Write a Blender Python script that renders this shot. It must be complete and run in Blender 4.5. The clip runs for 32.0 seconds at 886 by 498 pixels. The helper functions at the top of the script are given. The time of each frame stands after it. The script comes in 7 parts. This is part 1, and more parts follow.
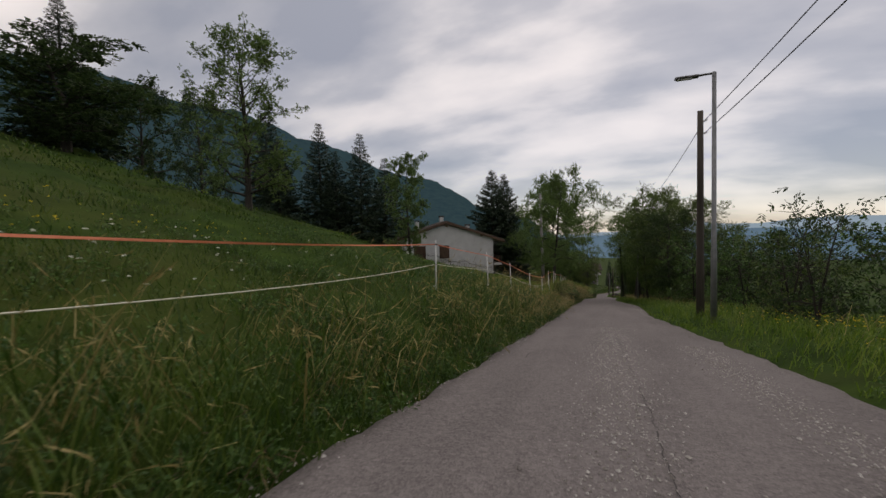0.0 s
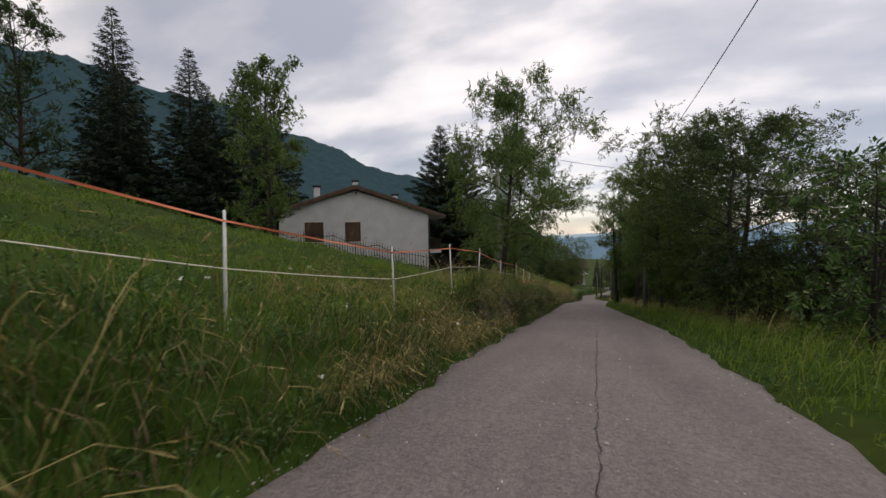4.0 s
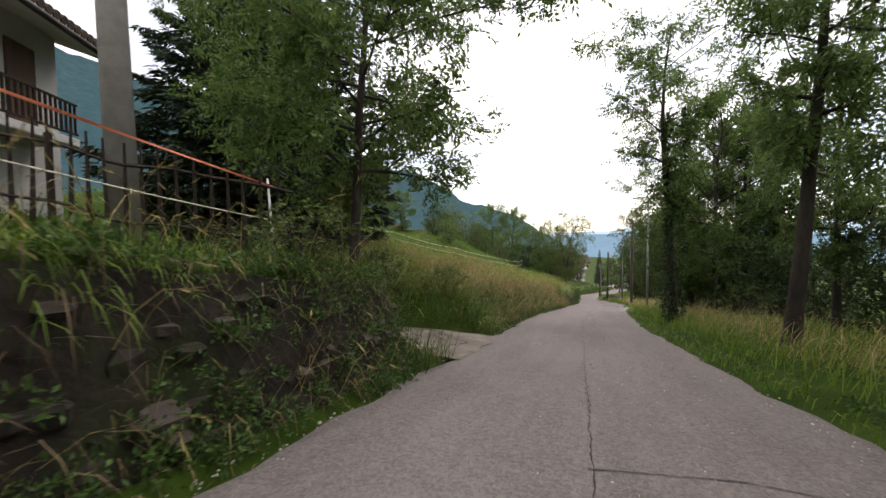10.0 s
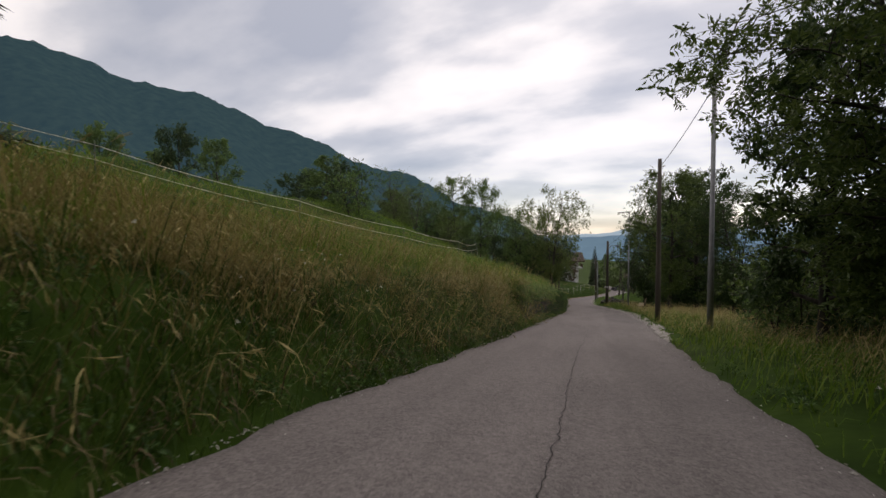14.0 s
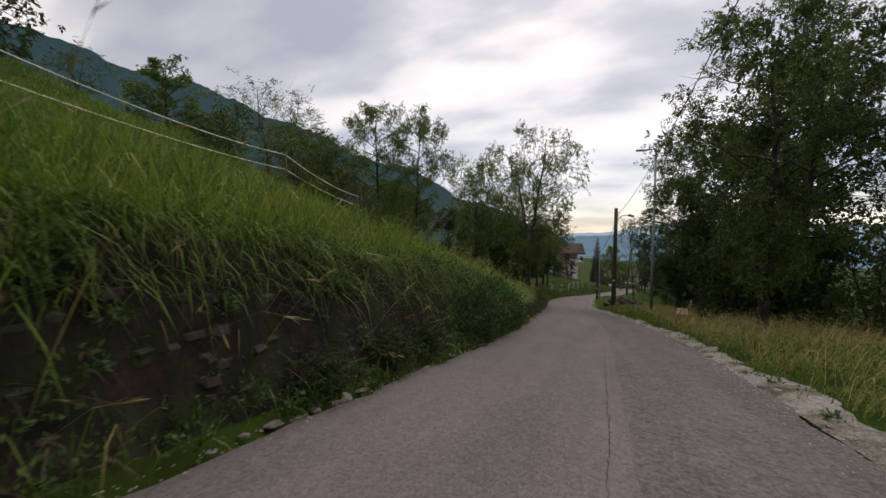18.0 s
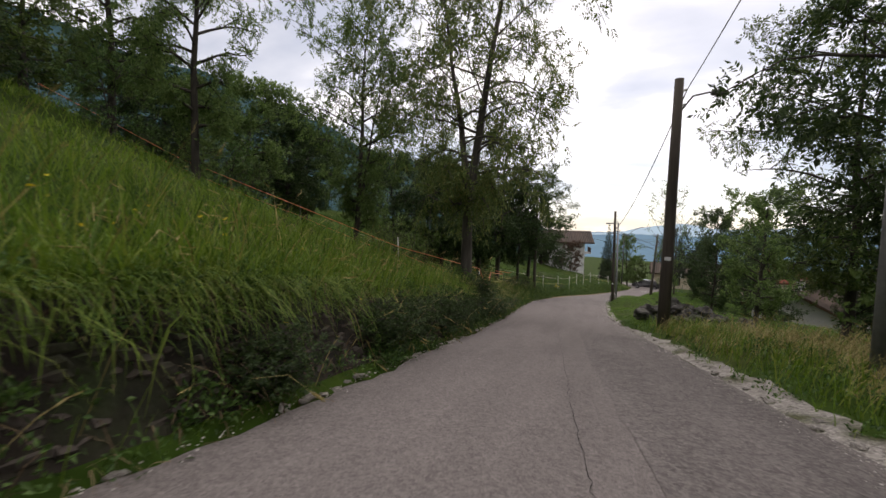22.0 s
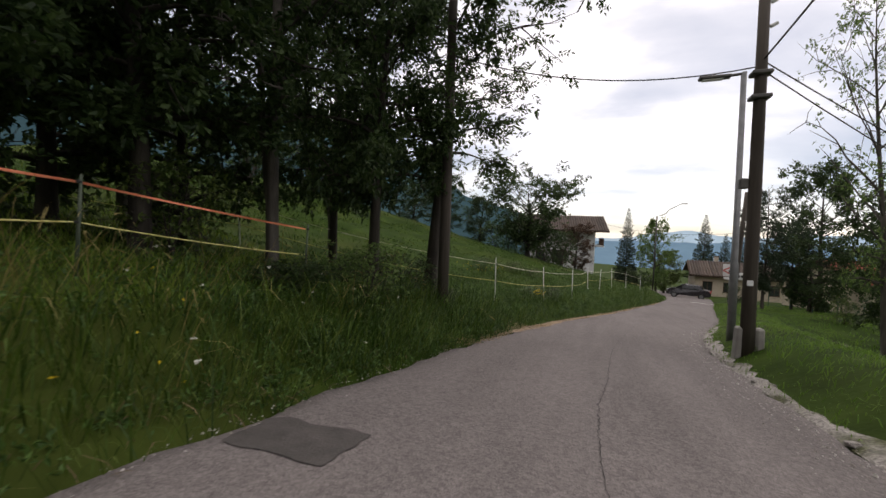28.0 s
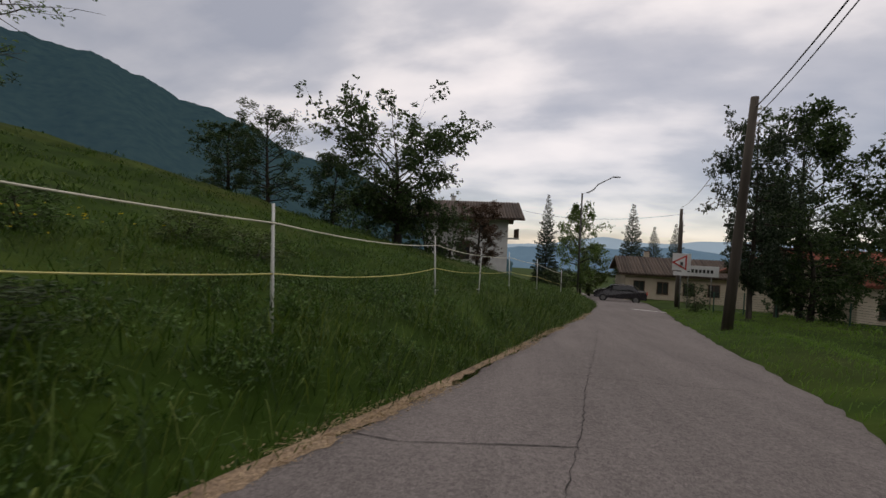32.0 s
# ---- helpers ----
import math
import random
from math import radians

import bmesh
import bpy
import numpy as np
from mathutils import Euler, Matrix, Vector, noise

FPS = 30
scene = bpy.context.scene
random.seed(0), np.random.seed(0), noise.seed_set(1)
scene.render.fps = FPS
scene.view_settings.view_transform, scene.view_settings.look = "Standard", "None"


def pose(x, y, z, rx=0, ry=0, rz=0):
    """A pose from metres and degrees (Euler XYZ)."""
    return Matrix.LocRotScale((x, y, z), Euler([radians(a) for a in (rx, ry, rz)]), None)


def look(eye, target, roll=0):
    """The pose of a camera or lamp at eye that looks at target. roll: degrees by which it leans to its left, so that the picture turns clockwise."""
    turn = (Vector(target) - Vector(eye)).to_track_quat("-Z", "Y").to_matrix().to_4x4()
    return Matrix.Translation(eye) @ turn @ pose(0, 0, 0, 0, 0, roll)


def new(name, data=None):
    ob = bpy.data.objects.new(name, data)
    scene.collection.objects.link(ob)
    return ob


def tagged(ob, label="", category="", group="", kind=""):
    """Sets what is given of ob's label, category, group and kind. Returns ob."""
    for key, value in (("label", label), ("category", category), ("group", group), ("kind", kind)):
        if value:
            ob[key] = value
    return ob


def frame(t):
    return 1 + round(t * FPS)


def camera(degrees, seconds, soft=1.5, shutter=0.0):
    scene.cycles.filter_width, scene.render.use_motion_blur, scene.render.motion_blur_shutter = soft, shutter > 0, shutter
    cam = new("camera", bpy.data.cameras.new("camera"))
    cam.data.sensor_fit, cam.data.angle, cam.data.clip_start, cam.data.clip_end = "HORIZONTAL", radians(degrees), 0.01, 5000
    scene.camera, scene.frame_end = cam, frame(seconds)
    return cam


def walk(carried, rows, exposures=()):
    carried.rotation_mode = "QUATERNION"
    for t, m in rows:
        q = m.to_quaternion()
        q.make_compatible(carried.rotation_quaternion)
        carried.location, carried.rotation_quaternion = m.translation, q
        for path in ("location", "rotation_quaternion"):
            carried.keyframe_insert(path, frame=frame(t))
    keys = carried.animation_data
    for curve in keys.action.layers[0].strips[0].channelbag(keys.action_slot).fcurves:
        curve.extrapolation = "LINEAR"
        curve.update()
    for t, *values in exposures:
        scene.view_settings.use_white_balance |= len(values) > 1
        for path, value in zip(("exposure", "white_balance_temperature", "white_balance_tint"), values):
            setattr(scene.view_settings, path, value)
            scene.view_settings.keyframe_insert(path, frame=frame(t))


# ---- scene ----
cam = camera(92.4, 32.0, soft=1.5, shutter=0.12)
METRES, EYE, TILT, LEAN, TURN = 135.0, 1.02, -2.5, 1.5, 20.8
ROWS = [
    (0.0, 0.0, 0.0, 0.0, -0.0, 0.0, -0.0),
    (0.5, 0.0048, 0.0138, -0.0014, -0.39, 0.03, -0.07),
    (1.0, 0.0099, 0.0279, -0.0028, -0.87, 0.14, -0.14),
    (1.5, 0.0155, 0.0422, -0.0042, -1.33, 0.27, -0.24),
    (2.0, 0.0212, 0.0566, -0.0055, -1.76, 0.37, -0.25),
    (2.5, 0.027, 0.071, -0.0069, -2.11, 0.23, -0.36),
    (4.5, 0.0492, 0.1296, -0.0119, -1.28, -0.15, -0.92),
    (5.0, 0.0545, 0.1443, -0.0133, -1.22, -0.09, -1.07),
    (5.5, 0.0599, 0.1592, -0.0147, -1.21, -0.14, -1.22),
    (6.0, 0.0655, 0.1743, -0.0163, -1.34, -0.19, -1.33),
    (6.5, 0.0713, 0.1898, -0.018, -1.51, -0.13, -1.39),
    (7.0, 0.0773, 0.2057, -0.0196, -1.68, -0.05, -1.24),
    (7.5, 0.083, 0.2207, -0.0211, -1.9, -0.11, -1.13),
    (8.0, 0.0888, 0.2363, -0.0228, -1.96, -0.11, -0.75),
    (8.5, 0.0942, 0.2516, -0.0244, -1.71, -0.02, -0.62),
    (9.0, 0.0996, 0.2667, -0.026, -1.41, -0.17, -0.74),
    (9.5, 0.1049, 0.2819, -0.0277, -1.34, -0.16, -0.86),
    (10.0, 0.1103, 0.2968, -0.0294, -1.45, -0.34, -0.87),
    (10.5, 0.1156, 0.3114, -0.0312, -1.58, -0.28, -0.97),
    (11.0, 0.1209, 0.3257, -0.0326, -1.67, -0.35, -1.05),
    (11.5, 0.1262, 0.3398, -0.0341, -1.84, -0.51, -0.97),
    (12.0, 0.1316, 0.354, -0.0357, -1.95, -0.37, -0.98),
    (12.5, 0.1373, 0.3685, -0.0371, -1.98, -0.02, -0.99),
    (13.0, 0.1431, 0.3832, -0.0384, -1.95, 0.16, -1.12),
    (13.5, 0.1488, 0.398, -0.0399, -2.0, 0.02, -0.99),
    (14.0, 0.1548, 0.4129, -0.0415, -2.1, 0.01, -0.94),
    (14.5, 0.1608, 0.4279, -0.0429, -2.35, -0.0, -0.88),
    (16.5, 0.1898, 0.4914, -0.0504, -2.09, -0.04, -1.28),
    (17.0, 0.1951, 0.506, -0.0519, -1.81, -0.23, -1.4),
    (17.5, 0.2004, 0.5208, -0.0534, -1.7, -0.42, -1.61),
    (18.0, 0.2059, 0.5362, -0.055, -1.68, -0.42, -1.78),
    (18.5, 0.2118, 0.5522, -0.0566, -1.68, -0.56, -1.8),
    (19.0, 0.2177, 0.5682, -0.0584, -1.69, -0.7, -1.89),
    (19.5, 0.2235, 0.5842, -0.0602, -1.67, -0.72, -1.99),
    (20.0, 0.2295, 0.6005, -0.062, -1.66, -0.86, -2.1),
    (20.5, 0.2354, 0.6169, -0.0639, -1.59, -1.02, -2.28),
    (21.0, 0.2413, 0.633, -0.0656, -1.49, -0.98, -2.55),
    (21.5, 0.2474, 0.6493, -0.0675, -1.23, -0.95, -2.81),
    (22.0, 0.2532, 0.6657, -0.0692, -0.7, -1.02, -3.08),
    (22.5, 0.2587, 0.6826, -0.071, -0.03, -0.98, -3.31),
    (23.0, 0.2639, 0.6998, -0.0728, 0.72, -1.11, -3.6),
    (23.5, 0.2683, 0.7175, -0.0745, 1.27, -1.16, -3.87),
    (24.0, 0.272, 0.7303, -0.076, 1.8, -1.33, -4.03),
    (24.5, 0.2757, 0.7437, -0.0773, 2.05, -1.28, -4.16),
    (25.0, 0.2799, 0.7578, -0.0787, 2.09, -1.1, -4.15),
    (25.5, 0.2844, 0.7722, -0.08, 1.8, -1.03, -4.04),
    (27.5, 0.3018, 0.8202, -0.0831, 0.21, -0.45, -3.73),
    (28.0, 0.3062, 0.8322, -0.0842, -0.16, -0.36, -3.6),
    (28.5, 0.3107, 0.8443, -0.0852, -0.5, -0.33, -3.54),
    (29.0, 0.3154, 0.8569, -0.0863, -0.96, -0.42, -3.44),
    (29.5, 0.3203, 0.8697, -0.0874, -1.58, -0.43, -3.56),
    (30.0, 0.3255, 0.8823, -0.0884, -2.68, -0.39, -3.8),
    (30.5, 0.3321, 0.8947, -0.0893, -4.27, 0.05, -3.53),
    (31.0, 0.339, 0.9067, -0.0903, -6.05, 0.41, -3.34),
    (31.5, 0.3459, 0.9183, -0.0909, -7.84, 0.72, -3.3),
    (32.0, 0.3529, 0.9294, -0.0916, -9.35, 0.99, -3.43),
]
EXPOSURES = [(t, e, 7500, 17) for t, e in ((0.0, -0.5), (2.5, -0.4), (4.5, -0.05), (6.0, 0.25), (7.0, 0.62), (9.0, 1.08), (11.5, 0.95), (13.0, 0.38), (14.5, -0.2), (17.0, -0.25), (18.0, -0.1),
             (19.0, 0.12), (21.0, 0.35), (23.0, 0.4), (24.0, 0.5), (25.0, 0.75), (25.5, 0.75), (28.0, 0.25), (29.0, 0.2), (30.0, 0.25), (31.0, -0.2), (32.0, -0.42))]
walk(cam, [(t, pose(0, 0, EYE, TILT, LEAN, TURN) @ pose(METRES * x, METRES * y, METRES * z, 90 + pitch, roll, yaw)) for t, x, y, z, yaw, pitch, roll in ROWS], EXPOSURES)

# ---- sky, sun ----
SUN_AZ, SUN_EL = radians(12.0), radians(48.0)


def build_world():
    w = bpy.data.worlds.new("overcast_sky")
    scene.world = w
    w.use_nodes = True
    nt = w.node_tree
    N, L = nt.nodes, nt.links
    N.clear()
    out = N.new("ShaderNodeOutputWorld")
    add = N.new("ShaderNodeAddShader")
    bg_sky, bg_cloud = N.new("ShaderNodeBackground"), N.new("ShaderNodeBackground")
    sky = N.new("ShaderNodeTexSky")
    sky.sky_type, sky.sun_disc = "NISHITA", False
    sky.air_density, sky.dust_density, sky.ozone_density = 0.7, 0.25, 1.0
    sky.sun_elevation, sky.sun_rotation = SUN_EL, SUN_AZ
    bg_sky.inputs["Strength"].default_value = 0.05
    L.new(sky.outputs[0], bg_sky.inputs["Color"])
    geo = N.new("ShaderNodeTexCoord")
    sep = N.new("ShaderNodeSeparateXYZ")
    L.new(geo.outputs["Generated"], sep.inputs[0])

    def math_node(op, a, b=None):
        n = N.new("ShaderNodeMath")
        n.operation = op
        for k, v in enumerate((a, b)):
            if v is None:
                continue
            if isinstance(v, (int, float)):
                n.inputs[k].default_value = v
            else:
                L.new(v, n.inputs[k])
        return n.outputs[0]

    # the cloud sheet: the view direction laid on a plane overhead
    zz = math_node("ADD", math_node("MAXIMUM", sep.outputs[2], 0.0), 0.30)
    comb = N.new("ShaderNodeCombineXYZ")
    L.new(math_node("DIVIDE", sep.outputs[0], zz), comb.inputs[0])
    L.new(math_node("DIVIDE", sep.outputs[1], zz), comb.inputs[1])

    def cloud(scale, detail, rough, offset, stretch):
        mp = N.new("ShaderNodeMapping")
        mp.inputs["Location"].default_value = offset
        mp.inputs["Rotation"].default_value = (0, 0, radians(14))
        mp.inputs["Scale"].default_value = stretch
        L.new(comb.outputs[0], mp.inputs["Vector"])
        t = N.new("ShaderNodeTexNoise")
        t.inputs["Scale"].default_value, t.inputs["Detail"].default_value, t.inputs["Roughness"].default_value = scale, detail, rough
        L.new(mp.outputs[0], t.inputs["Vector"])
        return t.outputs["Fac"]

    big = cloud(0.95, 3.0, 0.45, (2.3, 0.35, 0), (0.9, 1.5, 1))
    small = cloud(3.0, 5.0, 0.5, (5.1, 1.7, 0), (0.8, 1.3, 1))
    mix = math_node("ADD", math_node("MULTIPLY", big, 0.68), math_node("MULTIPLY", small, 0.32))
    ramp = N.new("ShaderNodeValToRGB")
    el = ramp.color_ramp.elements
    el[0].position, el[0].color = 0.37, (0.33, 0.365, 0.42, 1)
    el[1].position, el[1].color = 0.63, (1.05, 1.045, 1.04, 1)
    e = el.new(0.47)
    e.color = (0.52, 0.55, 0.59, 1)
    e = el.new(0.54)
    e.color = (0.82, 0.835, 0.85, 1)
    L.new(mix, ramp.inputs[0])
    L.new(ramp.outputs[0], bg_cloud.inputs["Color"])
    # an overcast sky is about three times brighter overhead than at the horizon
    L.new(math_node("MULTIPLY", math_node("ADD", math_node("MULTIPLY", math_node("MAXIMUM", sep.outputs[2], 0.0), 1.5), 1.0), 0.665), bg_cloud.inputs["Strength"])
    L.new(bg_sky.outputs[0], add.inputs[0])
    L.new(bg_cloud.outputs[0], add.inputs[1])
    L.new(add.outputs[0], out.inputs["Surface"])


build_world()
sun_data = bpy.data.lights.new("sun", "SUN")
sun_data.energy, sun_data.angle, sun_data.color = 0.8, radians(45), (1.0, 0.96, 0.9)
sun = new("sun", sun_data)
sun.matrix_world = look((0, 0, 200), (-200 * math.sin(SUN_AZ) * math.cos(SUN_EL), -200 * math.cos(SUN_AZ) * math.cos(SUN_EL), 200 - 200 * math.sin(SUN_EL)))

# ---- materials ----
def material(name, stops, scale=6.0, rough=0.8, bump=0.3, bump_scale=40.0, metal=0.0, island=0.0, objvar=0.0, detail=6.0, spec=0.3,
             stretch=(1, 1, 1), second=None, transl=0.0, coord="Object", speck=0.0, speck_scale=140.0):
    """A node material: colour stops over noise, a second wider stain, per-piece variation and bump."""
    m = bpy.data.materials.new(name)
    m.use_nodes = True
    nt = m.node_tree
    N, L = nt.nodes, nt.links
    b = N["Principled BSDF"]
    tc = N.new("ShaderNodeTexCoord")
    mp = N.new("ShaderNodeMapping")
    mp.inputs["Scale"].default_value = stretch
    if coord == "World":
        g = N.new("ShaderNodeNewGeometry")
        L.new(g.outputs["Position"], mp.inputs["Vector"])
    else:
        L.new(tc.outputs[coord], mp.inputs["Vector"])
    t = N.new("ShaderNodeTexNoise")
    t.inputs["Scale"].default_value, t.inputs["Detail"].default_value, t.inputs["Roughness"].default_value = scale, detail, 0.6
    L.new(mp.outputs[0], t.inputs["Vector"])
    fac = t.outputs["Fac"]
    if island or objvar:
        if island:
            g2 = N.new("ShaderNodeNewGeometry")
            rnd, amount = g2.outputs["Random Per Island"], island
        else:
            oi = N.new("ShaderNodeObjectInfo")
            rnd, amount = oi.outputs["Random"], objvar
        mx = N.new("ShaderNodeMix")
        mx.inputs[0].default_value = amount
        L.new(fac, mx.inputs[2])
        L.new(rnd, mx.inputs[3])
        fac = mx.outputs[0]
    ramp = N.new("ShaderNodeValToRGB")
    el = ramp.color_ramp.elements
    lo, hi = (0.30, 0.70) if not (island or objvar) else (0.2, 0.8)
    n = len(stops)
    el[0].position, el[0].color = lo, (*stops[0], 1)
    el[1].position, el[1].color = hi, (*stops[-1], 1)
    for k in range(1, n - 1):
        e = el.new(lo + (hi - lo) * k / (n - 1))
        e.color = (*stops[k], 1)
    L.new(fac, ramp.inputs[0])
    col = ramp.outputs[0]
    if second:
        c2, s2, lo2, hi2 = second
        t2 = N.new("ShaderNodeTexNoise")
        t2.inputs["Scale"].default_value, t2.inputs["Detail"].default_value = s2, 5.0
        L.new(mp.outputs[0], t2.inputs["Vector"])
        mr = N.new("ShaderNodeMapRange")
        mr.inputs[1].default_value, mr.inputs[2].default_value = lo2, hi2
        L.new(t2.outputs["Fac"], mr.inputs[0])
        mx2 = N.new("ShaderNodeMix")
        mx2.data_type = "RGBA"
        L.new(mr.outputs[0], mx2.inputs[0])
        L.new(col, mx2.inputs[6])
        mx2.inputs[7].default_value = (*c2, 1)
        col = mx2.outputs[2]
    if speck:
        t4 = N.new("ShaderNodeTexVoronoi")
        t4.inputs["Scale"].default_value = speck_scale
        L.new(mp.outputs[0], t4.inputs["Vector"])
        sep = N.new("ShaderNodeSeparateColor")
        L.new(t4.outputs["Color"], sep.inputs[0])
        mr4 = N.new("ShaderNodeMapRange")
        mr4.inputs[3].default_value, mr4.inputs[4].default_value = 1 - speck, 1 + speck
        L.new(sep.outputs[0], mr4.inputs[0])
        vm = N.new("ShaderNodeVectorMath")
        vm.operation = "SCALE"
        L.new(col, vm.inputs[0])
        L.new(mr4.outputs[0], vm.inputs["Scale"])
        col = vm.outputs[0]
    L.new(col, b.inputs["Base Color"])
    b.inputs["Roughness"].default_value, b.inputs["Metallic"].default_value = rough, metal
    b.inputs["Specular IOR Level"].default_value = spec
    if bump:
        t3 = N.new("ShaderNodeTexNoise")
        t3.inputs["Scale"].default_value, t3.inputs["Detail"].default_value = bump_scale, 4.0
        L.new(mp.outputs[0], t3.inputs["Vector"])
        bp = N.new("ShaderNodeBump")
        bp.inputs["Strength"].default_value, bp.inputs["Distance"].default_value = bump, 0.02
        L.new(t3.outputs["Fac"], bp.inputs["Height"])
        L.new(bp.outputs[0], b.inputs["Normal"])
    if transl:
        tr = N.new("ShaderNodeBsdfTranslucent")
        L.new(col, tr.inputs["Color"])
        ms = N.new("ShaderNodeMixShader")
        ms.inputs[0].default_value = transl
        L.new(b.outputs[0], ms.inputs[1])
        L.new(tr.outputs[0], ms.inputs[2])
        L.new(ms.outputs[0], N["Material Output"].inputs["Surface"])
    return m


def asphalt(name, lo, hi, coarse):
    """Worn asphalt: aggregate of two sizes, streaks along the lane, blotches of dust and tar, pitted relief."""
    m = bpy.data.materials.new(name)
    m.use_nodes = True
    N, L = m.node_tree.nodes, m.node_tree.links
    b = N["Principled BSDF"]
    g = N.new("ShaderNodeNewGeometry")

    def mapped(stretch):
        mp = N.new("ShaderNodeMapping")
        mp.inputs["Scale"].default_value = stretch
        L.new(g.outputs["Position"], mp.inputs["Vector"])
        return mp.outputs[0]

    def noise_of(stretch, scale, detail):
        t = N.new("ShaderNodeTexNoise")
        t.inputs["Scale"].default_value, t.inputs["Detail"].default_value, t.inputs["Roughness"].default_value = scale, detail, 0.65
        L.new(mapped(stretch), t.inputs["Vector"])
        return t.outputs["Fac"]

    def grains(scale):
        t = N.new("ShaderNodeTexVoronoi")
        t.inputs["Scale"].default_value = scale
        L.new(mapped((1, 1, 1)), t.inputs["Vector"])
        c = N.new("ShaderNodeSeparateColor")
        L.new(t.outputs["Color"], c.inputs[0])
        return c.outputs[0], t.outputs["Distance"]

    def total(parts):
        out = None
        for src, k in parts:
            n = N.new("ShaderNodeMath")
            n.operation = "MULTIPLY_ADD"
            L.new(src, n.inputs[0])
            n.inputs[1].default_value = k
            if out is None:
                n.inputs[2].default_value = 0.0
            else:
                L.new(out, n.inputs[2])
            out = n.outputs[0]
        return out

    fine, pit = grains(95.0 / coarse)
    big, _ = grains(38.0 / coarse)
    fac = total([(noise_of((1.6, 0.09, 1), 1.2, 6.0), 0.34), (noise_of((1, 0.6, 1), 0.55, 9.0), 0.26), (noise_of((1, 1, 1), 5.0, 6.0), 0.10), (fine, 0.26), (big, 0.16)])
    ramp = N.new("ShaderNodeValToRGB")
    el = ramp.color_ramp.elements
    el[0].position, el[0].color = 0.34, (*lo, 1)
    el[1].position, el[1].color = 0.80, (*hi, 1)
    L.new(fac, ramp.inputs[0])
    L.new(ramp.outputs[0], b.inputs["Base Color"])
    b.inputs["Roughness"].default_value, b.inputs["Specular IOR Level"].default_value = 0.92, 0.15
    bp = N.new("ShaderNodeBump")
    bp.inputs["Strength"].default_value, bp.inputs["Distance"].default_value = 0.55, 0.012 * coarse
    L.new(total([(pit, 0.6), (noise_of((1, 1, 1), 60.0 / coarse, 4.0), 0.6)]), bp.inputs["Height"])
    L.new(bp.outputs[0], b.inputs["Normal"])
    return m


M_ASPHALT = asphalt("worn_asphalt", (0.088, 0.079, 0.077), (0.215, 0.192, 0.188), 1.0)
M_ASPHALT2 = asphalt("coarse_asphalt", (0.066, 0.060, 0.059), (0.20, 0.18, 0.176), 1.7)
M_CRACK = material("crack_tar", [(0.02, 0.019, 0.019), (0.05, 0.046, 0.045)], scale=9, rough=0.95, bump=0.4)
M_GRAVEL = material("loose_gravel", [(0.22, 0.2, 0.18), (0.36, 0.34, 0.31), (0.5, 0.48, 0.45)], scale=3, rough=0.95, island=0.8, bump=0.2)
M_PATCH = material("tar_patch", [(0.05, 0.046, 0.044), (0.085, 0.077, 0.073)], scale=6, rough=0.92, bump=0.5, bump_scale=60)
M_GROUND = material("meadow_soil", [(0.012, 0.026, 0.004), (0.023, 0.046, 0.007), (0.040, 0.070, 0.011)], scale=0.9, rough=0.95, bump=0.8, bump_scale=9.0, detail=9,
                    second=((0.048, 0.058, 0.014), 0.16, 0.48, 0.74), coord="World", spec=0.05)
M_LUSH = material("lush_grass", [(0.040, 0.085, 0.009), (0.085, 0.160, 0.016), (0.14, 0.23, 0.025), (0.21, 0.26, 0.05)], scale=0.5, rough=0.6, bump=0, island=0.6, transl=0.35, coord="World")
M_GRASS = material("grass_blades", [(0.014, 0.040, 0.005), (0.030, 0.070, 0.008), (0.056, 0.110, 0.013), (0.115, 0.155, 0.03)], scale=0.5, rough=0.6, bump=0, island=0.6, transl=0.3, coord="World")
M_LAWN = material("mown_grass", [(0.075, 0.16, 0.022), (0.115, 0.22, 0.032), (0.15, 0.25, 0.042)], scale=0.5, rough=0.6, bump=0, island=0.6, transl=0.3, coord="World")
M_DRY = material("dry_grass", [(0.13, 0.108, 0.034), (0.26, 0.21, 0.078), (0.44, 0.355, 0.16)], scale=0.6, rough=0.7, bump=0, island=0.6, transl=0.25, coord="World")
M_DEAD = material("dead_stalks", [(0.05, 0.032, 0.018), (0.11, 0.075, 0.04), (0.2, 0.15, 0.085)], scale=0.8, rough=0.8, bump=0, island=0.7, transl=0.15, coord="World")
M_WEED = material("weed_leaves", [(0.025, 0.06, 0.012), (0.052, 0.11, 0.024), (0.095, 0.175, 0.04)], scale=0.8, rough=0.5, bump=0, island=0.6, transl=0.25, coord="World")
M_COPPER = material("copper_leaves", [(0.04, 0.022, 0.014), (0.07, 0.04, 0.024), (0.10, 0.06, 0.035)], scale=0.7, rough=0.5, bump=0, island=0.65, transl=0.35)
M_YELLOW = material("yellow_petals", [(0.6, 0.42, 0.02), (0.75, 0.6, 0.04)], scale=3, rough=0.6, bump=0, island=0.5, transl=0.2)
M_WHITE_FLOWER = material("white_petals", [(0.55, 0.55, 0.48), (0.75, 0.75, 0.7)], scale=3, rough=0.6, bump=0, island=0.5, transl=0.2)
M_ASH = material("ash_leaves", [(0.055, 0.104, 0.026), (0.10, 0.168, 0.044), (0.155, 0.225, 0.068)], scale=0.7, rough=0.5, bump=0, island=0.65, transl=0.5, spec=0.35)
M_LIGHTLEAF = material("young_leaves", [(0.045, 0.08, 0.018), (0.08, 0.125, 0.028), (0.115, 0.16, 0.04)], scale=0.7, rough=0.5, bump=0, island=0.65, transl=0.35)
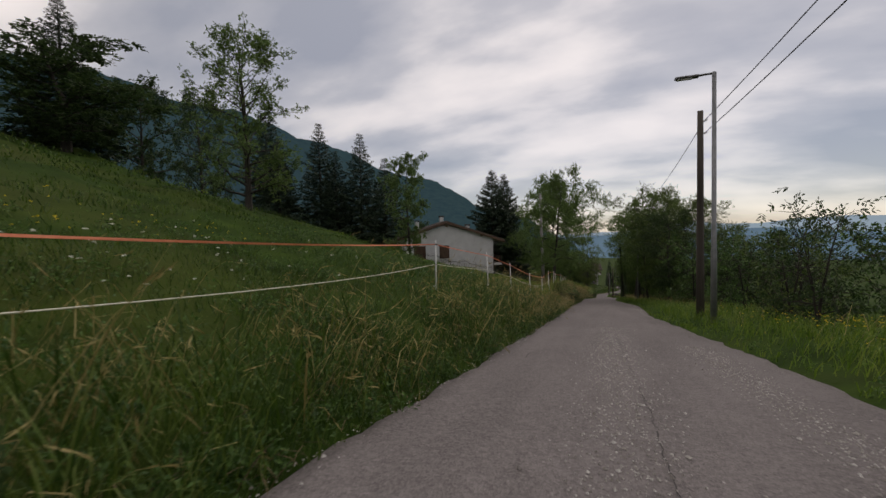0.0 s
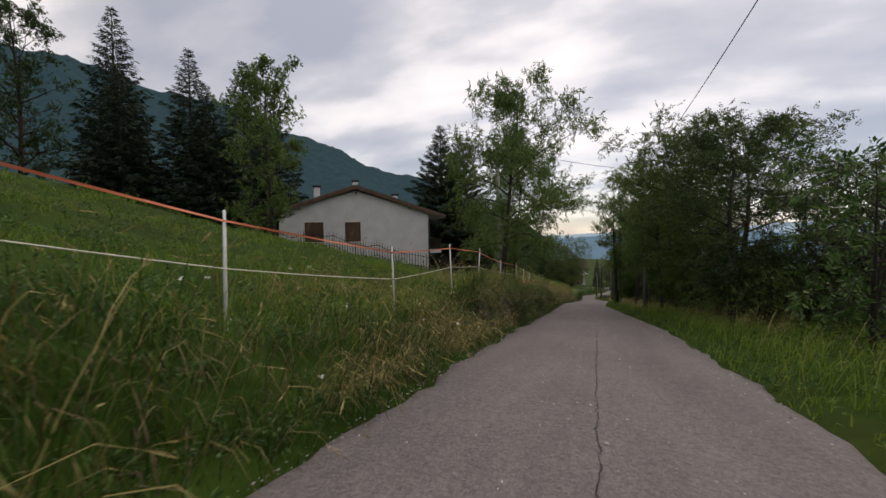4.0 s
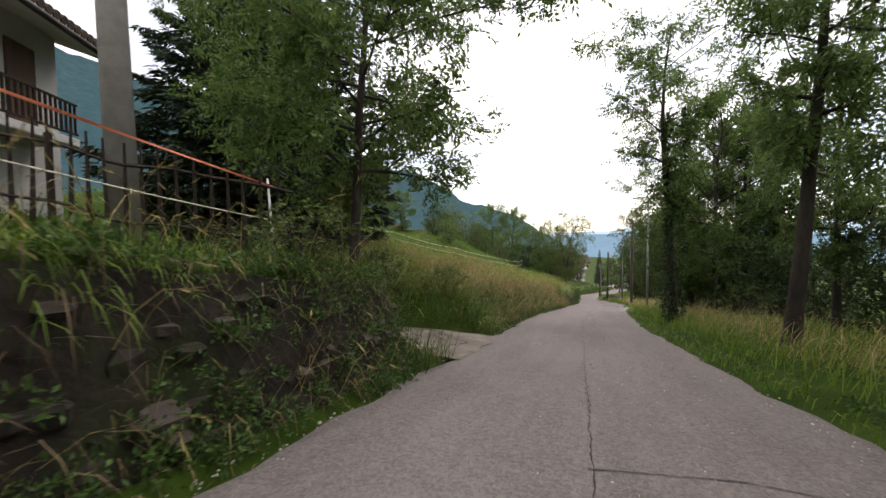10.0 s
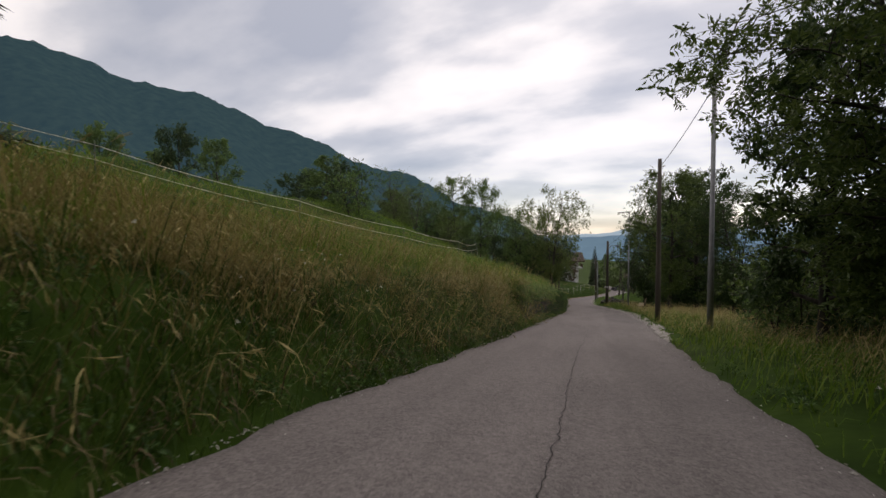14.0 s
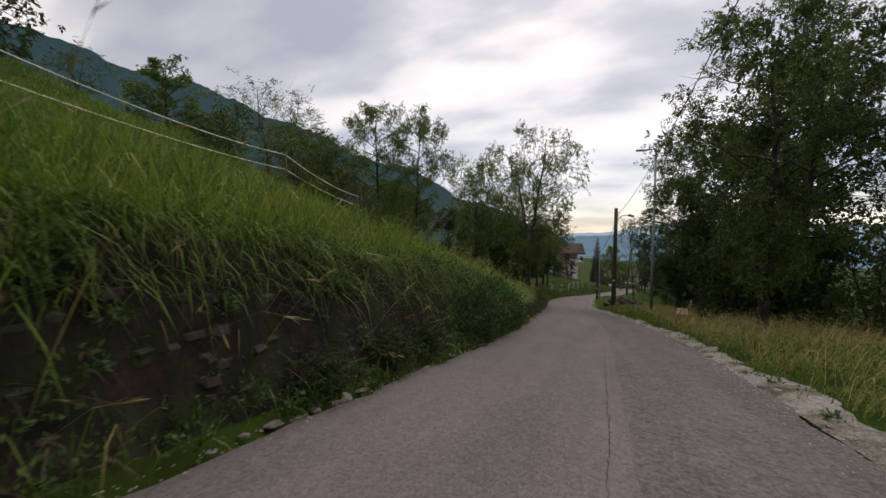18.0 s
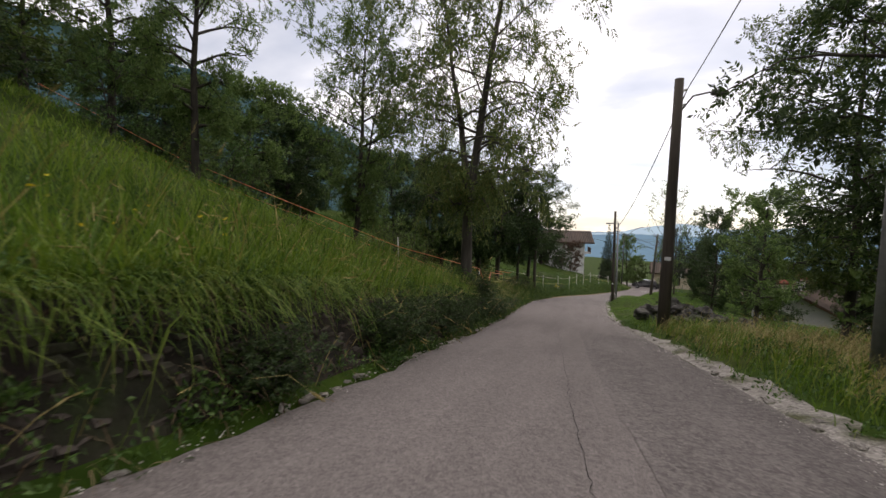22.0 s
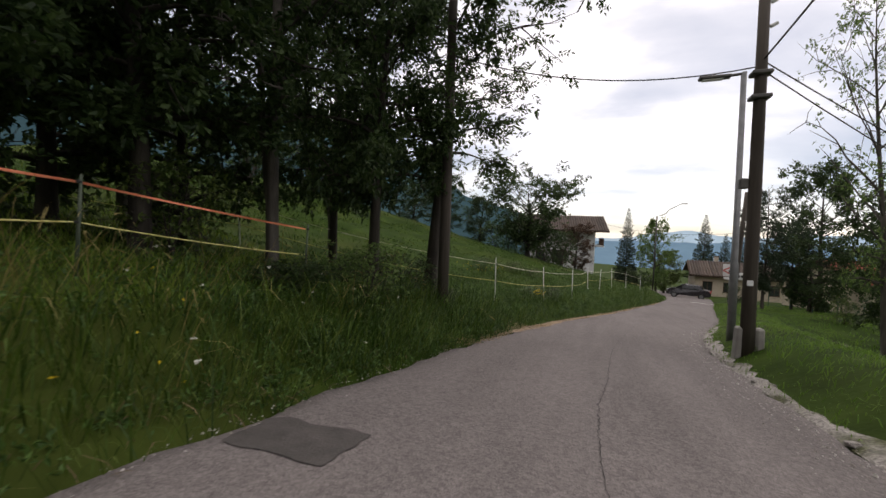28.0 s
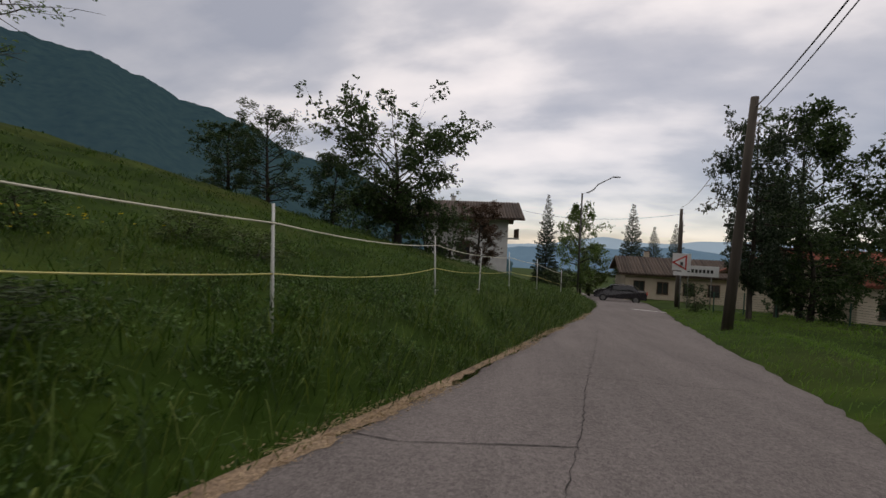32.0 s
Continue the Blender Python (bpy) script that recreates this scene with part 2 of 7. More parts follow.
# shade of dense and backlit crowns is put into this darker leaf colour
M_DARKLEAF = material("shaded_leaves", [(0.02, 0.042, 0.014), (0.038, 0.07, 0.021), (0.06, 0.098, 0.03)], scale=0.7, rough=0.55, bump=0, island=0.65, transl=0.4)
M_WALNUT = material("walnut_leaves", [(0.06, 0.10, 0.026), (0.11, 0.165, 0.044), (0.18, 0.20, 0.06)], scale=0.7, rough=0.5, bump=0, island=0.65, transl=0.35)
M_SPRUCE = material("spruce_needles", [(0.013, 0.028, 0.016), (0.024, 0.046, 0.024), (0.04, 0.066, 0.032)], scale=0.6, rough=0.6, bump=0, island=0.6, transl=0.1)
M_PINE = material("pine_needles", [(0.014, 0.028, 0.015), (0.024, 0.044, 0.02), (0.036, 0.06, 0.028)], scale=0.6, rough=0.6, bump=0, island=0.6, transl=0.1)
M_BARK = material("bark", [(0.016, 0.014, 0.012), (0.038, 0.033, 0.027), (0.075, 0.066, 0.055)], scale=5, rough=0.95, bump=1.0, bump_scale=18, stretch=(1, 1, 0.25))
M_BARK_PALE = material("pale_bark", [(0.032, 0.029, 0.025), (0.066, 0.06, 0.052), (0.12, 0.11, 0.098)], scale=4, rough=0.95, bump=1.0, bump_scale=16, stretch=(1, 1, 0.25))
M_POLE = material("pole_wood", [(0.038, 0.032, 0.027), (0.066, 0.056, 0.047), (0.10, 0.085, 0.07)], scale=4, rough=0.9, bump=0.5, bump_scale=30, stretch=(1, 1, 0.08))
M_CONCRETE_POLE = material("concrete_pole", [(0.2, 0.19, 0.18), (0.28, 0.27, 0.25)], scale=5, rough=0.9, bump=0.3)
M_GALV = material("galvanised_steel", [(0.16, 0.165, 0.17), (0.24, 0.245, 0.25)], scale=6, rough=0.55, metal=0.6, bump=0.05)
M_DARKSTEEL = material("weathered_steel", [(0.08, 0.08, 0.078), (0.13, 0.125, 0.12)], scale=6, rough=0.6, metal=0.5, bump=0.1)
M_CABLE = material("black_cable", [(0.012, 0.012, 0.013), (0.02, 0.02, 0.02)], rough=0.6, bump=0)
# mossy stone, darkened further: shade under the overhanging grass is in the colour
M_STONE = material("wall_stone", [(0.016, 0.014, 0.012), (0.040, 0.033, 0.028), (0.105, 0.09, 0.08)], scale=3, rough=0.95, bump=0.9, bump_scale=14, objvar=0.45,
                   second=((0.035, 0.045, 0.02), 2.2, 0.5, 0.66))
M_ROCK = material("boulder_rock", [(0.02, 0.02, 0.019), (0.06, 0.057, 0.053), (0.2, 0.19, 0.18)], scale=2.6, rough=0.95, bump=1.0, bump_scale=9, detail=10, second=((0.03, 0.045, 0.015), 2.0, 0.52, 0.68))
# near-black soil: its base colour also carries the overhang's shade
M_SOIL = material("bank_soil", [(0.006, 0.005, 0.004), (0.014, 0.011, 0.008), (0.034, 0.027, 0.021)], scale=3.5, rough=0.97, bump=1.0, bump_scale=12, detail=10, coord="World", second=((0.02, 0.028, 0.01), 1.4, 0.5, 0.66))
M_KERB = material("edge_stone", [(0.13, 0.12, 0.11), (0.21, 0.195, 0.18), (0.31, 0.29, 0.27)], scale=4, rough=0.95, bump=0.7, objvar=0.4, speck=0.45, speck_scale=45.0, second=((0.06, 0.065, 0.03), 1.6, 0.5, 0.68))
M_PLASTER = material("white_plaster", [(0.46, 0.465, 0.465), (0.52, 0.525, 0.525), (0.57, 0.575, 0.575)], scale=1.2, rough=0.92, bump=0.15, bump_scale=60, second=((0.45, 0.45, 0.43), 0.5, 0.55, 0.8))
M_BEIGE = material("beige_plaster", [(0.42, 0.36, 0.28), (0.5, 0.44, 0.35)], scale=1.2, rough=0.92, bump=0.15, bump_scale=60)
M_SOFFIT = material("painted_soffit", [(0.5, 0.47, 0.43), (0.58, 0.55, 0.5)], scale=2, rough=0.85, bump=0.05)
M_TILE = material("brown_roof_tile", [(0.035, 0.026, 0.022), (0.062, 0.046, 0.038), (0.10, 0.074, 0.06)], scale=2, rough=0.9, bump=0.4, objvar=0.4)
M_REDTILE = material("red_roof_tile", [(0.16, 0.05, 0.035), (0.25, 0.085, 0.055)], scale=2, rough=0.9, bump=0.4)
M_BROWNWOOD = material("brown_stained_wood", [(0.05, 0.028, 0.018), (0.085, 0.05, 0.032), (0.12, 0.075, 0.05)], scale=3, rough=0.7, bump=0.3, stretch=(1, 1, 0.15))
M_OLDWOOD = material("weathered_dark_wood", [(0.010, 0.008, 0.007), (0.022, 0.018, 0.015), (0.045, 0.038, 0.03)], scale=4, rough=0.9, bump=0.5, stretch=(1, 1, 0.15))
M_RUST = material("rusty_iron", [(0.016, 0.012, 0.010), (0.030, 0.021, 0.017), (0.052, 0.034, 0.026)], scale=6, rough=0.85, metal=0.2, bump=0.3)
M_DOWNPIPE = material("brown_downpipe", [(0.035, 0.03, 0.03), (0.055, 0.05, 0.05)], scale=4, rough=0.5, metal=0.2, bump=0)
M_GLASS = material("window_glass", [(0.02, 0.022, 0.025), (0.04, 0.042, 0.045)], rough=0.08, bump=0, spec=0.6)
M_ORANGE = material("orange_tape", [(0.70, 0.20, 0.10), (0.78, 0.28, 0.16)], scale=8, rough=0.6, bump=0.1, transl=0.2)
M_ROPE = material("white_rope", [(0.55, 0.53, 0.42), (0.68, 0.66, 0.56)], scale=8, rough=0.7, bump=0.1)
M_YROPE = material("yellow_rope", [(0.5, 0.45, 0.14), (0.62, 0.58, 0.25)], scale=8, rough=0.7, bump=0.1)
M_PLASTIC = material("white_plastic", [(0.55, 0.56, 0.56), (0.68, 0.69, 0.68)], scale=5, rough=0.5, bump=0.05, objvar=0.3)
M_GREENSTAKE = material("green_stake", [(0.05, 0.07, 0.05), (0.09, 0.11, 0.08)], scale=5, rough=0.6, bump=0.05)
M_CONCRETE = material("driveway_concrete", [(0.09, 0.075, 0.062), (0.16, 0.14, 0.12), (0.24, 0.215, 0.19)], scale=1.8, rough=0.95, bump=0.7, bump_scale=24, detail=10, coord="World", speck=0.35, speck_scale=60.0, second=((0.06, 0.05, 0.04), 0.9, 0.5, 0.7))
M_BENCH = material("bench_wood", [(0.2, 0.15, 0.1), (0.32, 0.25, 0.18)], scale=4, rough=0.85, bump=0.3, stretch=(0.2, 1, 1))
M_SIGN = material("sign_white", [(0.62, 0.63, 0.64), (0.7, 0.71, 0.72)], scale=4, rough=0.4, bump=0)
M_SIGNRED = material("sign_red", [(0.5, 0.04, 0.03), (0.55, 0.05, 0.04)], rough=0.4, bump=0)
M_INK = material("sign_black", [(0.02, 0.02, 0.02), (0.035, 0.035, 0.035)], rough=0.5, bump=0)
M_LINE = material("road_paint", [(0.45, 0.44, 0.43), (0.62, 0.61, 0.6)], scale=6, rough=0.8, bump=0.3)
M_CAR = material("black_car_paint", [(0.012, 0.012, 0.015), (0.02, 0.02, 0.024)], rough=0.2, bump=0, spec=0.6)
M_TYRE = material("tyre_rubber", [(0.015, 0.015, 0.015), (0.025, 0.025, 0.025)], rough=0.9, bump=0.1)
M_SAWDUST = material("sawdust", [(0.15, 0.11, 0.08), (0.25, 0.18, 0.12), (0.36, 0.27, 0.185)], scale=3, rough=0.95, bump=0.6, bump_scale=40, detail=10, coord="World", speck=0.35, speck_scale=70.0)
M_STRAW = material("cut_straw", [(0.3, 0.215, 0.13), (0.45, 0.345, 0.22)], scale=2, rough=0.9, bump=0, island=0.6)


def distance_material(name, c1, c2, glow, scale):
    """Far slopes as a plain backdrop: haze is painted in as a little bluish emission."""
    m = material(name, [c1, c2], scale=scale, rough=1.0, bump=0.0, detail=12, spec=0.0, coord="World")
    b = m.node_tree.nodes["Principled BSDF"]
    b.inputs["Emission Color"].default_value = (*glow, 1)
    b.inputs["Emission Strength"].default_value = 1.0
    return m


# haze is in the blue tints and the glow, stronger with distance
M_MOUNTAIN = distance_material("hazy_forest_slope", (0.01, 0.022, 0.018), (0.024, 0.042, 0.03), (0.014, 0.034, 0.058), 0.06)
M_FAR1 = distance_material("hazy_blue_hills", (0.03, 0.05, 0.06), (0.05, 0.08, 0.09), (0.085, 0.155, 0.24), 0.01)
M_FAR2 = distance_material("hazy_pale_peaks", (0.05, 0.07, 0.08), (0.06, 0.09, 0.1), (0.27, 0.38, 0.50), 0.01)

# ---- mesh helpers ----
def np_mesh(name, V, faces, smooth=False):
    """A mesh from arrays: V (n, 3), faces a list of (m, k) index arrays."""
    me = bpy.data.meshes.new(name)
    V = np.asarray(V, dtype=np.float32)
    faces = [np.asarray(f, dtype=np.int32) for f in (faces if isinstance(faces, list) else [faces]) if len(f)]
    loops = np.concatenate([f.ravel() for f in faces])
    sizes = np.concatenate([np.full(len(f), f.shape[1], dtype=np.int32) for f in faces])
    starts = np.concatenate([[0], np.cumsum(sizes)[:-1]]).astype(np.int32)
    me.vertices.add(len(V))
    me.vertices.foreach_set("co", V.ravel())
    me.loops.add(len(loops))
    me.loops.foreach_set("vertex_index", loops)
    me.polygons.add(len(sizes))
    me.polygons.foreach_set("loop_start", starts)
    me.polygons.foreach_set("loop_total", sizes)
    me.polygons.foreach_set("use_smooth", np.full(len(sizes), smooth, dtype=bool))
    me.update(calc_edges=True)
    return me


def part(name, data, material_, parent=None, label="", at=None):
    """Links a bmesh or a mesh as one object, under a thing or a part where one is given."""
    if isinstance(data, bmesh.types.BMesh):
        me = bpy.data.meshes.new(name)
        data.to_mesh(me)
        data.free()
    else:
        me = data
    if material_ and not me.materials:
        me.materials.append(material_)
    ob = new(name, me)
    if parent:
        ob.parent = parent
    if at is not None:
        ob.matrix_basis = at
    if label:
        ob["label"] = label
    return ob


def thing(name, at, label, category, group="", kind=""):
    ob = new(name)
    ob.matrix_basis = at
    return tagged(ob, label, category, group, kind)


def box(bm, sx, sy, sz, at=None, bevel=0.0):
    m = (at or Matrix()) @ Matrix.Diagonal((sx, sy, sz, 1))
    g = bmesh.ops.create_cube(bm, size=1, matrix=m)
    if bevel:
        es = {e for v in g["verts"] for e in v.link_edges}
        bmesh.ops.bevel(bm, geom=list(es), offset=bevel, segments=1, affect="EDGES")
    return bm


def boxed(sx, sy, sz, at=None, bevel=0.0):
    return box(bmesh.new(), sx, sy, sz, at, bevel)


def tube_np(pts, radii, sides=6):
    """One tapered tube along points: vertices and quads."""
    P = np.asarray(pts, float)
    n = len(P)
    T = np.gradient(P, axis=0)
    T /= np.linalg.norm(T, axis=1)[:, None] + 1e-9
    ref = np.where(np.abs(T[:, 2:3]) > 0.9, [[1.0, 0, 0]], [[0, 0, 1.0]])
    A = np.cross(T, ref)
    A /= np.linalg.norm(A, axis=1)[:, None] + 1e-9
    B = np.cross(T, A)
    ang = np.arange(sides) * 2 * np.pi / sides
    R = np.asarray(radii, float)[:, None, None]
    V = P[:, None, :] + R * (np.cos(ang)[None, :, None] * A[:, None, :] + np.sin(ang)[None, :, None] * B[:, None, :])
    i = np.arange(n - 1)[:, None] * sides
    j = np.arange(sides)[None, :]
    k = (j + 1) % sides
    F = np.stack([i + j, i + k, i + sides + k, i + sides + j], -1).reshape(-1, 4)
    return V.reshape(-1, 3), F


def join_np(pieces):
    Vs, Fs, o = [], [], 0
    for V, F in pieces:
        Vs.append(V)
        Fs.append(np.asarray(F) + o)
        o += len(V)
    return np.concatenate(Vs), np.concatenate(Fs)


def tube(name, pts, radii, material_, parent=None, sides=6, label="", at=None):
    V, F = tube_np(pts, radii, sides)
    s = sides
    caps = [np.arange(s)[::-1][None, :], (len(V) - s + np.arange(s))[None, :]]
    return part(name, np_mesh(name, V, [F] + caps, True), material_, parent, label, at)


# ---- the lie of the land ----
ROAD_Y = [-400, -40, 0, 10, 20, 30, 40, 50, 60, 70, 80, 90, 100, 110, 120, 127, 134, 140, 180, 230, 400, 1000, 4500]
ROAD_Z = [40, 5.4, 0, -1.42, -2.74, -4.2, -5.71, -7.26, -8.69, -10.25, -11.73, -13.29, -14.81, -16.25, -17.48, -18.38, -19.14, -19.82, -23.8, -28.5, -48, -110, -290]
EDGE_Y = [-400, -20, 0, 5, 10, 15, 20, 26, 33, 40, 47, 57, 63, 70, 80, 86, 92, 100, 105, 110, 114, 118, 123, 128, 131, 134, 138, 144, 150, 160, 175, 200, 230, 4500]
EDGE_L = [-1.6, -1.6, -1.63, -1.72, -1.7, -1.66, -1.7, -1.9, -1.95, -2.15, -2.4, -2.66, -2.62, -2.3, -1.9, -1.8, -1.92, -2.42, -2.62, -3.0, -3.4, -3.6, -3.75, -3.3, -2.8, -1.95, -1.0, 0.3, 1.8, 3.8, 5.6, 4, -2, -2]
EDGE_R = [2.4, 2.4, 2.4, 2.43, 2.3, 1.8, 1.6, 1.95, 1.95, 1.6, 1.6, 1.1, 1.3, 1.55, 2.0, 2.35, 2.5, 1.7, 1.35, 0.7, 0.3, 0.42, 0.42, 0.55, 0.85, 1.7, 2.9, 4.1, 5.2, 7.4, 10.2, 8.5, 3, 3]
BANK_Y = [-400, 0, 5, 9, 14, 20, 24, 26.5, 30, 40, 48.0, 48.5, 51.4, 52.4, 60, 70, 78, 84, 90, 94, 100, 105, 110, 118, 126, 133, 140, 150, 165, 180, 220, 4500]
BANK_H = [0.08, 0.08, 0.5, 0.8, 0.75, 0.4, 0.45, 0.9, 1.05, 1.1, 1.1, 1.1, 0.7, 0.75, 0.9, 1.0, 1.3, 1.4, 1.15, 0.82, 0.75, 0.72, 0.6, 0.5, 0.5, 0.35, 0.5, 0.6, 0.5, 0.4, 0.3, 0.1]
SLOPE = [0.27, 0.27, 0.27, 0.27, 0.28, 0.29, 0.26, 0.21, 0.17, 0.15, 0.15, 0.15, 0.07, 0.09, 0.3, 0.31, 0.34, 0.42, 0.43, 0.43, 0.42, 0.36, 0.27, 0.2, 0.17, 0.18, 0.24, 0.25, 0.2, 0.15, 0.1, 0.02]


def smooth(u):
    u = np.clip(u, 0, 1)
    return u * u * (3 - 2 * u)


def eased(y, ky, kv):
    """Straight interpolation, averaged over a few metres so that it runs without kinks."""
    return sum(np.interp(np.asarray(y, float) + o, ky, kv) * w for o, w in ((-3, 0.15), (-1.5, 0.2), (0, 0.3), (1.5, 0.2), (3, 0.15)))


def road_z(y):
    return eased(y, ROAD_Y, ROAD_Z)


def edge_l(y):
    return eased(y, EDGE_Y, EDGE_L)


def edge_r(y):
    return eased(y, EDGE_Y, EDGE_R)


def lumps(x, y):
    return (np.sin(0.9 * x + 0.6 * y + 1.3) * np.sin(0.7 * y - 0.4 * x) + 0.6 * np.sin(2.3 * x - 1.1 * y) * np.sin(1.9 * y + 0.8)
            + 0.35 * np.sin(4.9 * x + 2.0 * y) * np.sin(4.3 * y - 1.5 * x))


def land(x, y):
    """Height of the ground."""
    x, y = np.asarray(x, float), np.asarray(y, float)
    rz, l, r = road_z(y), edge_l(y), edge_r(y)
    dl, dr = np.maximum(l - x, 0), np.maximum(x - r, 0)
    b, g = np.interp(y, BANK_Y, BANK_H), eased(y, BANK_Y, SLOPE)
    held = (y > 25.5) & (y < 47.7) | (y > 74) & (y < 109)
    steep = np.where(held, 0.5, 1.25)
    far = np.minimum(dl, np.interp(y, [44, 57, 68, 80, 92, 104, 125, 400], [160, 19, 18, 13, 14, 26, 34, 34]))
    up = b * smooth((dl - 0.22 * held) / steep) + g * np.maximum(0, far - 1.0) + 0.06 * np.clip(dl - 160, 0, 900)
    up = up + lumps(x, y) * np.where(dl > 0.3, 0.05 + 0.012 * np.minimum(dl, 30), 0)
    # the driveway runs level into the bank
    drive = smooth((y - 47.55) / 0.4) * (1 - smooth((y - 51.5) / 0.7)) * (1 - smooth((dl - 7.5) / 2.5))
    up = up * (1 - drive) + 0.02 * dl * drive
    lawn = smooth((y - 108) / 10)
    down = 0.16 * smooth(dr / 1.4) - (0.10 * (1 - lawn) + 0.05 * lawn) * np.clip(dr - 4.5, 0, 200) + lumps(x, y) * np.where(dr > 0.3, 0.03 + 0.006 * np.minimum(dr, 30), 0)
    down = down + 0.3 * smooth((y - 119) / 6) * (1 - smooth((y - 131) / 6)) * smooth((dr - 0.1) / 0.7)
    down = down - 0.8 * smooth((y - 114) / 8) * (1 - smooth((y - 140) / 10)) * smooth((dr - 1.3) / 3.0)
    inside = -0.07
    return rz + np.where(dl > 0, up, np.where(dr > 0, down, inside))


def stand(x, y, sink=0.0):
    return float(land(x, y)) - sink


def build_ground():
    dl = np.array([0, .12, .25, .4, .55, .7, .9, 1.15, 1.45, 1.8, 2.3, 2.9, 3.6, 4.5, 5.5, 7, 8.5, 10.5, 13, 16, 20, 25, 31, 38, 48, 60, 80, 110, 160, 240, 400, 800, 1600, 4300])
    dr = np.array([0, .2, .45, .8, 1.2, 1.7, 2.3, 3, 4, 5, 6.5, 8, 10, 13, 17, 22, 28, 36, 48, 65, 90, 130, 200, 350, 700, 1500, 4300])
    ys = np.concatenate([[-380, -250, -150, -90, -60, -40, -28, -20], np.arange(-15, 190, 0.45), [192, 195, 200, 207, 216, 230, 250, 280, 330, 400, 520, 700, 1000, 1600, 2600, 4400]])
    cols = [edge_l(ys)[:, None] - dl[::-1][None, :], edge_l(ys)[:, None] + (edge_r(ys) - edge_l(ys))[:, None] * np.array([0.3, 0.7])[None, :], edge_r(ys)[:, None] + dr[None, :]]
    X = np.concatenate(cols, 1)
    Y = np.repeat(ys[:, None], X.shape[1], 1)
    Z = land(X, Y)
    n, m = X.shape
    i = np.arange(n - 1)[:, None] * m + np.arange(m - 1)[None, :]
    F = np.stack([i, i + 1, i + m + 1, i + m], -1).reshape(-1, 4)
    ob = part("ground", np_mesh("ground", np.stack([X, Y, Z], -1).reshape(-1, 3), F, True), M_GROUND)
    tagged(ob, "green hillside meadow ground rising above the lane", "ground", kind="structure")


build_ground()


def build_road():
    rng = np.random.default_rng(5)
    ys = np.arange(-16, 226, 0.25)
    u = np.array([0, 0.02, 0.06, 0.2, 0.35, 0.5, 0.65, 0.8, 0.94, 0.98, 1.0])
    l = edge_l(ys) + 0.03 + 0.06 * np.sin(ys * 2.1) * np.sin(ys * 0.83) + rng.normal(0, 0.025, len(ys))
    r = edge_r(ys) + 0.05 + 0.07 * np.sin(ys * 1.7 + 1) * np.sin(ys * 0.9) + rng.normal(0, 0.035, len(ys))
    X = l[:, None] + (r - l)[:, None] * u[None, :]
    Y = np.repeat(ys[:, None], len(u), 1)
    Z = road_z(Y) + 0.03 * (1 - (2 * u - 1) ** 2)[None, :] - 0.02 + 0.004 * lumps(X * 0.5, Y * 0.5)
    Z[:, 0] -= 0.09
    Z[:, -1] -= 0.09
    n, m = X.shape
    i = np.arange(n - 1)[:, None] * m + np.arange(m - 1)[None, :]
    F = np.stack([i, i + 1, i + m + 1, i + m], -1).reshape(-1, 4)
    return tagged(part("road", np_mesh("road", np.stack([X, Y, Z], -1).reshape(-1, 3), F, True), M_ASPHALT), "narrow worn pinkish-grey asphalt lane with cracks", "road", kind="structure")


road = build_road()


def road_top(x, y):
    l, r = edge_l(y), edge_r(y)
    u = (np.asarray(x) - l) / (r - l)
    return road_z(y) + 0.03 * (1 - (2 * u - 1) ** 2) - 0.02 + 0.004 * lumps(np.asarray(x) * 0.5, np.asarray(y) * 0.5)


# ---- distance ----
def ridge(name, radius, depth, az, zs, foot, mat, rough, label, seed, steps=220):
    rng = np.random.default_rng(seed)
    A = np.linspace(az[0], az[-1], steps)
    top = np.interp(A, az, zs)
    wob = sum(np.sin(A * f + rng.uniform(0, 6)) * a for f, a in ((0.5, 1.0), (1.3, 0.4), (2.9, 0.2)))
    top = top + wob * rough
    rows = np.linspace(0, 1, 26)
    V = []
    for k, s in enumerate(rows):
        rad = radius - depth * (1 - s)
        z = foot + (top - foot) * s ** 1.15 + rough * 2.2 * np.sin(A * 0.45 + s * 5) * np.sin(s * math.pi)
        if k == len(rows) - 1:
            z = z + np.abs(rng.normal(0, rough * 0.2, steps))
        V.append(np.stack([rad * np.sin(np.radians(A)), 60 + rad * np.cos(np.radians(A)), z], -1))
    V = np.concatenate(V)
    n, m = len(rows), steps
    i = np.arange(n - 1)[:, None] * m + np.arange(m - 1)[None, :]
    F = np.stack([i, i + 1, i + m + 1, i + m], -1).reshape(-1, 4)
    return tagged(part(name, np_mesh(name, V, F, True), mat), label, "mountain", kind="structure")


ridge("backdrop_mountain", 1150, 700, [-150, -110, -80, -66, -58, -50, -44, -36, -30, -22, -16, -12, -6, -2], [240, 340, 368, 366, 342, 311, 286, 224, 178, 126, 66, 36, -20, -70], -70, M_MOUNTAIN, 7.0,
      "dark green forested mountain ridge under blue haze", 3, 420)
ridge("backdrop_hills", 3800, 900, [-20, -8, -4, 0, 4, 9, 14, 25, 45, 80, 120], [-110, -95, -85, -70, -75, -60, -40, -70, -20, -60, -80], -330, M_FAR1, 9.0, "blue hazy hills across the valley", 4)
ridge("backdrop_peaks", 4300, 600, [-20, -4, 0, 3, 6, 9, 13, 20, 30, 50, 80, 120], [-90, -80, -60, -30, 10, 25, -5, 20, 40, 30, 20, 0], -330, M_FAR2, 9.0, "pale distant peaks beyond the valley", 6)

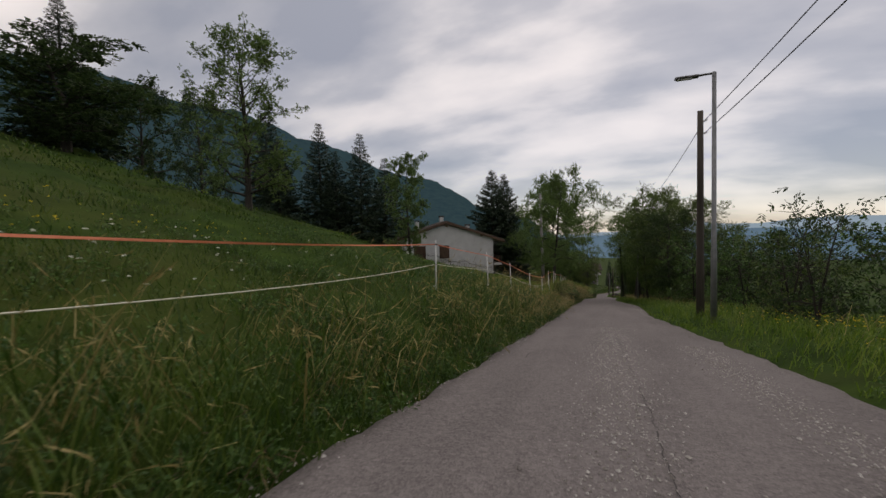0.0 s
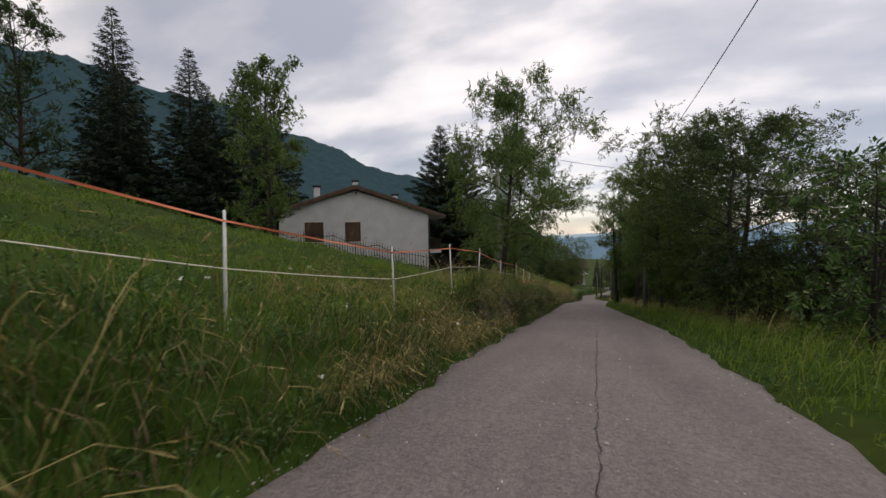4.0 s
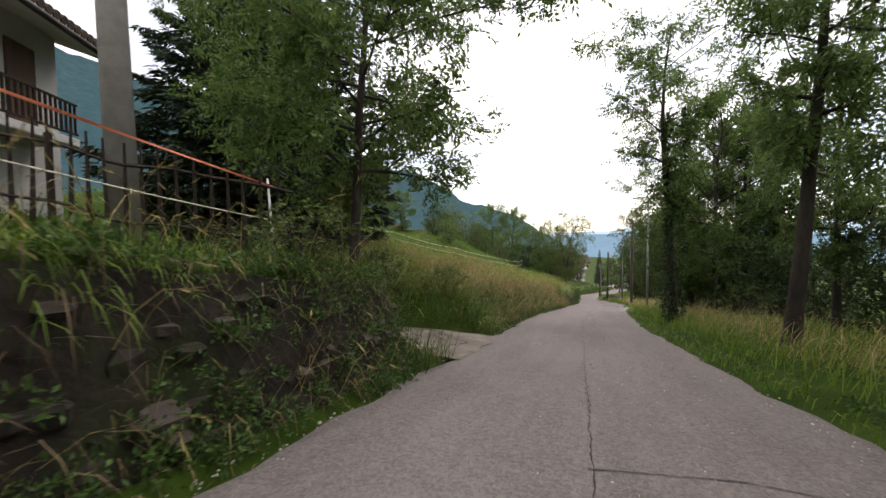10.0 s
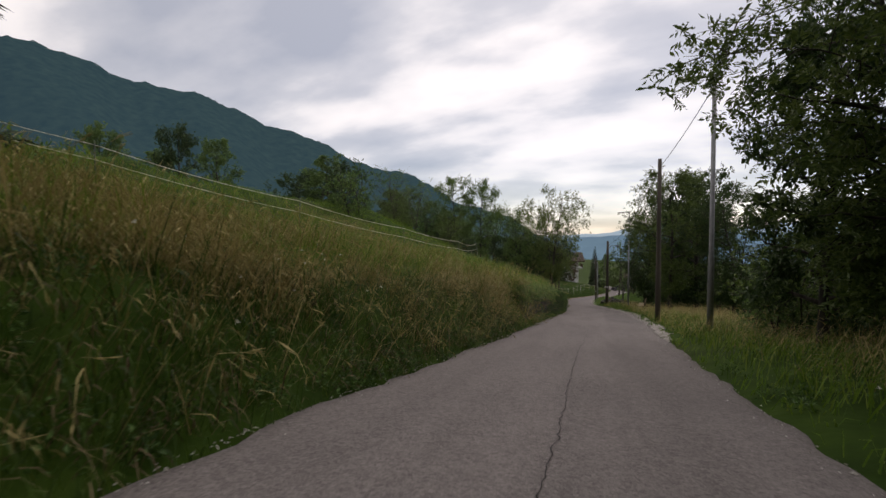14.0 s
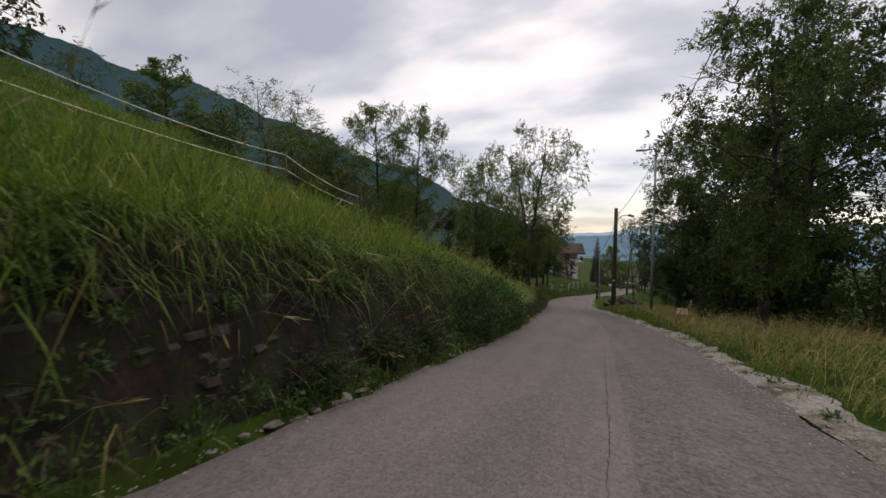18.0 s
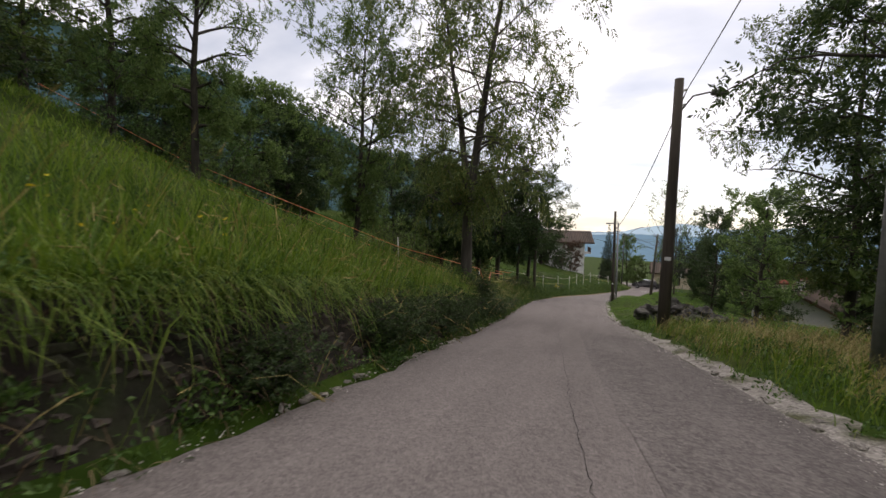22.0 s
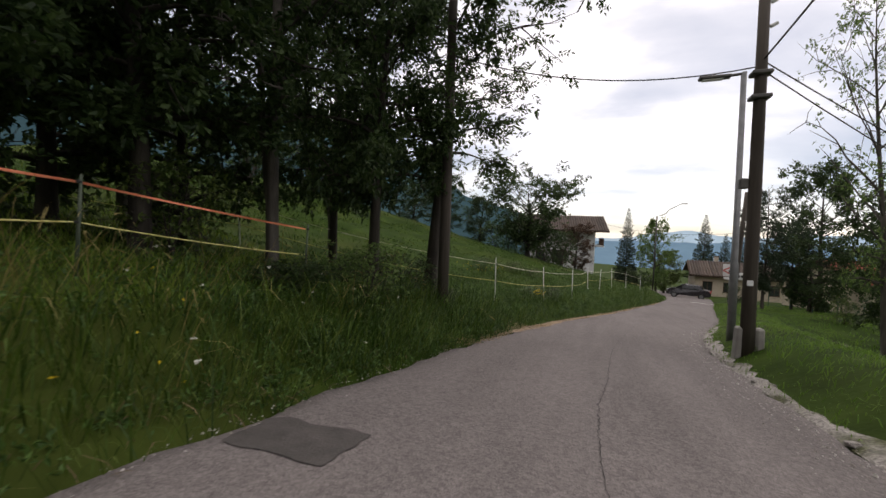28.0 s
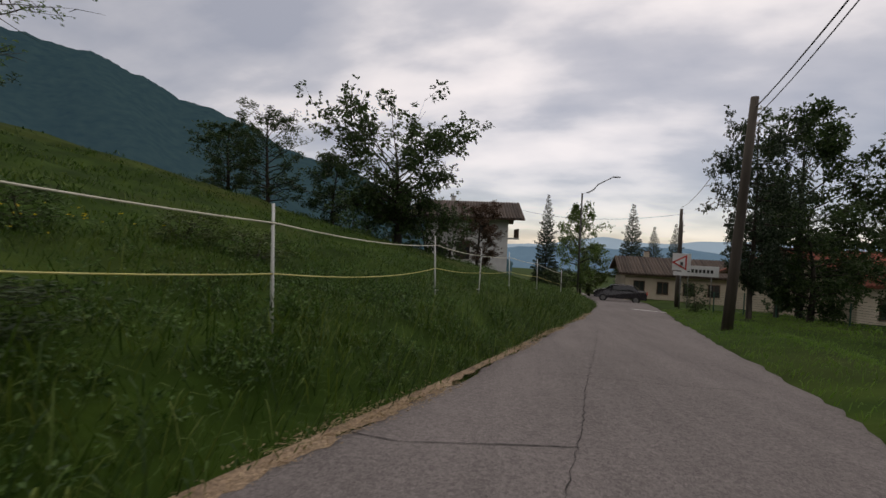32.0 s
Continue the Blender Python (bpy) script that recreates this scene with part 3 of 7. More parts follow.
# ---- plants ----
def leaf_quads(rng, P, D, length, width):
    """Folded leaf blades at P pointing along D: four corners each (base, side, tip, side)."""
    n = len(P)
    D = D / (np.linalg.norm(D, axis=1)[:, None] + 1e-9)
    up = rng.normal(0, 0.75, (n, 3)) + np.array([0, 0, 0.9])
    S = np.cross(D, up)
    S /= np.linalg.norm(S, axis=1)[:, None] + 1e-9
    Nn = np.cross(S, D)
    L = (length * rng.uniform(0.7, 1.25, n))[:, None]
    W = (width * rng.uniform(0.7, 1.2, n))[:, None]
    sag = Nn * L * 0.12
    V = np.stack([P, P + D * L * 0.45 + S * W * 0.5 + sag, P + D * L, P + D * L * 0.45 - S * W * 0.5 + sag], 1)
    return V.reshape(-1, 3), np.arange(n * 4).reshape(-1, 4)


def tree_meshes(seed, H, base, radius, trunk_r, limbs, leaves, leaf, lean=(0, 0), shape=0.45, droop=0.15, forks=1, gap=0.0, rise=0.7, pinnate=True, fork_at=0.0, limb=0.55):
    """Wood and crown of a broadleaf tree as two meshes."""
    rng = np.random.default_rng(seed)
    wood, tips = [], []
    for f in range(forks):
        n = 9
        a0 = rng.uniform(0, 6.28)
        spread = radius * 0.35 if forks > 1 else 0
        zz = np.linspace(-0.25, 1, n) if f == 0 else np.linspace(0.0, 1, n)
        hs = np.where(zz < 0, zz, zz * H * (0.9 if f == 0 else rng.uniform(0.7, 0.88)))
        k = np.clip(zz, 0, 1) ** 1.3
        pts = np.stack([lean[0] * k + np.cos(a0) * spread * k + np.cumsum(rng.normal(0, 0.012 * H, n)) * np.clip(zz, 0, 1),
                        lean[1] * k + np.sin(a0) * spread * k + np.cumsum(rng.normal(0, 0.012 * H, n)) * np.clip(zz, 0, 1), hs], -1)
        if fork_at and f == 0:
            pts[:, 0] += np.clip((hs - fork_at) / H, 0, 1) * radius * 0.45
        if fork_at and f:
            pts[:, 2] = fork_at + zz * (hs[-1] - fork_at)
            pts[:, :2] += [np.interp(fork_at, main[:, 2], main[:, 0]), np.interp(fork_at, main[:, 2], main[:, 1])]
        if f == 0:
            main = pts
        rad = trunk_r * (1 - 0.88 * np.clip(zz, 0, 1)) * (1 if f == 0 else 0.65)
        rad[0] *= 1.5
        if f == 0:
            rad[1] *= 1.15
        wood.append(tube_np(pts, rad, 8))
        for q in range(limbs):
            s = base / H + (0.97 - base / H) * (q + rng.uniform(0.1, 0.9)) / limbs
            h = s * pts[-1, 2]
            p0 = np.array([np.interp(h, pts[:, 2], pts[:, c]) for c in range(3)])
            rel = (h - base) / max(H - base, 0.1)
            env = radius * (1 - abs(rel - shape) / max(shape, 1 - shape)) ** 0.55 if 0 <= rel <= 1 else radius * 0.3
            env = max(env, radius * 0.22) * rng.uniform(0.65, 1.12)
            a = q * 2.4 + rng.uniform(-0.5, 0.5) + a0
            upw = rise * rng.uniform(0.6, 1.3) * (0.4 + 0.9 * rel)
            d = np.array([np.cos(a), np.sin(a), upw])
            m = 6
            tt = np.linspace(0, 1, m)
            lp = p0 + d * env * tt[:, None] + np.cumsum(rng.normal(0, 0.05 * env, (m, 3)), 0) * tt[:, None]
            lp[:, 2] -= droop * env * tt ** 2
            r0 = max(np.interp(h, pts[:, 2], rad) * limb, 0.012)
            wood.append(tube_np(lp, r0 * (1 - 0.85 * tt), 4))
            for b in range(rng.integers(4, 7)):
                tb = rng.uniform(0.3, 1.0)
                q0 = np.array([np.interp(tb, tt, lp[:, c]) for c in range(3)])
                dd = rng.normal(0, 1, 3) + d * 0.7 + np.array([0, 0, 0.25])
                dd /= np.linalg.norm(dd)
                ln = env * rng.uniform(0.25, 0.5) * (1.15 - 0.5 * tb) + 0.2
                t3 = np.linspace(0, 1, 3)
                sp = q0 + dd * ln * t3[:, None] + rng.normal(0, 0.04 * ln, (3, 3)) * t3[:, None]
                sp[:, 2] -= droop * ln * 0.8 * t3 ** 2
                wood.append(tube_np(sp, r0 * 0.35 * (1 - 0.8 * t3) + 0.004, 3))
                if rng.uniform() > gap:
                    tips.append((sp, ln))
    V, F = join_np(wood)
    wm = np_mesh("trunk", V, F, True)
    # sprays of leaves along the twigs
    per = max(int(leaves / max(len(tips), 1)), 3)
    k = 9 if pinnate else 5
    Ps, Ds = [], []
    for sp, ln in tips:
        c = max(per // k, 1)
        ts = rng.uniform(0.15, 1.05, c)
        org = np.stack([np.interp(ts, np.linspace(0, 1, 3), sp[:, i]) for i in range(3)], -1) + rng.normal(0, 0.10 + 0.09 * ln, (c, 3))
        ax = rng.normal(0, 1, (c, 3)) + (sp[-1] - sp[0]) / ln * 0.8
        ax[:, 2] -= 0.35
        ax /= np.linalg.norm(ax, axis=1)[:, None]
        side = np.cross(ax, rng.normal(0, 1, (c, 3)))
        side /= np.linalg.norm(side, axis=1)[:, None] + 1e-9
        for j in range(k):
            u = (j // 2 + 0.6) / (k / 2)
            sgn = (1 if j % 2 else -1) if j < k - 1 else 0
            Ps.append(org + ax * (u * leaf * (2.2 if pinnate else 0.9)))
            Ds.append(side * sgn * 0.9 + ax * (0.55 if sgn else 1.0) + rng.normal(0, 0.16, (c, 3)) - np.array([0, 0, 0.15]))
    P, D = np.concatenate(Ps), np.concatenate(Ds)
    V, F = leaf_quads(rng, P, D, leaf, leaf * (0.42 if pinnate else 0.62))
    return wm, np_mesh("crown", V, F)


def spruce_meshes(seed, H, radius, trunk_r, whorls=26, base=0.06, density=1.0, needle=0.34):
    rng = np.random.default_rng(seed)
    wood = [tube_np(np.stack([np.zeros(6), np.zeros(6), np.linspace(-0.3, H, 6)], -1), np.linspace(trunk_r, 0.015, 6), 7)]
    Ps, Ds, Ls = [], [], []
    for w in range(whorls):
        s = base + (0.985 - base) * (w / (whorls - 1)) ** 0.92
        z = s * H
        R = radius * (1 - s) ** 0.92 * rng.uniform(0.8, 1.15) + 0.08
        nb = int(7 + 3 * (1 - s))
        for b in range(nb):
            a = b * 6.283 / nb + w * 1.1 + rng.uniform(-0.25, 0.25)
            Rb = R * rng.uniform(0.78, 1.15)
            t = np.linspace(0, 1, 6)
            rise = 0.25 - 0.55 * (1 - s)
            bz = z + Rb * (rise * t + 0.28 * t ** 2 * (0.4 + s)) + rng.uniform(-0.1, 0.1)
            bp = np.stack([np.cos(a) * Rb * t, np.sin(a) * Rb * t, bz], -1)
            wood.append(tube_np(bp, 0.02 * (1 - 0.8 * t) * (1.3 - s) + 0.004, 3))
            c = max(int(Rb * 20 * density), 6)
            ts = rng.uniform(0.08, 1.0, c) ** 0.75
            org = np.stack([np.interp(ts, t, bp[:, i]) for i in range(3)], -1)
            out = np.array([np.cos(a), np.sin(a), 0.0])
            sd = np.array([-np.sin(a), np.cos(a), 0.0])
            sg = rng.choice([-1, 1], c)[:, None]
            d = out * rng.uniform(0.5, 1.1, (c, 1)) + sd * sg * rng.uniform(0.2, 1.0, (c, 1)) + np.array([0, 0, 1.0]) * rng.uniform(-0.75, 0.05, (c, 1))
            for rep in range(2):
                Ps.append(org + rng.normal(0, 0.05, (c, 3)))
                Ds.append(d + rng.normal(0, 0.18, (c, 3)))
                Ls.append(np.full(c, needle * (0.4 + 0.6 * (1 - s))))
    V, F = join_np(wood)
    P, D = np.concatenate(Ps), np.concatenate(Ds)
    NL = np.concatenate(Ls)
    L, G = leaf_quads(rng, P, D, NL, NL * 0.22)
    return np_mesh("trunk", V, F, True), np_mesh("crown", L, G)


def plant(name, meshes, x, y, h_scale, r_scale, turn, bark, leaf, label, category="tree", group="", lean=(0, 0), sink=0.05):
    """One tree or bush: an Empty at its foot, with trunk and crown."""
    z = stand(x, y, sink)
    ob = thing(name, pose(x, y, z, lean[0], lean[1], turn) @ Matrix.Diagonal((r_scale, r_scale, h_scale, 1)), label, category, group)
    for nm, me, mat in (("trunk", meshes[0], bark), ("crown", meshes[1], leaf)):
        c = new(nm, me)
        c.parent = ob
        if not me.materials:
            me.materials.append(mat)
        if me.materials[0] != mat:
            c.material_slots[0].link = "OBJECT"
            c.material_slots[0].material = mat
    return ob


# templates (heights in metres before scaling)
T_ASH_A = tree_meshes(11, 9.5, 2.4, 3.1, 0.17, 26, 30000, 0.118, droop=0.2, rise=0.8, shape=0.5)
T_ASH_B = tree_meshes(12, 9.0, 1.2, 2.9, 0.13, 21, 29000, 0.116, droop=0.2, forks=2, rise=0.7, shape=0.5)
T_ASH_C = tree_meshes(13, 10.0, 1.6, 3.4, 0.15, 30, 31000, 0.118, droop=0.2, rise=0.75, shape=0.5)
T_BROAD_A = tree_meshes(21, 9.0, 0.9, 3.2, 0.17, 28, 14000, 0.175, droop=0.1, pinnate=False, shape=0.45)
T_BROAD_B = tree_meshes(22, 10.0, 0.9, 3.0, 0.17, 30, 14000, 0.175, droop=0.1, pinnate=False, shape=0.4)
T_FINE = tree_meshes(24, 9.0, 0.8, 3.1, 0.17, 28, 15000, 0.17, droop=0.1, pinnate=False, shape=0.42)
T_TALL = tree_meshes(23, 13.0, 1.0, 3.4, 0.2, 42, 22000, 0.135, droop=0.1, pinnate=False, shape=0.33, rise=0.95)
T_LANE = tree_meshes(15, 9.5, 1.7, 4.3, 0.16, 32, 36000, 0.135, lean=(-0.9, 0.2), droop=0.42, rise=0.8, shape=0.4, limb=0.36)
T_WALNUT = tree_meshes(31, 11.0, 2.7, 4.4, 0.235, 26, 44000, 0.12, lean=(-1.6, 0.3), droop=0.5, rise=0.8, forks=2, fork_at=2.35, limb=0.3)
T_FULL = tree_meshes(17, 9.5, 2.0, 3.6, 0.105, 36, 50000, 0.125, droop=0.2, rise=0.7, shape=0.4)
T_HIGH = tree_meshes(16, 11.0, 4.2, 2.4, 0.15, 17, 12000, 0.14, droop=0.15, rise=0.8, gap=0.25)
T_LACY = tree_meshes(20, 11.0, 3.3, 2.7, 0.14, 26, 19000, 0.13, droop=0.2, rise=0.7, shape=0.4, gap=0.15)
T_THIN = tree_meshes(14, 9.5, 2.6, 2.9, 0.13, 20, 13000, 0.14, droop=0.2, rise=0.85, shape=0.55, gap=0.3)
T_SHADE = tree_meshes(18, 9.0, 2.3, 3.3, 0.17, 28, 21000, 0.15, droop=0.25, rise=0.6, shape=0.45, pinnate=False)
T_LARCH = tree_meshes(19, 10.0, 1.6, 2.9, 0.17, 34, 17000, 0.15, droop=0.05, rise=0.12, shape=0.55, pinnate=False)
T_BARE = tree_meshes(32, 12.0, 2.6, 3.6, 0.15, 24, 8500, 0.105, droop=0.05, rise=1.2, pinnate=False, forks=2, gap=0.2)
T_APPLE = tree_meshes(33, 6.0, 1.2, 3.6, 0.2, 24, 12000, 0.19, droop=0.05, rise=1.0, pinnate=False, forks=2, gap=0.1)
T_BUSH_A = tree_meshes(41, 2.2, 0.1, 1.3, 0.04, 8, 2400, 0.115, droop=0.15, pinnate=False, forks=3)
T_BUSH_B = tree_meshes(42, 3.2, 0.2, 1.5, 0.05, 8, 2600, 0.13, droop=0.2, pinnate=True, forks=3)
T_LOW = tree_meshes(43, 1.2, 0.05, 0.8, 0.018, 12, 7000, 0.075, droop=0.2, pinnate=False, forks=4)
T_SPRUCE_A = spruce_meshes(51, 14.0, 3.3, 0.2, whorls=34, density=0.95, needle=0.55, base=0.02)
T_SPRUCE_C = spruce_meshes(54, 11.0, 3.6, 0.2, whorls=32, density=2.8, needle=0.40, base=0.03)

# ---- trees, along the lane ----
FULL = {id(T): max(v.co.z for v in T[1].vertices) * 0.98 for T in (T_ASH_A, T_ASH_B, T_ASH_C, T_THIN, T_LANE, T_FULL)}


def tree(T, H0, x, y, top, r, r0, mat, label, bark=None, turn=None, name="tree", lean=(0, 0), group=""):
    g = stand(x, y)
    H0 = FULL.get(id(T), H0)
    top += 0.35 if y > 122 else 0.0
    return plant(name, T, x, y, (top - g) / H0, r / r0, (x * 57 + y * 31) % 360 if turn is None else turn, bark or M_BARK, mat, label, "tree", group, lean)


LASH = "young ash tree with open feathery green leaves beside the lane"
LBROAD = "leafy broadleaf tree with a dense green crown"
LSPR = "dark green spruce with drooping branches"
for x, y, top, r, T, H0, r0, mat, lab, nm in [
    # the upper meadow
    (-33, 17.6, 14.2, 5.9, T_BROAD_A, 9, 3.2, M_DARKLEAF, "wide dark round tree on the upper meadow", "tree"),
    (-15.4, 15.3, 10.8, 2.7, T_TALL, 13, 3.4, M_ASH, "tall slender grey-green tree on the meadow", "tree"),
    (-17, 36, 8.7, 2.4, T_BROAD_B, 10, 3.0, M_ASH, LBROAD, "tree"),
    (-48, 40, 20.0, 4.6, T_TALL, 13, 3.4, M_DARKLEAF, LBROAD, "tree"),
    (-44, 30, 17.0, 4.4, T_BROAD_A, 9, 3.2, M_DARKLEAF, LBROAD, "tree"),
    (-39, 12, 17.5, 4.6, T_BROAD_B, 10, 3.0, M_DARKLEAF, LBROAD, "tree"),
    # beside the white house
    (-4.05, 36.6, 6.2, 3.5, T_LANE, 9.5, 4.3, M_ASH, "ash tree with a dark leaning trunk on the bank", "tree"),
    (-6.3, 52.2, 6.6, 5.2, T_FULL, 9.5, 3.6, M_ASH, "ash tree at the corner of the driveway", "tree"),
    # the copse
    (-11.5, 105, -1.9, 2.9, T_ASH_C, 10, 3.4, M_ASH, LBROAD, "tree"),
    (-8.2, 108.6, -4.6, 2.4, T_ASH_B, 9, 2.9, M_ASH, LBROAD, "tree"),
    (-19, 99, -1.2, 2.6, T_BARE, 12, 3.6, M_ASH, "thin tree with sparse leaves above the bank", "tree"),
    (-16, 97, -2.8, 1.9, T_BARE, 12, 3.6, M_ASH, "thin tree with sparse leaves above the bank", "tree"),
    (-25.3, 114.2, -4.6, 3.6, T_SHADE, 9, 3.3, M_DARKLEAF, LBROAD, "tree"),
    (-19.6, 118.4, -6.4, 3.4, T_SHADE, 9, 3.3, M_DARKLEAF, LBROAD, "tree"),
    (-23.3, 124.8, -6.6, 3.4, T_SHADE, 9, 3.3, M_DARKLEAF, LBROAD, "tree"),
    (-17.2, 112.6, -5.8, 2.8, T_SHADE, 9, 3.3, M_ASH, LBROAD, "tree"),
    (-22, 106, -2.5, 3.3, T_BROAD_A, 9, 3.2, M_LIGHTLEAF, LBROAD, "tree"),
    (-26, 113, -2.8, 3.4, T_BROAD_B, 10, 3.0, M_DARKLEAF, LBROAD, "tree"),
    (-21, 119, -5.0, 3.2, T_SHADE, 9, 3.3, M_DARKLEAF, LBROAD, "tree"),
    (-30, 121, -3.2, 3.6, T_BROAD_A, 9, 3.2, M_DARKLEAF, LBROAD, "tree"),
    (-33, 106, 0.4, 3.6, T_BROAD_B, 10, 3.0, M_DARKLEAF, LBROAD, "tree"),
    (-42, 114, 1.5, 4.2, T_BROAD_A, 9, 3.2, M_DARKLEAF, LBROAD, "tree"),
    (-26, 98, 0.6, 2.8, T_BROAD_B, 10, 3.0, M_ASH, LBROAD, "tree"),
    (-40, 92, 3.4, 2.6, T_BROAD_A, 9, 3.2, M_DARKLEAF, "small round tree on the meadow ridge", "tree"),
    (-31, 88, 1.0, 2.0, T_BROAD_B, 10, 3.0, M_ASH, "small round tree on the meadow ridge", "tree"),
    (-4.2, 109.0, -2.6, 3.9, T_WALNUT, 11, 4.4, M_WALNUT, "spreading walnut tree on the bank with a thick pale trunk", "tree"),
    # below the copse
    # dark leaf colour here stands in for a crown seen against the light
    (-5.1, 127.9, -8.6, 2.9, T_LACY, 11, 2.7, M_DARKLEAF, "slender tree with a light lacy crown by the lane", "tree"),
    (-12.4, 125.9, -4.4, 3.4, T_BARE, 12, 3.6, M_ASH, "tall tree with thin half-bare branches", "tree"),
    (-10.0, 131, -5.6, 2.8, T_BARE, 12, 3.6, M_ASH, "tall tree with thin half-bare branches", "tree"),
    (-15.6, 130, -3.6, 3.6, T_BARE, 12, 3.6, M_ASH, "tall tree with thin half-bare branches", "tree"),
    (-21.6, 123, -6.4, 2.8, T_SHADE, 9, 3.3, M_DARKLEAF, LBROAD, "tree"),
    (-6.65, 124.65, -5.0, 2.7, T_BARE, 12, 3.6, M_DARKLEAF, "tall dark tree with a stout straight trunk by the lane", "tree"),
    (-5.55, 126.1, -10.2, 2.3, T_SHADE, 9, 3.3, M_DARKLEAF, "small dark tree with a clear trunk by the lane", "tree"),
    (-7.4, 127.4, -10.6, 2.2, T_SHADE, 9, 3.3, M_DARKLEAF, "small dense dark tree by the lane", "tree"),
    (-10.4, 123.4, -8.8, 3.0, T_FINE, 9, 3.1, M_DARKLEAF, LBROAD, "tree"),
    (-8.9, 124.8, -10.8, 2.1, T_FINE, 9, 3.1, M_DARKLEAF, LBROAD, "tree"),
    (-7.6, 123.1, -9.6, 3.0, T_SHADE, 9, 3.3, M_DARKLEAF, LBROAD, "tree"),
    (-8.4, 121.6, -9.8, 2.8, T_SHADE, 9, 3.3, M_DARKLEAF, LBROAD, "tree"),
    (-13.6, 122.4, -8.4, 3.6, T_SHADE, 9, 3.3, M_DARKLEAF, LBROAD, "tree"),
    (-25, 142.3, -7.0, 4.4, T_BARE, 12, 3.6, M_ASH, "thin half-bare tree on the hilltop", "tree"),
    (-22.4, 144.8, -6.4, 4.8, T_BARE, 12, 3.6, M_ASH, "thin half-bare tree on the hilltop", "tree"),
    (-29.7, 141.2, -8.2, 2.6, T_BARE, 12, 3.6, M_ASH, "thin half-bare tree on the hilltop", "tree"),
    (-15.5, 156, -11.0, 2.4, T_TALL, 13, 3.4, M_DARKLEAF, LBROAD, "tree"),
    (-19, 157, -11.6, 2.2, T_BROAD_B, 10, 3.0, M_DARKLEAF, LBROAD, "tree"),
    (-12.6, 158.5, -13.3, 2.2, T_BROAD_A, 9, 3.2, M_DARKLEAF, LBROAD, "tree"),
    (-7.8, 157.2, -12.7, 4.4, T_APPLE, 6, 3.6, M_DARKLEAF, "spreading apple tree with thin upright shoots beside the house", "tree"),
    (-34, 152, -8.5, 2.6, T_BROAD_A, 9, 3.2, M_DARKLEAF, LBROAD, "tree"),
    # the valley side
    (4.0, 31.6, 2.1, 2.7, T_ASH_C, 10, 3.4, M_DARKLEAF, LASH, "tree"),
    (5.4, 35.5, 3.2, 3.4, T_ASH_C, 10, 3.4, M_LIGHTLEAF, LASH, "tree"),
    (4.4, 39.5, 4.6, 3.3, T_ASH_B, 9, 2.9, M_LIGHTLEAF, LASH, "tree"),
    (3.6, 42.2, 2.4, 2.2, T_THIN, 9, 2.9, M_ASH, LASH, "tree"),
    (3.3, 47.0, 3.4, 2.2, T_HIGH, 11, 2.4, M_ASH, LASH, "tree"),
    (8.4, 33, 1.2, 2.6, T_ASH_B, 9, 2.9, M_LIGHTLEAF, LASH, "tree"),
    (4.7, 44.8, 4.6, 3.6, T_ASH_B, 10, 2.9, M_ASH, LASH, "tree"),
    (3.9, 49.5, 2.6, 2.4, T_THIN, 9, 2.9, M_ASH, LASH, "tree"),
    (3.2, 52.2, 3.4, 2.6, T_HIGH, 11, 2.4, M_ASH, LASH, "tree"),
    (6.8, 51, 2.4, 2.6, T_THIN, 10, 2.9, M_ASH, LASH, "tree"),
    (2.15, 58.2, 2.6, 2.5, T_HIGH, 11, 2.4, M_ASH, "tree trunk wrapped in dark ivy beside the lane", "tree"),
    (6.0, 57, 1.4, 2.8, T_THIN, 10, 2.9, M_ASH, LASH, "tree"),
    (4.6, 63.5, 1.6, 3.4, T_ASH_C, 10, 3.4, M_ASH, LBROAD, "tree"),
    (4.5, 67.6, -0.4, 3.2, T_ASH_B, 9, 2.9, M_LIGHTLEAF, LBROAD, "tree"),
    (4.3, 70.0, -2.8, 2.0, T_FINE, 9, 3.1, M_DARKLEAF, LBROAD, "tree"),
    (6.4, 71.0, -2.0, 3.2, T_ASH_C, 10, 3.4, M_DARKLEAF, LBROAD, "tree"),
    (6.0, 65.6, 0.6, 3.0, T_FINE, 9, 3.1, M_ASH, LBROAD, "tree"),
    (-57.8, 96, 6.0, 3.4, T_BROAD_A, 9, 3.2, M_ASH, "round tree on the crest of the meadow", "tree"),
    (-53.2, 100.8, 3.4, 3.8, T_BROAD_B, 10, 3.0, M_ASH, "round tree on the crest of the meadow", "tree"),
    (-14.4, 104.5, -1.4, 3.0, T_ASH_C, 10, 3.4, M_ASH, LBROAD, "tree"),
    (-16.8, 101.5, -4.2, 2.6, T_ASH_B, 9, 2.9, M_LIGHTLEAF, LBROAD, "tree"),
    (7.8, 66.5, 0.8, 3.6, T_BROAD_A, 9, 3.2, M_DARKLEAF, LBROAD, "tree"),
    (9.5, 73, -4.6, 3.0, T_BROAD_A, 9, 3.2, M_DARKLEAF, LBROAD, "tree"),
    (11, 80, -5.8, 3.2, T_BROAD_B, 10, 3.0, M_DARKLEAF, LBROAD, "tree"),
    (5.2, 92.5, -3.2, 3.5, T_ASH_C, 10, 3.4, M_LIGHTLEAF, LASH, "tree"),
    (8.4, 90.0, -4.8, 3.2, T_ASH_B, 9, 2.9, M_DARKLEAF, LASH, "tree"),
    (7.6, 96.2, -3.2, 3.6, T_BROAD_A, 9, 3.2, M_DARKLEAF, LBROAD, "tree"),
    (12.5, 88, -6.0, 3.4, T_BROAD_A, 9, 3.2, M_DARKLEAF, LBROAD, "tree"),
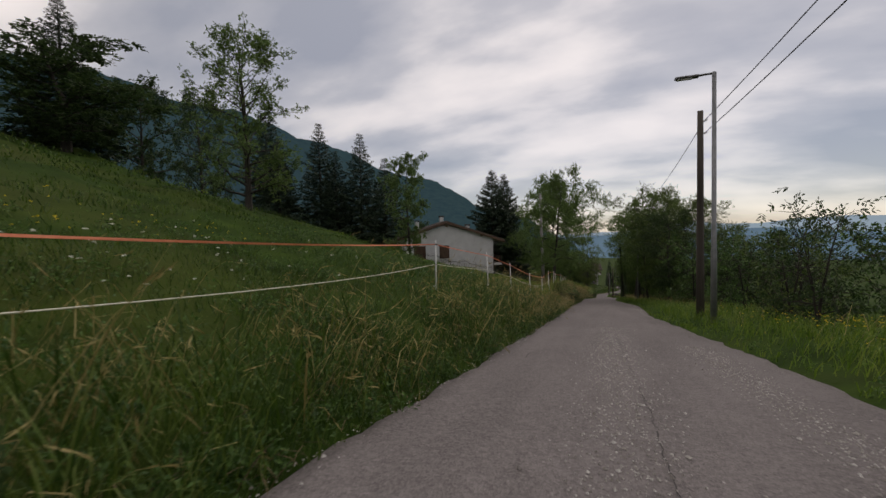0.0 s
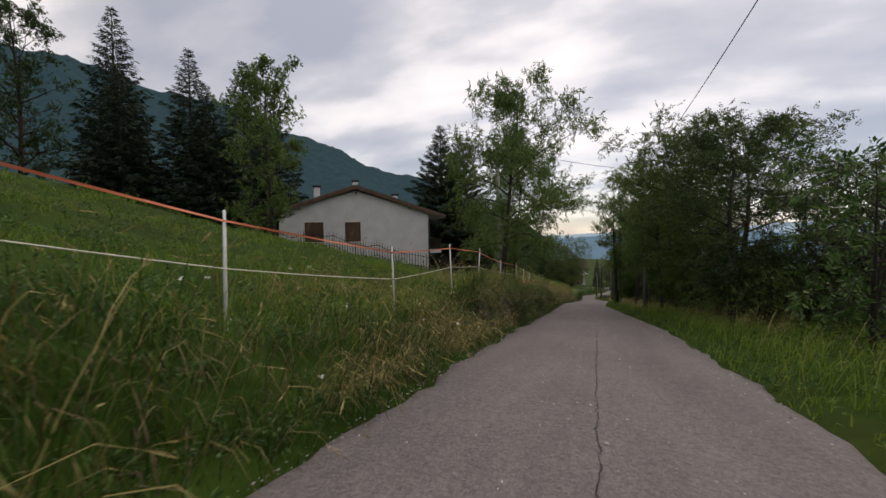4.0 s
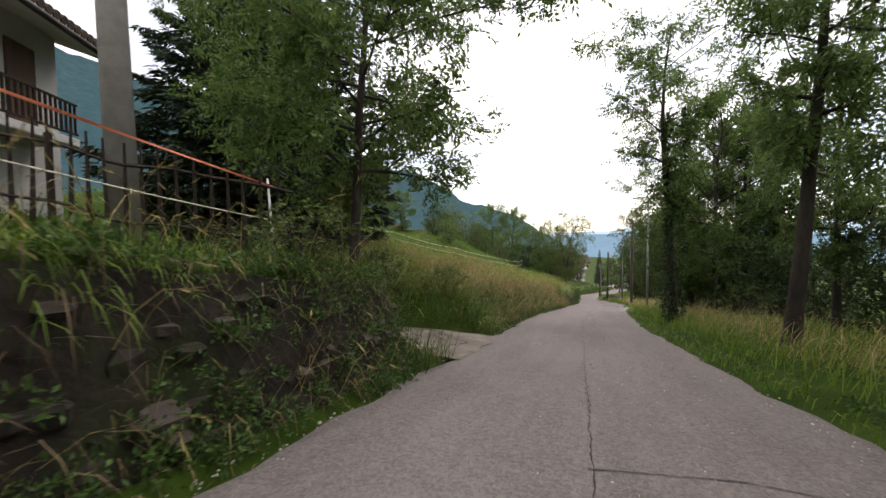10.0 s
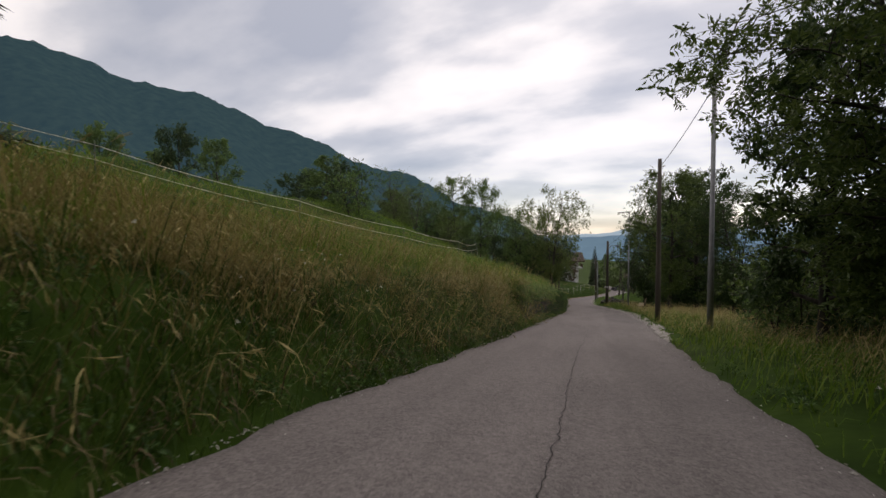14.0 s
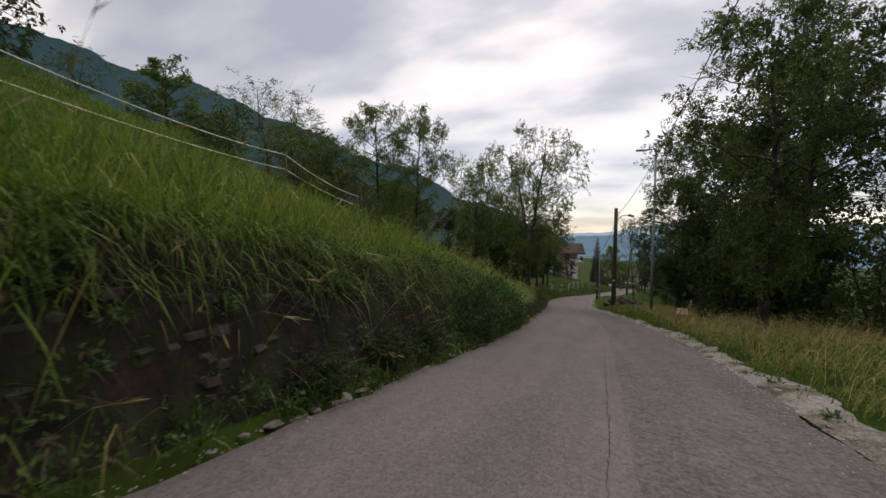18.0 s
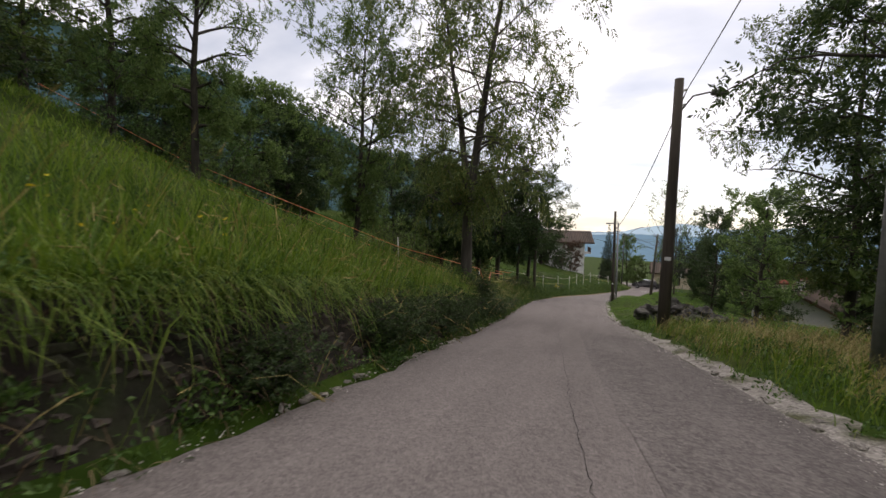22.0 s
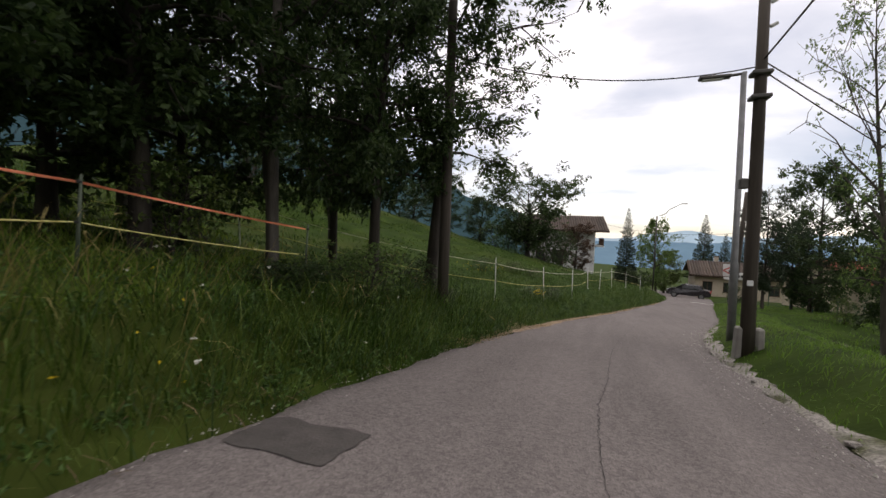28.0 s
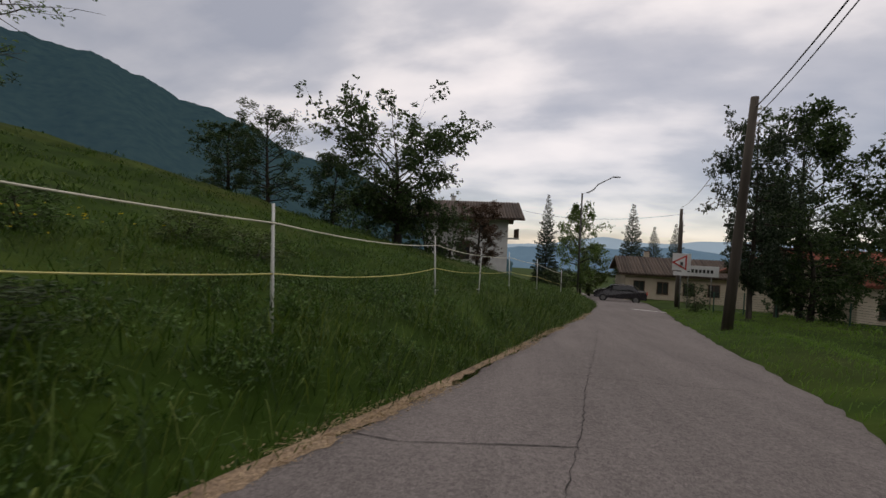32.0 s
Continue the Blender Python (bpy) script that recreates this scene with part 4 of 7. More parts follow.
    (7.4, 101.5, -4.2, 3.5, T_BROAD_B, 10, 3.0, M_DARKLEAF, LBROAD, "tree"),
    (5.0, 104.8, -3.9, 3.4, T_ASH_B, 9, 2.9, M_DARKLEAF, LASH, "tree"),
    (6.2, 109.8, -6.4, 3.2, T_ASH_C, 10, 3.4, M_LIGHTLEAF, LASH, "tree"),
    (10.0, 106.4, -5.0, 3.8, T_BROAD_A, 9, 3.2, M_DARKLEAF, LBROAD, "tree"),
    (9.6, 115.2, -9.6, 3.0, T_ASH_B, 9, 2.9, M_DARKLEAF, LBROAD, "tree"),
    (5.15, 132.5, -9.6, 2.0, T_BARE, 12, 3.6, M_ASH, "thin fruit tree with nearly bare spreading branches on the lawn", "tree"),
    (9.6, 128, -10.4, 2.8, T_FINE, 9, 3.1, M_ASH, LBROAD, "tree"),
    (12.5, 136, -13.6, 2.8, T_BROAD_B, 10, 3.0, M_DARKLEAF, LBROAD, "tree"),
    (14.6, 160.5, -10.4, 3.6, T_FINE, 9, 3.1, M_DARKLEAF, LBROAD, "tree"),
    (18, 158, -12.4, 3.4, T_BROAD_A, 9, 3.2, M_DARKLEAF, LBROAD, "tree"),
    (11.8, 154.6, -16.2, 2.6, T_BROAD_A, 9, 3.2, M_DARKLEAF, LBROAD, "tree"),
    (5.0, 178.6, -14.0, 2.6, T_BROAD_B, 10, 3.0, M_ASH, LBROAD, "tree"),
    (6.8, 186, -18.5, 3.0, T_BROAD_A, 9, 3.2, M_LIGHTLEAF, LBROAD, "tree"),
    (9.8, 140.2, -13.6, 2.6, T_FINE, 9, 3.1, M_DARKLEAF, LBROAD, "tree"),
    (13.4, 144.0, -14.0, 3.0, T_BROAD_B, 10, 3.0, M_DARKLEAF, LBROAD, "tree"),
    (-4.2, 166.0, -15.6, 2.3, T_FINE, 9, 3.1, M_COPPER, "copper-leaved tree in front of the house", "tree"),
    (2.4, 173, -20.8, 1.8, T_BROAD_A, 9, 3.2, M_DARKLEAF, LBROAD, "tree"),
]:
    ob = tree(T, H0, x, y, top, r, r0, mat, lab, M_BARK_PALE if T in (T_BARE, T_WALNUT) else M_BARK, turn=0 if T is T_WALNUT else None, name=nm)
    if "ivy" in lab:
        rs, hs = ob.matrix_basis.to_scale()[0], ob.matrix_basis.to_scale()[2]
        rng = np.random.default_rng(58)
        a, z = rng.uniform(0, 6.283, 2600), rng.uniform(0.1, 7.0, 2600)
        D = np.stack([np.cos(a), np.sin(a), rng.normal(-0.2, 0.5, 2600)], -1)
        k = (0.17 + 0.1 * np.abs(np.sin(z * 1.7 + a))) * rng.uniform(0.7, 1.3, 2600)
        P = np.stack([np.cos(a) * k, np.sin(a) * k, z], -1)
        V, F = leaf_quads(rng, P, D, 0.12, 0.09)
        part("ivy", np_mesh("ivy", V / np.array([rs, rs, hs]), F), M_DARKLEAF, ob, "dark ivy leaves round the trunk")
for x, y, top, r, T, H0, r0 in [
    (-40, 43, 18.7, 4.6, T_SPRUCE_A, 14, 3.3), (-33.5, 45, 14.9, 4.3, T_SPRUCE_A, 14, 3.3), (-27.6, 45, 13.0, 4.1, T_SPRUCE_A, 14, 3.3),
    (-36.5, 41, 12.5, 3.8, T_SPRUCE_A, 14, 3.3), (-30.5, 44, 11.0, 3.8, T_SPRUCE_A, 14, 3.3), (-23.5, 43.5, 9.5, 3.6, T_SPRUCE_A, 14, 3.3), (-37.5, 20, 19, 3.8, T_SPRUCE_A, 14, 3.3),
    (-13.4, 60.2, 8.8, 4.7, T_SPRUCE_C, 11, 3.6), (-14.2, 56.4, 9.0, 5.2, T_SPRUCE_C, 11, 3.6),
    (12.4, 191, -13.3, 2.4, T_SPRUCE_A, 14, 3.3), (1.7, 186, -12.8, 1.9, T_SPRUCE_A, 14, 3.3), (15.5, 193, -16.0, 2.0, T_SPRUCE_A, 14, 3.3), (19, 196, -15.4, 2.0, T_SPRUCE_A, 14, 3.3)]:
    tree(T, H0, x, y, top, r, r0, M_SPRUCE, LSPR, name="spruce", group="spruces")
tree(T_LARCH, 10, 8.6, 152.8, -12.4, 1.9, 2.9, M_PINE, "dark pine with flat layered branches beside the lane", name="pine")
tree(T_LARCH, 10, 11.4, 156.4, -15.0, 1.8, 2.9, M_PINE, "dark pine with flat layered branches beside the lane", name="pine")

# shrubs under the trees and along the slope
rngb = np.random.default_rng(77)
SHRUBS = [(4.9, 13.0, 1.5, T_BUSH_B, 3.2), (5.2, 15.5, 0.9, T_BUSH_B, 3.2), (6.5, 18.5, 0.9, T_BUSH_B, 3.2), (5.6, 21.5, 0.6, T_BUSH_B, 3.2), (4.4, 25.5, 0.2, T_BUSH_B, 3.2), (7.5, 23, 0.4, T_BUSH_B, 3.2),
          (8.5, 14, 0.6, T_BUSH_A, 2.2), (9.5, 19, 0.6, T_BUSH_A, 2.2), (6.2, 28, -0.6, T_BUSH_B, 3.2), (7.2, 10.5, 1.2, T_BUSH_B, 3.2), (10.5, 9, 0.9, T_BUSH_B, 3.2), (5.8, 7.5, 0.7, T_BUSH_A, 2.2), (9.6, 26, -0.3, T_BUSH_B, 3.2)]
for k in range(12):
    y = 29 + k * 3.5 + rngb.uniform(-0.4, 0.4)
    x = rngb.uniform(4.8, 9.5)
    SHRUBS.append((x, y, stand(x, y) + rngb.uniform(1.0, 2.0), [T_BUSH_A, T_BUSH_B][k % 2], [2.2, 3.2][k % 2]))
for k in range(16):
    y = 86 + k * 2.1 + rngb.uniform(-0.4, 0.4)
    x = rngb.uniform(7.5, 13.5)
    SHRUBS.append((x, y, stand(x, y) + rngb.uniform(1.5, 2.8), [T_BUSH_A, T_BUSH_B][k % 2], [2.2, 3.2][k % 2]))
for k in range(20):
    y = 80 + k * 2.1
    x = -rngb.uniform(9.5, 17)
    SHRUBS.append((x, y, stand(x, y) + rngb.uniform(1.4, 3.0), [T_BUSH_A, T_BUSH_B][k % 2], [2.2, 3.2][k % 2]))
for x, y, h in [(4.7, 72.6, 2.6), (3.9, 71.2, 1.6), (4.4, 30.4, 1.6), (4.1, 33.4, 1.4), (4.3, 36.8, 1.8), (5.6, 33.0, 2.0), (4.6, 41.2, 1.2), (5.8, 39.4, 2.0), (-6.3, 158.0, 3.4), (-5.0, 158.8, 2.8), (-8.2, 158.6, 3.6), (-9.4, 156.6, 2.4), (-10.8, 157.4, 2.6), (5.9, 98.6, 3.4), (6.6, 103.0, 3.6), (8.0, 99.0, 4.2), (6.8, 107.0, 3.4), (8.6, 94.0, 3.6), (9.4, 103.5, 4.0), (-5.2, 127.4, 0.8), (-5.9, 126.6, 0.7), (-4.7, 124.4, 0.9), (-7.4, 123.4, 1.6), (-8.5, 121.5, 2.0), (-10.5, 120.5, 2.0), (-4.2, 53.2, 0.8), (-5.2, 52.3, 0.7), (-6.6, 51.9, 0.6), (-7.6, 51.8, 0.7), (-8.8, 51.7, 0.65), (-10.0, 51.6, 0.7), (-5.9, 52.9, 0.9),
                (-3.4, 46.2, 0.7), (-3.7, 133.9, 0.45), (-3.35, 135.0, 0.4), (-6.5, 137.6, 0.6), (-4.6, 139.6, 0.5), (-5.6, 139.2, 0.5), (13.0, 118, 2.4), (15.5, 124, 2.6), (10.5, 147, 1.3), (13.5, 150, 1.6), (8.2, 157.2, 1.4), (16.5, 130, 2.2)]:
    SHRUBS.append((x, y, stand(x, y) + h, T_BUSH_A, 2.2))
for k in range(26):
    y = 29 + k * 1.15
    x = 7.2 + 3.4 * ((k * 0.618) % 1) - 0.04 * (y - 29)
    SHRUBS.append((x, y, stand(x, y) + rngb.uniform(2.2, 3.6), T_BUSH_A, 2.2))
for k in range(12):
    x, y = -24 - 1.7 * k, 112 + 14 * ((k * 0.618) % 1)
    SHRUBS.append((x, y, stand(x, y) + rngb.uniform(2.4, 3.8), T_BUSH_A, 2.2))
for k in range(14):
    y = 63 + k * 0.95
    x = 5.6 + 4.4 * ((k * 0.618) % 1)
    SHRUBS.append((x, y, stand(x, y) + rngb.uniform(1.8, 3.2), T_BUSH_A, 2.2))
for x, y, top, T, H0 in SHRUBS:
    hs = (top - stand(x, y)) / H0
    # valley-side undergrowth gets the dark leaf colour as shade under the trees
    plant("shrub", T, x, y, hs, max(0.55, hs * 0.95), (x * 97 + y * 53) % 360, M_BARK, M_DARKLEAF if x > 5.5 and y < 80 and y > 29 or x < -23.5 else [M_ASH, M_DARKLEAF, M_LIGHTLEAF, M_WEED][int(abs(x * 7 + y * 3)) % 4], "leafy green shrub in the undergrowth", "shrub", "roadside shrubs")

# low dense bushes against the wall and along the foot of the bank
for y, d, h, r in [(84.4, 0.3, 0.55, 0.4), (85.1, 0.32, 0.75, 0.45), (85.8, 0.35, 0.95, 0.5), (86.4, 0.32, 1.05, 0.5), (87.0, 0.38, 1.15, 0.55), (87.6, 0.35, 1.1, 0.52), (88.2, 0.36, 0.95, 0.5), (88.9, 0.32, 0.8, 0.45), (89.6, 0.3, 0.65, 0.42), (90.4, 0.3, 0.5, 0.4),
                   (106.6, 0.4, 0.5, 0.4), (107.3, 0.35, 0.55, 0.42), (107.9, 0.7, 0.5, 0.45), (108.5, 0.3, 0.45, 0.4), (109.0, 0.8, 0.45, 0.42), (109.4, 0.35, 0.4, 0.4), (110.1, 0.5, 0.35, 0.38), (110.9, 0.3, 0.28, 0.36), (111.7, 0.45, 0.3, 0.36), (108.9, 1.5, 0.7, 0.5), (112.6, 0.35, 0.26, 0.34), (113.6, 0.4, 0.26, 0.34), (115.0, 0.35, 0.26, 0.34), (123.8, 1.9, 0.4, 0.5), (125.1, 2.2, 0.42, 0.5), (125.7, 1.5, 0.3, 0.42), (126.4, 1.9, 0.4, 0.5), (127.1, 1.3, 0.3, 0.4), (126.8, 2.5, 0.45, 0.5),
                   (29.2, 0.35, 0.5, 0.4), (31.2, 0.35, 0.5, 0.42), (34.4, 0.4, 0.55, 0.42), (80.2, 0.25, 0.35, 0.36), (81.5, 0.28, 0.4, 0.36), (82.6, 0.28, 0.45, 0.4), (95.5, 0.3, 0.5, 0.42), (98.2, 0.3, 0.45, 0.4), (100.4, 0.32, 0.55, 0.42), (101.5, 0.35, 0.6, 0.45), (103.0, 0.33, 0.6, 0.42), (104.2, 0.32, 0.5, 0.42), (105.4, 0.35, 0.6, 0.42)]:
    x = float(edge_l(y)) - d
    foot = stand(x, y) - float(road_z(y)) - 0.05 if d < 0.6 and y < 108 else 0.0
    plant("bush", T_LOW, x, y, h / 1.2, r / 0.8, (y * 83) % 360, M_BARK, M_DARKLEAF if int(y * 10) % 3 else M_WEED, "low dark leafy bush at the foot of the bank", "bush", "bushes on the bank", sink=max(0.03, foot))

# ---- the white house on the bank ----
def house_white():
    """Local frame: x along the gable front from the corner by the lane, y along the side away, z from the corner's foot."""
    C = Vector((-11.62, 46.25, -4.75))
    h = thing("house", Matrix.Translation(C) @ Matrix.Rotation(radians(31.0), 4, "Z"), "white rendered house with a shallow brown tiled gable roof", "house")
    W, D, E, RZ = 10.6, 4.3, 4.82, 6.6
    # front wall as a gable slab with two window openings, in pieces round the openings
    front = bmesh.new()
    win = [(-6.1, -5.0), (-8.9, -7.6)]
    xs = [-W, -8.9, -7.6, -6.1, -5.0, 0]
    z0, z1 = 2.70, 4.12

    def roofline(x):
        return E + (RZ - 0.25 - E) * (1 - abs(x + W / 2) / (W / 2))

    def slab(x0, x1, za, zb0, zb1):
        vs = [front.verts.new(p) for p in ((x0, 0, za), (x1, 0, za), (x1, 0, zb1), (x0, 0, zb0), (x0, 0.3, za), (x1, 0.3, za), (x1, 0.3, zb1), (x0, 0.3, zb0))]
        for f in ((0, 1, 2, 3), (7, 6, 5, 4), (0, 4, 5, 1), (1, 5, 6, 2), (2, 6, 7, 3), (3, 7, 4, 0)):
            front.faces.new([vs[i] for i in f])

    for a, b in zip(xs[:-1], xs[1:]):
        cuts = [a, b] if not (a < -W / 2 < b) else [a, -W / 2, b]
        for p, q in zip(cuts[:-1], cuts[1:]):
            if (a, b) in [(-8.9, -7.6), (-6.1, -5.0)]:
                slab(p, q, -0.6, z0, z0)
                slab(p, q, z1, roofline(p), roofline(q))
            else:
                slab(p, q, -0.6, roofline(p), roofline(q))
    bmesh.ops.remove_doubles(front, verts=front.verts, dist=0.001)
    bmesh.ops.recalc_face_normals(front, faces=front.faces)
    part("wall", front, M_PLASTER, h)
    part("wall", boxed(0.3, D - 0.3, E + 0.6, pose(-0.15, 0.3 + (D - 0.3) / 2, (E - 0.6) / 2)), M_PLASTER, h)
    part("wall", boxed(0.3, D - 0.3, E + 0.6, pose(-W + 0.15, 0.3 + (D - 0.3) / 2, (E - 0.6) / 2)), M_PLASTER, h)
    part("wall", boxed(W - 0.6, 0.3, E + 0.6, pose(-W / 2, D - 0.15, (E - 0.6) / 2)), M_PLASTER, h)
    for a, b in win:
        w = part("window", boxed(b - a, 0.06, z1 - z0, pose((a + b) / 2, 0.2, (z0 + z1) / 2)), M_GLASS, h)
        for s in (-1, 1):
            lw = (b - a) / 2 - 0.02
            cx = (a + b) / 2 + s * (lw / 2 + 0.01)
            sh = part("shutter", boxed(lw, 0.05, z1 - z0 - 0.03, pose(cx, -0.01, (z0 + z1) / 2), 0.008), M_BROWNWOOD, h, "dark brown closed louvred shutter")
            for k in range(9):
                part("slat", boxed(lw - 0.12, 0.02, 0.05, pose(cx, -0.045, z0 + 0.14 + k * 0.15, 25)), M_BROWNWOOD, sh)
        part("window_sill", boxed(b - a + 0.16, 0.2, 0.06, pose((a + b) / 2, -0.04, z0 - 0.04), 0.01), M_SOFFIT, w)
    # roof: two slopes with overhang
    ov, fo = 1.2, 0.3
    for s in (-1, 1):
        run, rise = W / 2 + ov, (RZ - E) * (W / 2 + ov) / (W / 2)
        ang = math.atan2(rise, run)
        ln = math.hypot(run, rise)
        mid = Vector((-W / 2 + s * run / 2, (D + 2 * fo) / 2 - fo, RZ - rise / 2))
        base = Matrix.Translation(mid) @ Matrix.Rotation(s * ang, 4, "Y")
        roof = part("roof", boxed(ln, D + 2 * fo, 0.16, base), M_SOFFIT, h, "pale boarded roof slab")
        n = int((D + 2 * fo) / 0.24)
        for k in range(n):
            yy = -(D + 2 * fo) / 2 + (k + 0.5) * (D + 2 * fo) / n
            if k == 0:
                bm = bmesh.new()
                bmesh.ops.create_cone(bm, cap_ends=True, segments=6, radius1=0.125, radius2=0.115, depth=ln + 0.06)
                row = bpy.data.meshes.new("roof_tile")
                bm.to_mesh(row)
                bm.free()
                row.materials.append(M_TILE)
            part("roof_tile", row, None, roof, at=base @ pose(0, yy, 0.1, 0, 90, 0))
        for yy in (-1, 1):
            part("fascia", boxed(ln, 0.04, 0.22, base @ pose(0, yy * ((D + 2 * fo) / 2 + 0.02), 0.0), 0.006), M_BROWNWOOD, roof)
        ex = -W / 2 + s * run
        V, F = tube_np([(ex + s * 0.07, -fo, RZ - rise - 0.1), (ex + s * 0.07, D + fo, RZ - rise - 0.13)], [0.075, 0.075], 8)
        part("gutter", np_mesh("gutter", V, F, True), M_DOWNPIPE, roof, "dark metal gutter")
    for k in range(3):
        part("rafter_end", boxed(0.14, 0.5, 0.16, pose(-1.4 - k * 3.9, -0.25, roofline(-1.4 - k * 3.9) - 0.12)), M_BROWNWOOD, h)
    # downpipe from the gutter, along the soffit, down the corner
    gz = RZ - (RZ - E) * (W / 2 + ov) / (W / 2) - 0.15
    tube("downpipe", [(ov, 0.25, gz), (ov - 0.1, 0.2, gz - 0.1), (0.08, -0.06, gz - 0.02), (0.02, -0.07, gz - 0.15), (0.02, -0.07, -0.4)], [0.05] * 5, M_DOWNPIPE, h, 8)
    # chimneys
    for x, y, z in ((-8.2, 2.4, 6.5), (-5.3, 2.9, 7.0), (-2.2, 3.0, 5.95)):
        c = part("chimney", boxed(0.42, 0.42, 1.3, pose(x, y, z - 0.35), 0.02), M_PLASTER, h)
        part("cap", boxed(0.6, 0.6, 0.08, pose(x, y, z + 0.42), 0.02), M_TILE, c)
        for i in (-1, 1):
            part("cap_leg", boxed(0.08, 0.5, 0.12, pose(x + i * 0.2, y, z + 0.34)), M_TILE, c)
    # side door and balcony on the lane side
    dr = part("door", boxed(0.06, 0.85, 2.1, pose(0.03, 1.4, 3.05), 0.01), M_BROWNWOOD, h, "brown wooden shutter door")
    for k in range(12):
        part("slat", boxed(0.03, 0.7, 0.05, pose(0.075, 1.4, 2.15 + k * 0.155, 0, 20)), M_BROWNWOOD, dr)
    part("door", boxed(0.06, 0.9, 2.1, pose(0.03, 3.0, 3.05), 0.01), M_BROWNWOOD, h, "brown wooden shutter door")
    bal = part("balcony", boxed(1.0, 3.2, 0.2, pose(0.5, 1.75, 1.85), 0.02), M_PLASTER, h, "white concrete balcony slab")
    part("rail", boxed(0.05, 3.2, 0.05, pose(0.95, 1.75, 2.78), 0.006), M_RUST, bal)
    part("rail", boxed(0.05, 3.2, 0.05, pose(0.95, 1.75, 2.06), 0.006), M_RUST, bal)
    part("rail", boxed(1.0, 0.05, 0.05, pose(0.48, 0.18, 2.78), 0.006), M_RUST, bal)
    part("rail", boxed(1.0, 0.05, 0.05, pose(0.48, 0.18, 2.06), 0.006), M_RUST, bal)
    bar = boxed(0.05, 0.03, 0.75)
    bm_bar = bpy.data.meshes.new("baluster")
    bar.to_mesh(bm_bar)
    bar.free()
    bm_bar.materials.append(M_RUST)
    for k in range(19):
        part("baluster", bm_bar, None, bal, at=pose(0.95, 0.2 + k * 0.17, 2.42))
    for k in range(6):
        part("baluster", bm_bar, None, bal, at=pose(0.08 + k * 0.17, 0.18, 2.42))
    return h


house_white()


# ---- paling fence round the garden ----
def paling_fence(line, label, wide, tall, gap, mat):
    f = thing("paling_fence", pose(*line[0], stand(*line[0])), label, "fence")
    inv = f.matrix_basis.inverted()
    bm = bmesh.new()
    box(bm, wide, 0.022, tall, pose(0, 0, tall / 2))
    for v in bm.verts:
        if v.co.z > tall * 0.9:
            v.co.x *= 0.3
            v.co.z += 0.03
    me = bpy.data.meshes.new("paling")
    bm.to_mesh(me)
    bm.free()
    me.materials.append(mat)
    for a, b in zip(line[:-1], line[1:]):
        a, b = Vector(a), Vector(b)
        n = max(int((b - a).length / gap), 1)
        turn = math.degrees(math.atan2(b.y - a.y, b.x - a.x))
        rails = []
        for k in range(n + 1):
            p = a.lerp(b, k / n)
            z = stand(p.x, p.y)
            rails.append((p.x, p.y, z))
            if k < n:
                part("paling", me, None, f, at=inv @ pose(p.x, p.y, z + 0.02, random.uniform(-2, 2), random.uniform(-2, 2), turn))
        for dz in (tall * 0.24, tall * 0.82):
            V, F = tube_np([(x, y, z + dz) for x, y, z in rails], [0.02] * len(rails), 4)
            V = V - np.array(f.matrix_basis.translation)
            part("rail", np_mesh("rail", V, F), mat, f)
        p = a
        part("post", boxed(0.06, 0.06, 1.1, inv @ pose(p.x, p.y, stand(p.x, p.y) + 0.5), 0.006), mat, f)


IRON = "dark rusty iron paling fence round the garden"
paling_fence([(-21.0, 40.3), (-15, 41.4), (-9.2, 42.6), (-8.4, 44.0), (-6.2, 45.6), (-3.9, 46.9)], IRON, 0.055, 1.15, 0.18, M_RUST)
paling_fence([(-6.6, 52.15), (-8.6, 52.0), (-12.4, 51.5)], "dark weathered wooden paling fence above the driveway", 0.11, 1.3, 0.34, M_OLDWOOD)
paling_fence([(-8.2, 55.4), (-11, 54.4), (-15, 53.0)], "thin grey wooden paling fence on the slope", 0.045, 1.0, 0.17, M_POLE)


# ---- poles, lamps and cables ----
def pole(x, y, top, r=0.12, mat=None, label="grey weathered wooden utility pole", lean=(0, 0), name="utility_pole", cross=False):
    z = stand(x, y, 0.15)
    p = thing(name, pose(x, y, z, lean[0], lean[1], 0), label, "pole", "utility poles")
    h = top - z
    tube("pole", [(0, 0, 0), (0, 0, h * 0.33), (0, 0, h * 0.66), (0, 0, h)], [r * 1.15, r * 1.05, r * 0.92, r * 0.8], mat or M_POLE, p, 10)
    if cross:
        part("crossarm", boxed(0.9, 0.08, 0.08, pose(0, 0, h - 0.9), 0.01), M_DARKSTEEL, p)
    for k in range(2):
        V, F = tube_np([(0.1, 0, h - 0.35 - k * 0.4), (0.2, 0, h - 0.3 - k * 0.4)], [0.035, 0.03], 6)
        part("insulator", np_mesh("insulator", V, F), M_PLASTIC, p, "small porcelain insulator")
    return p


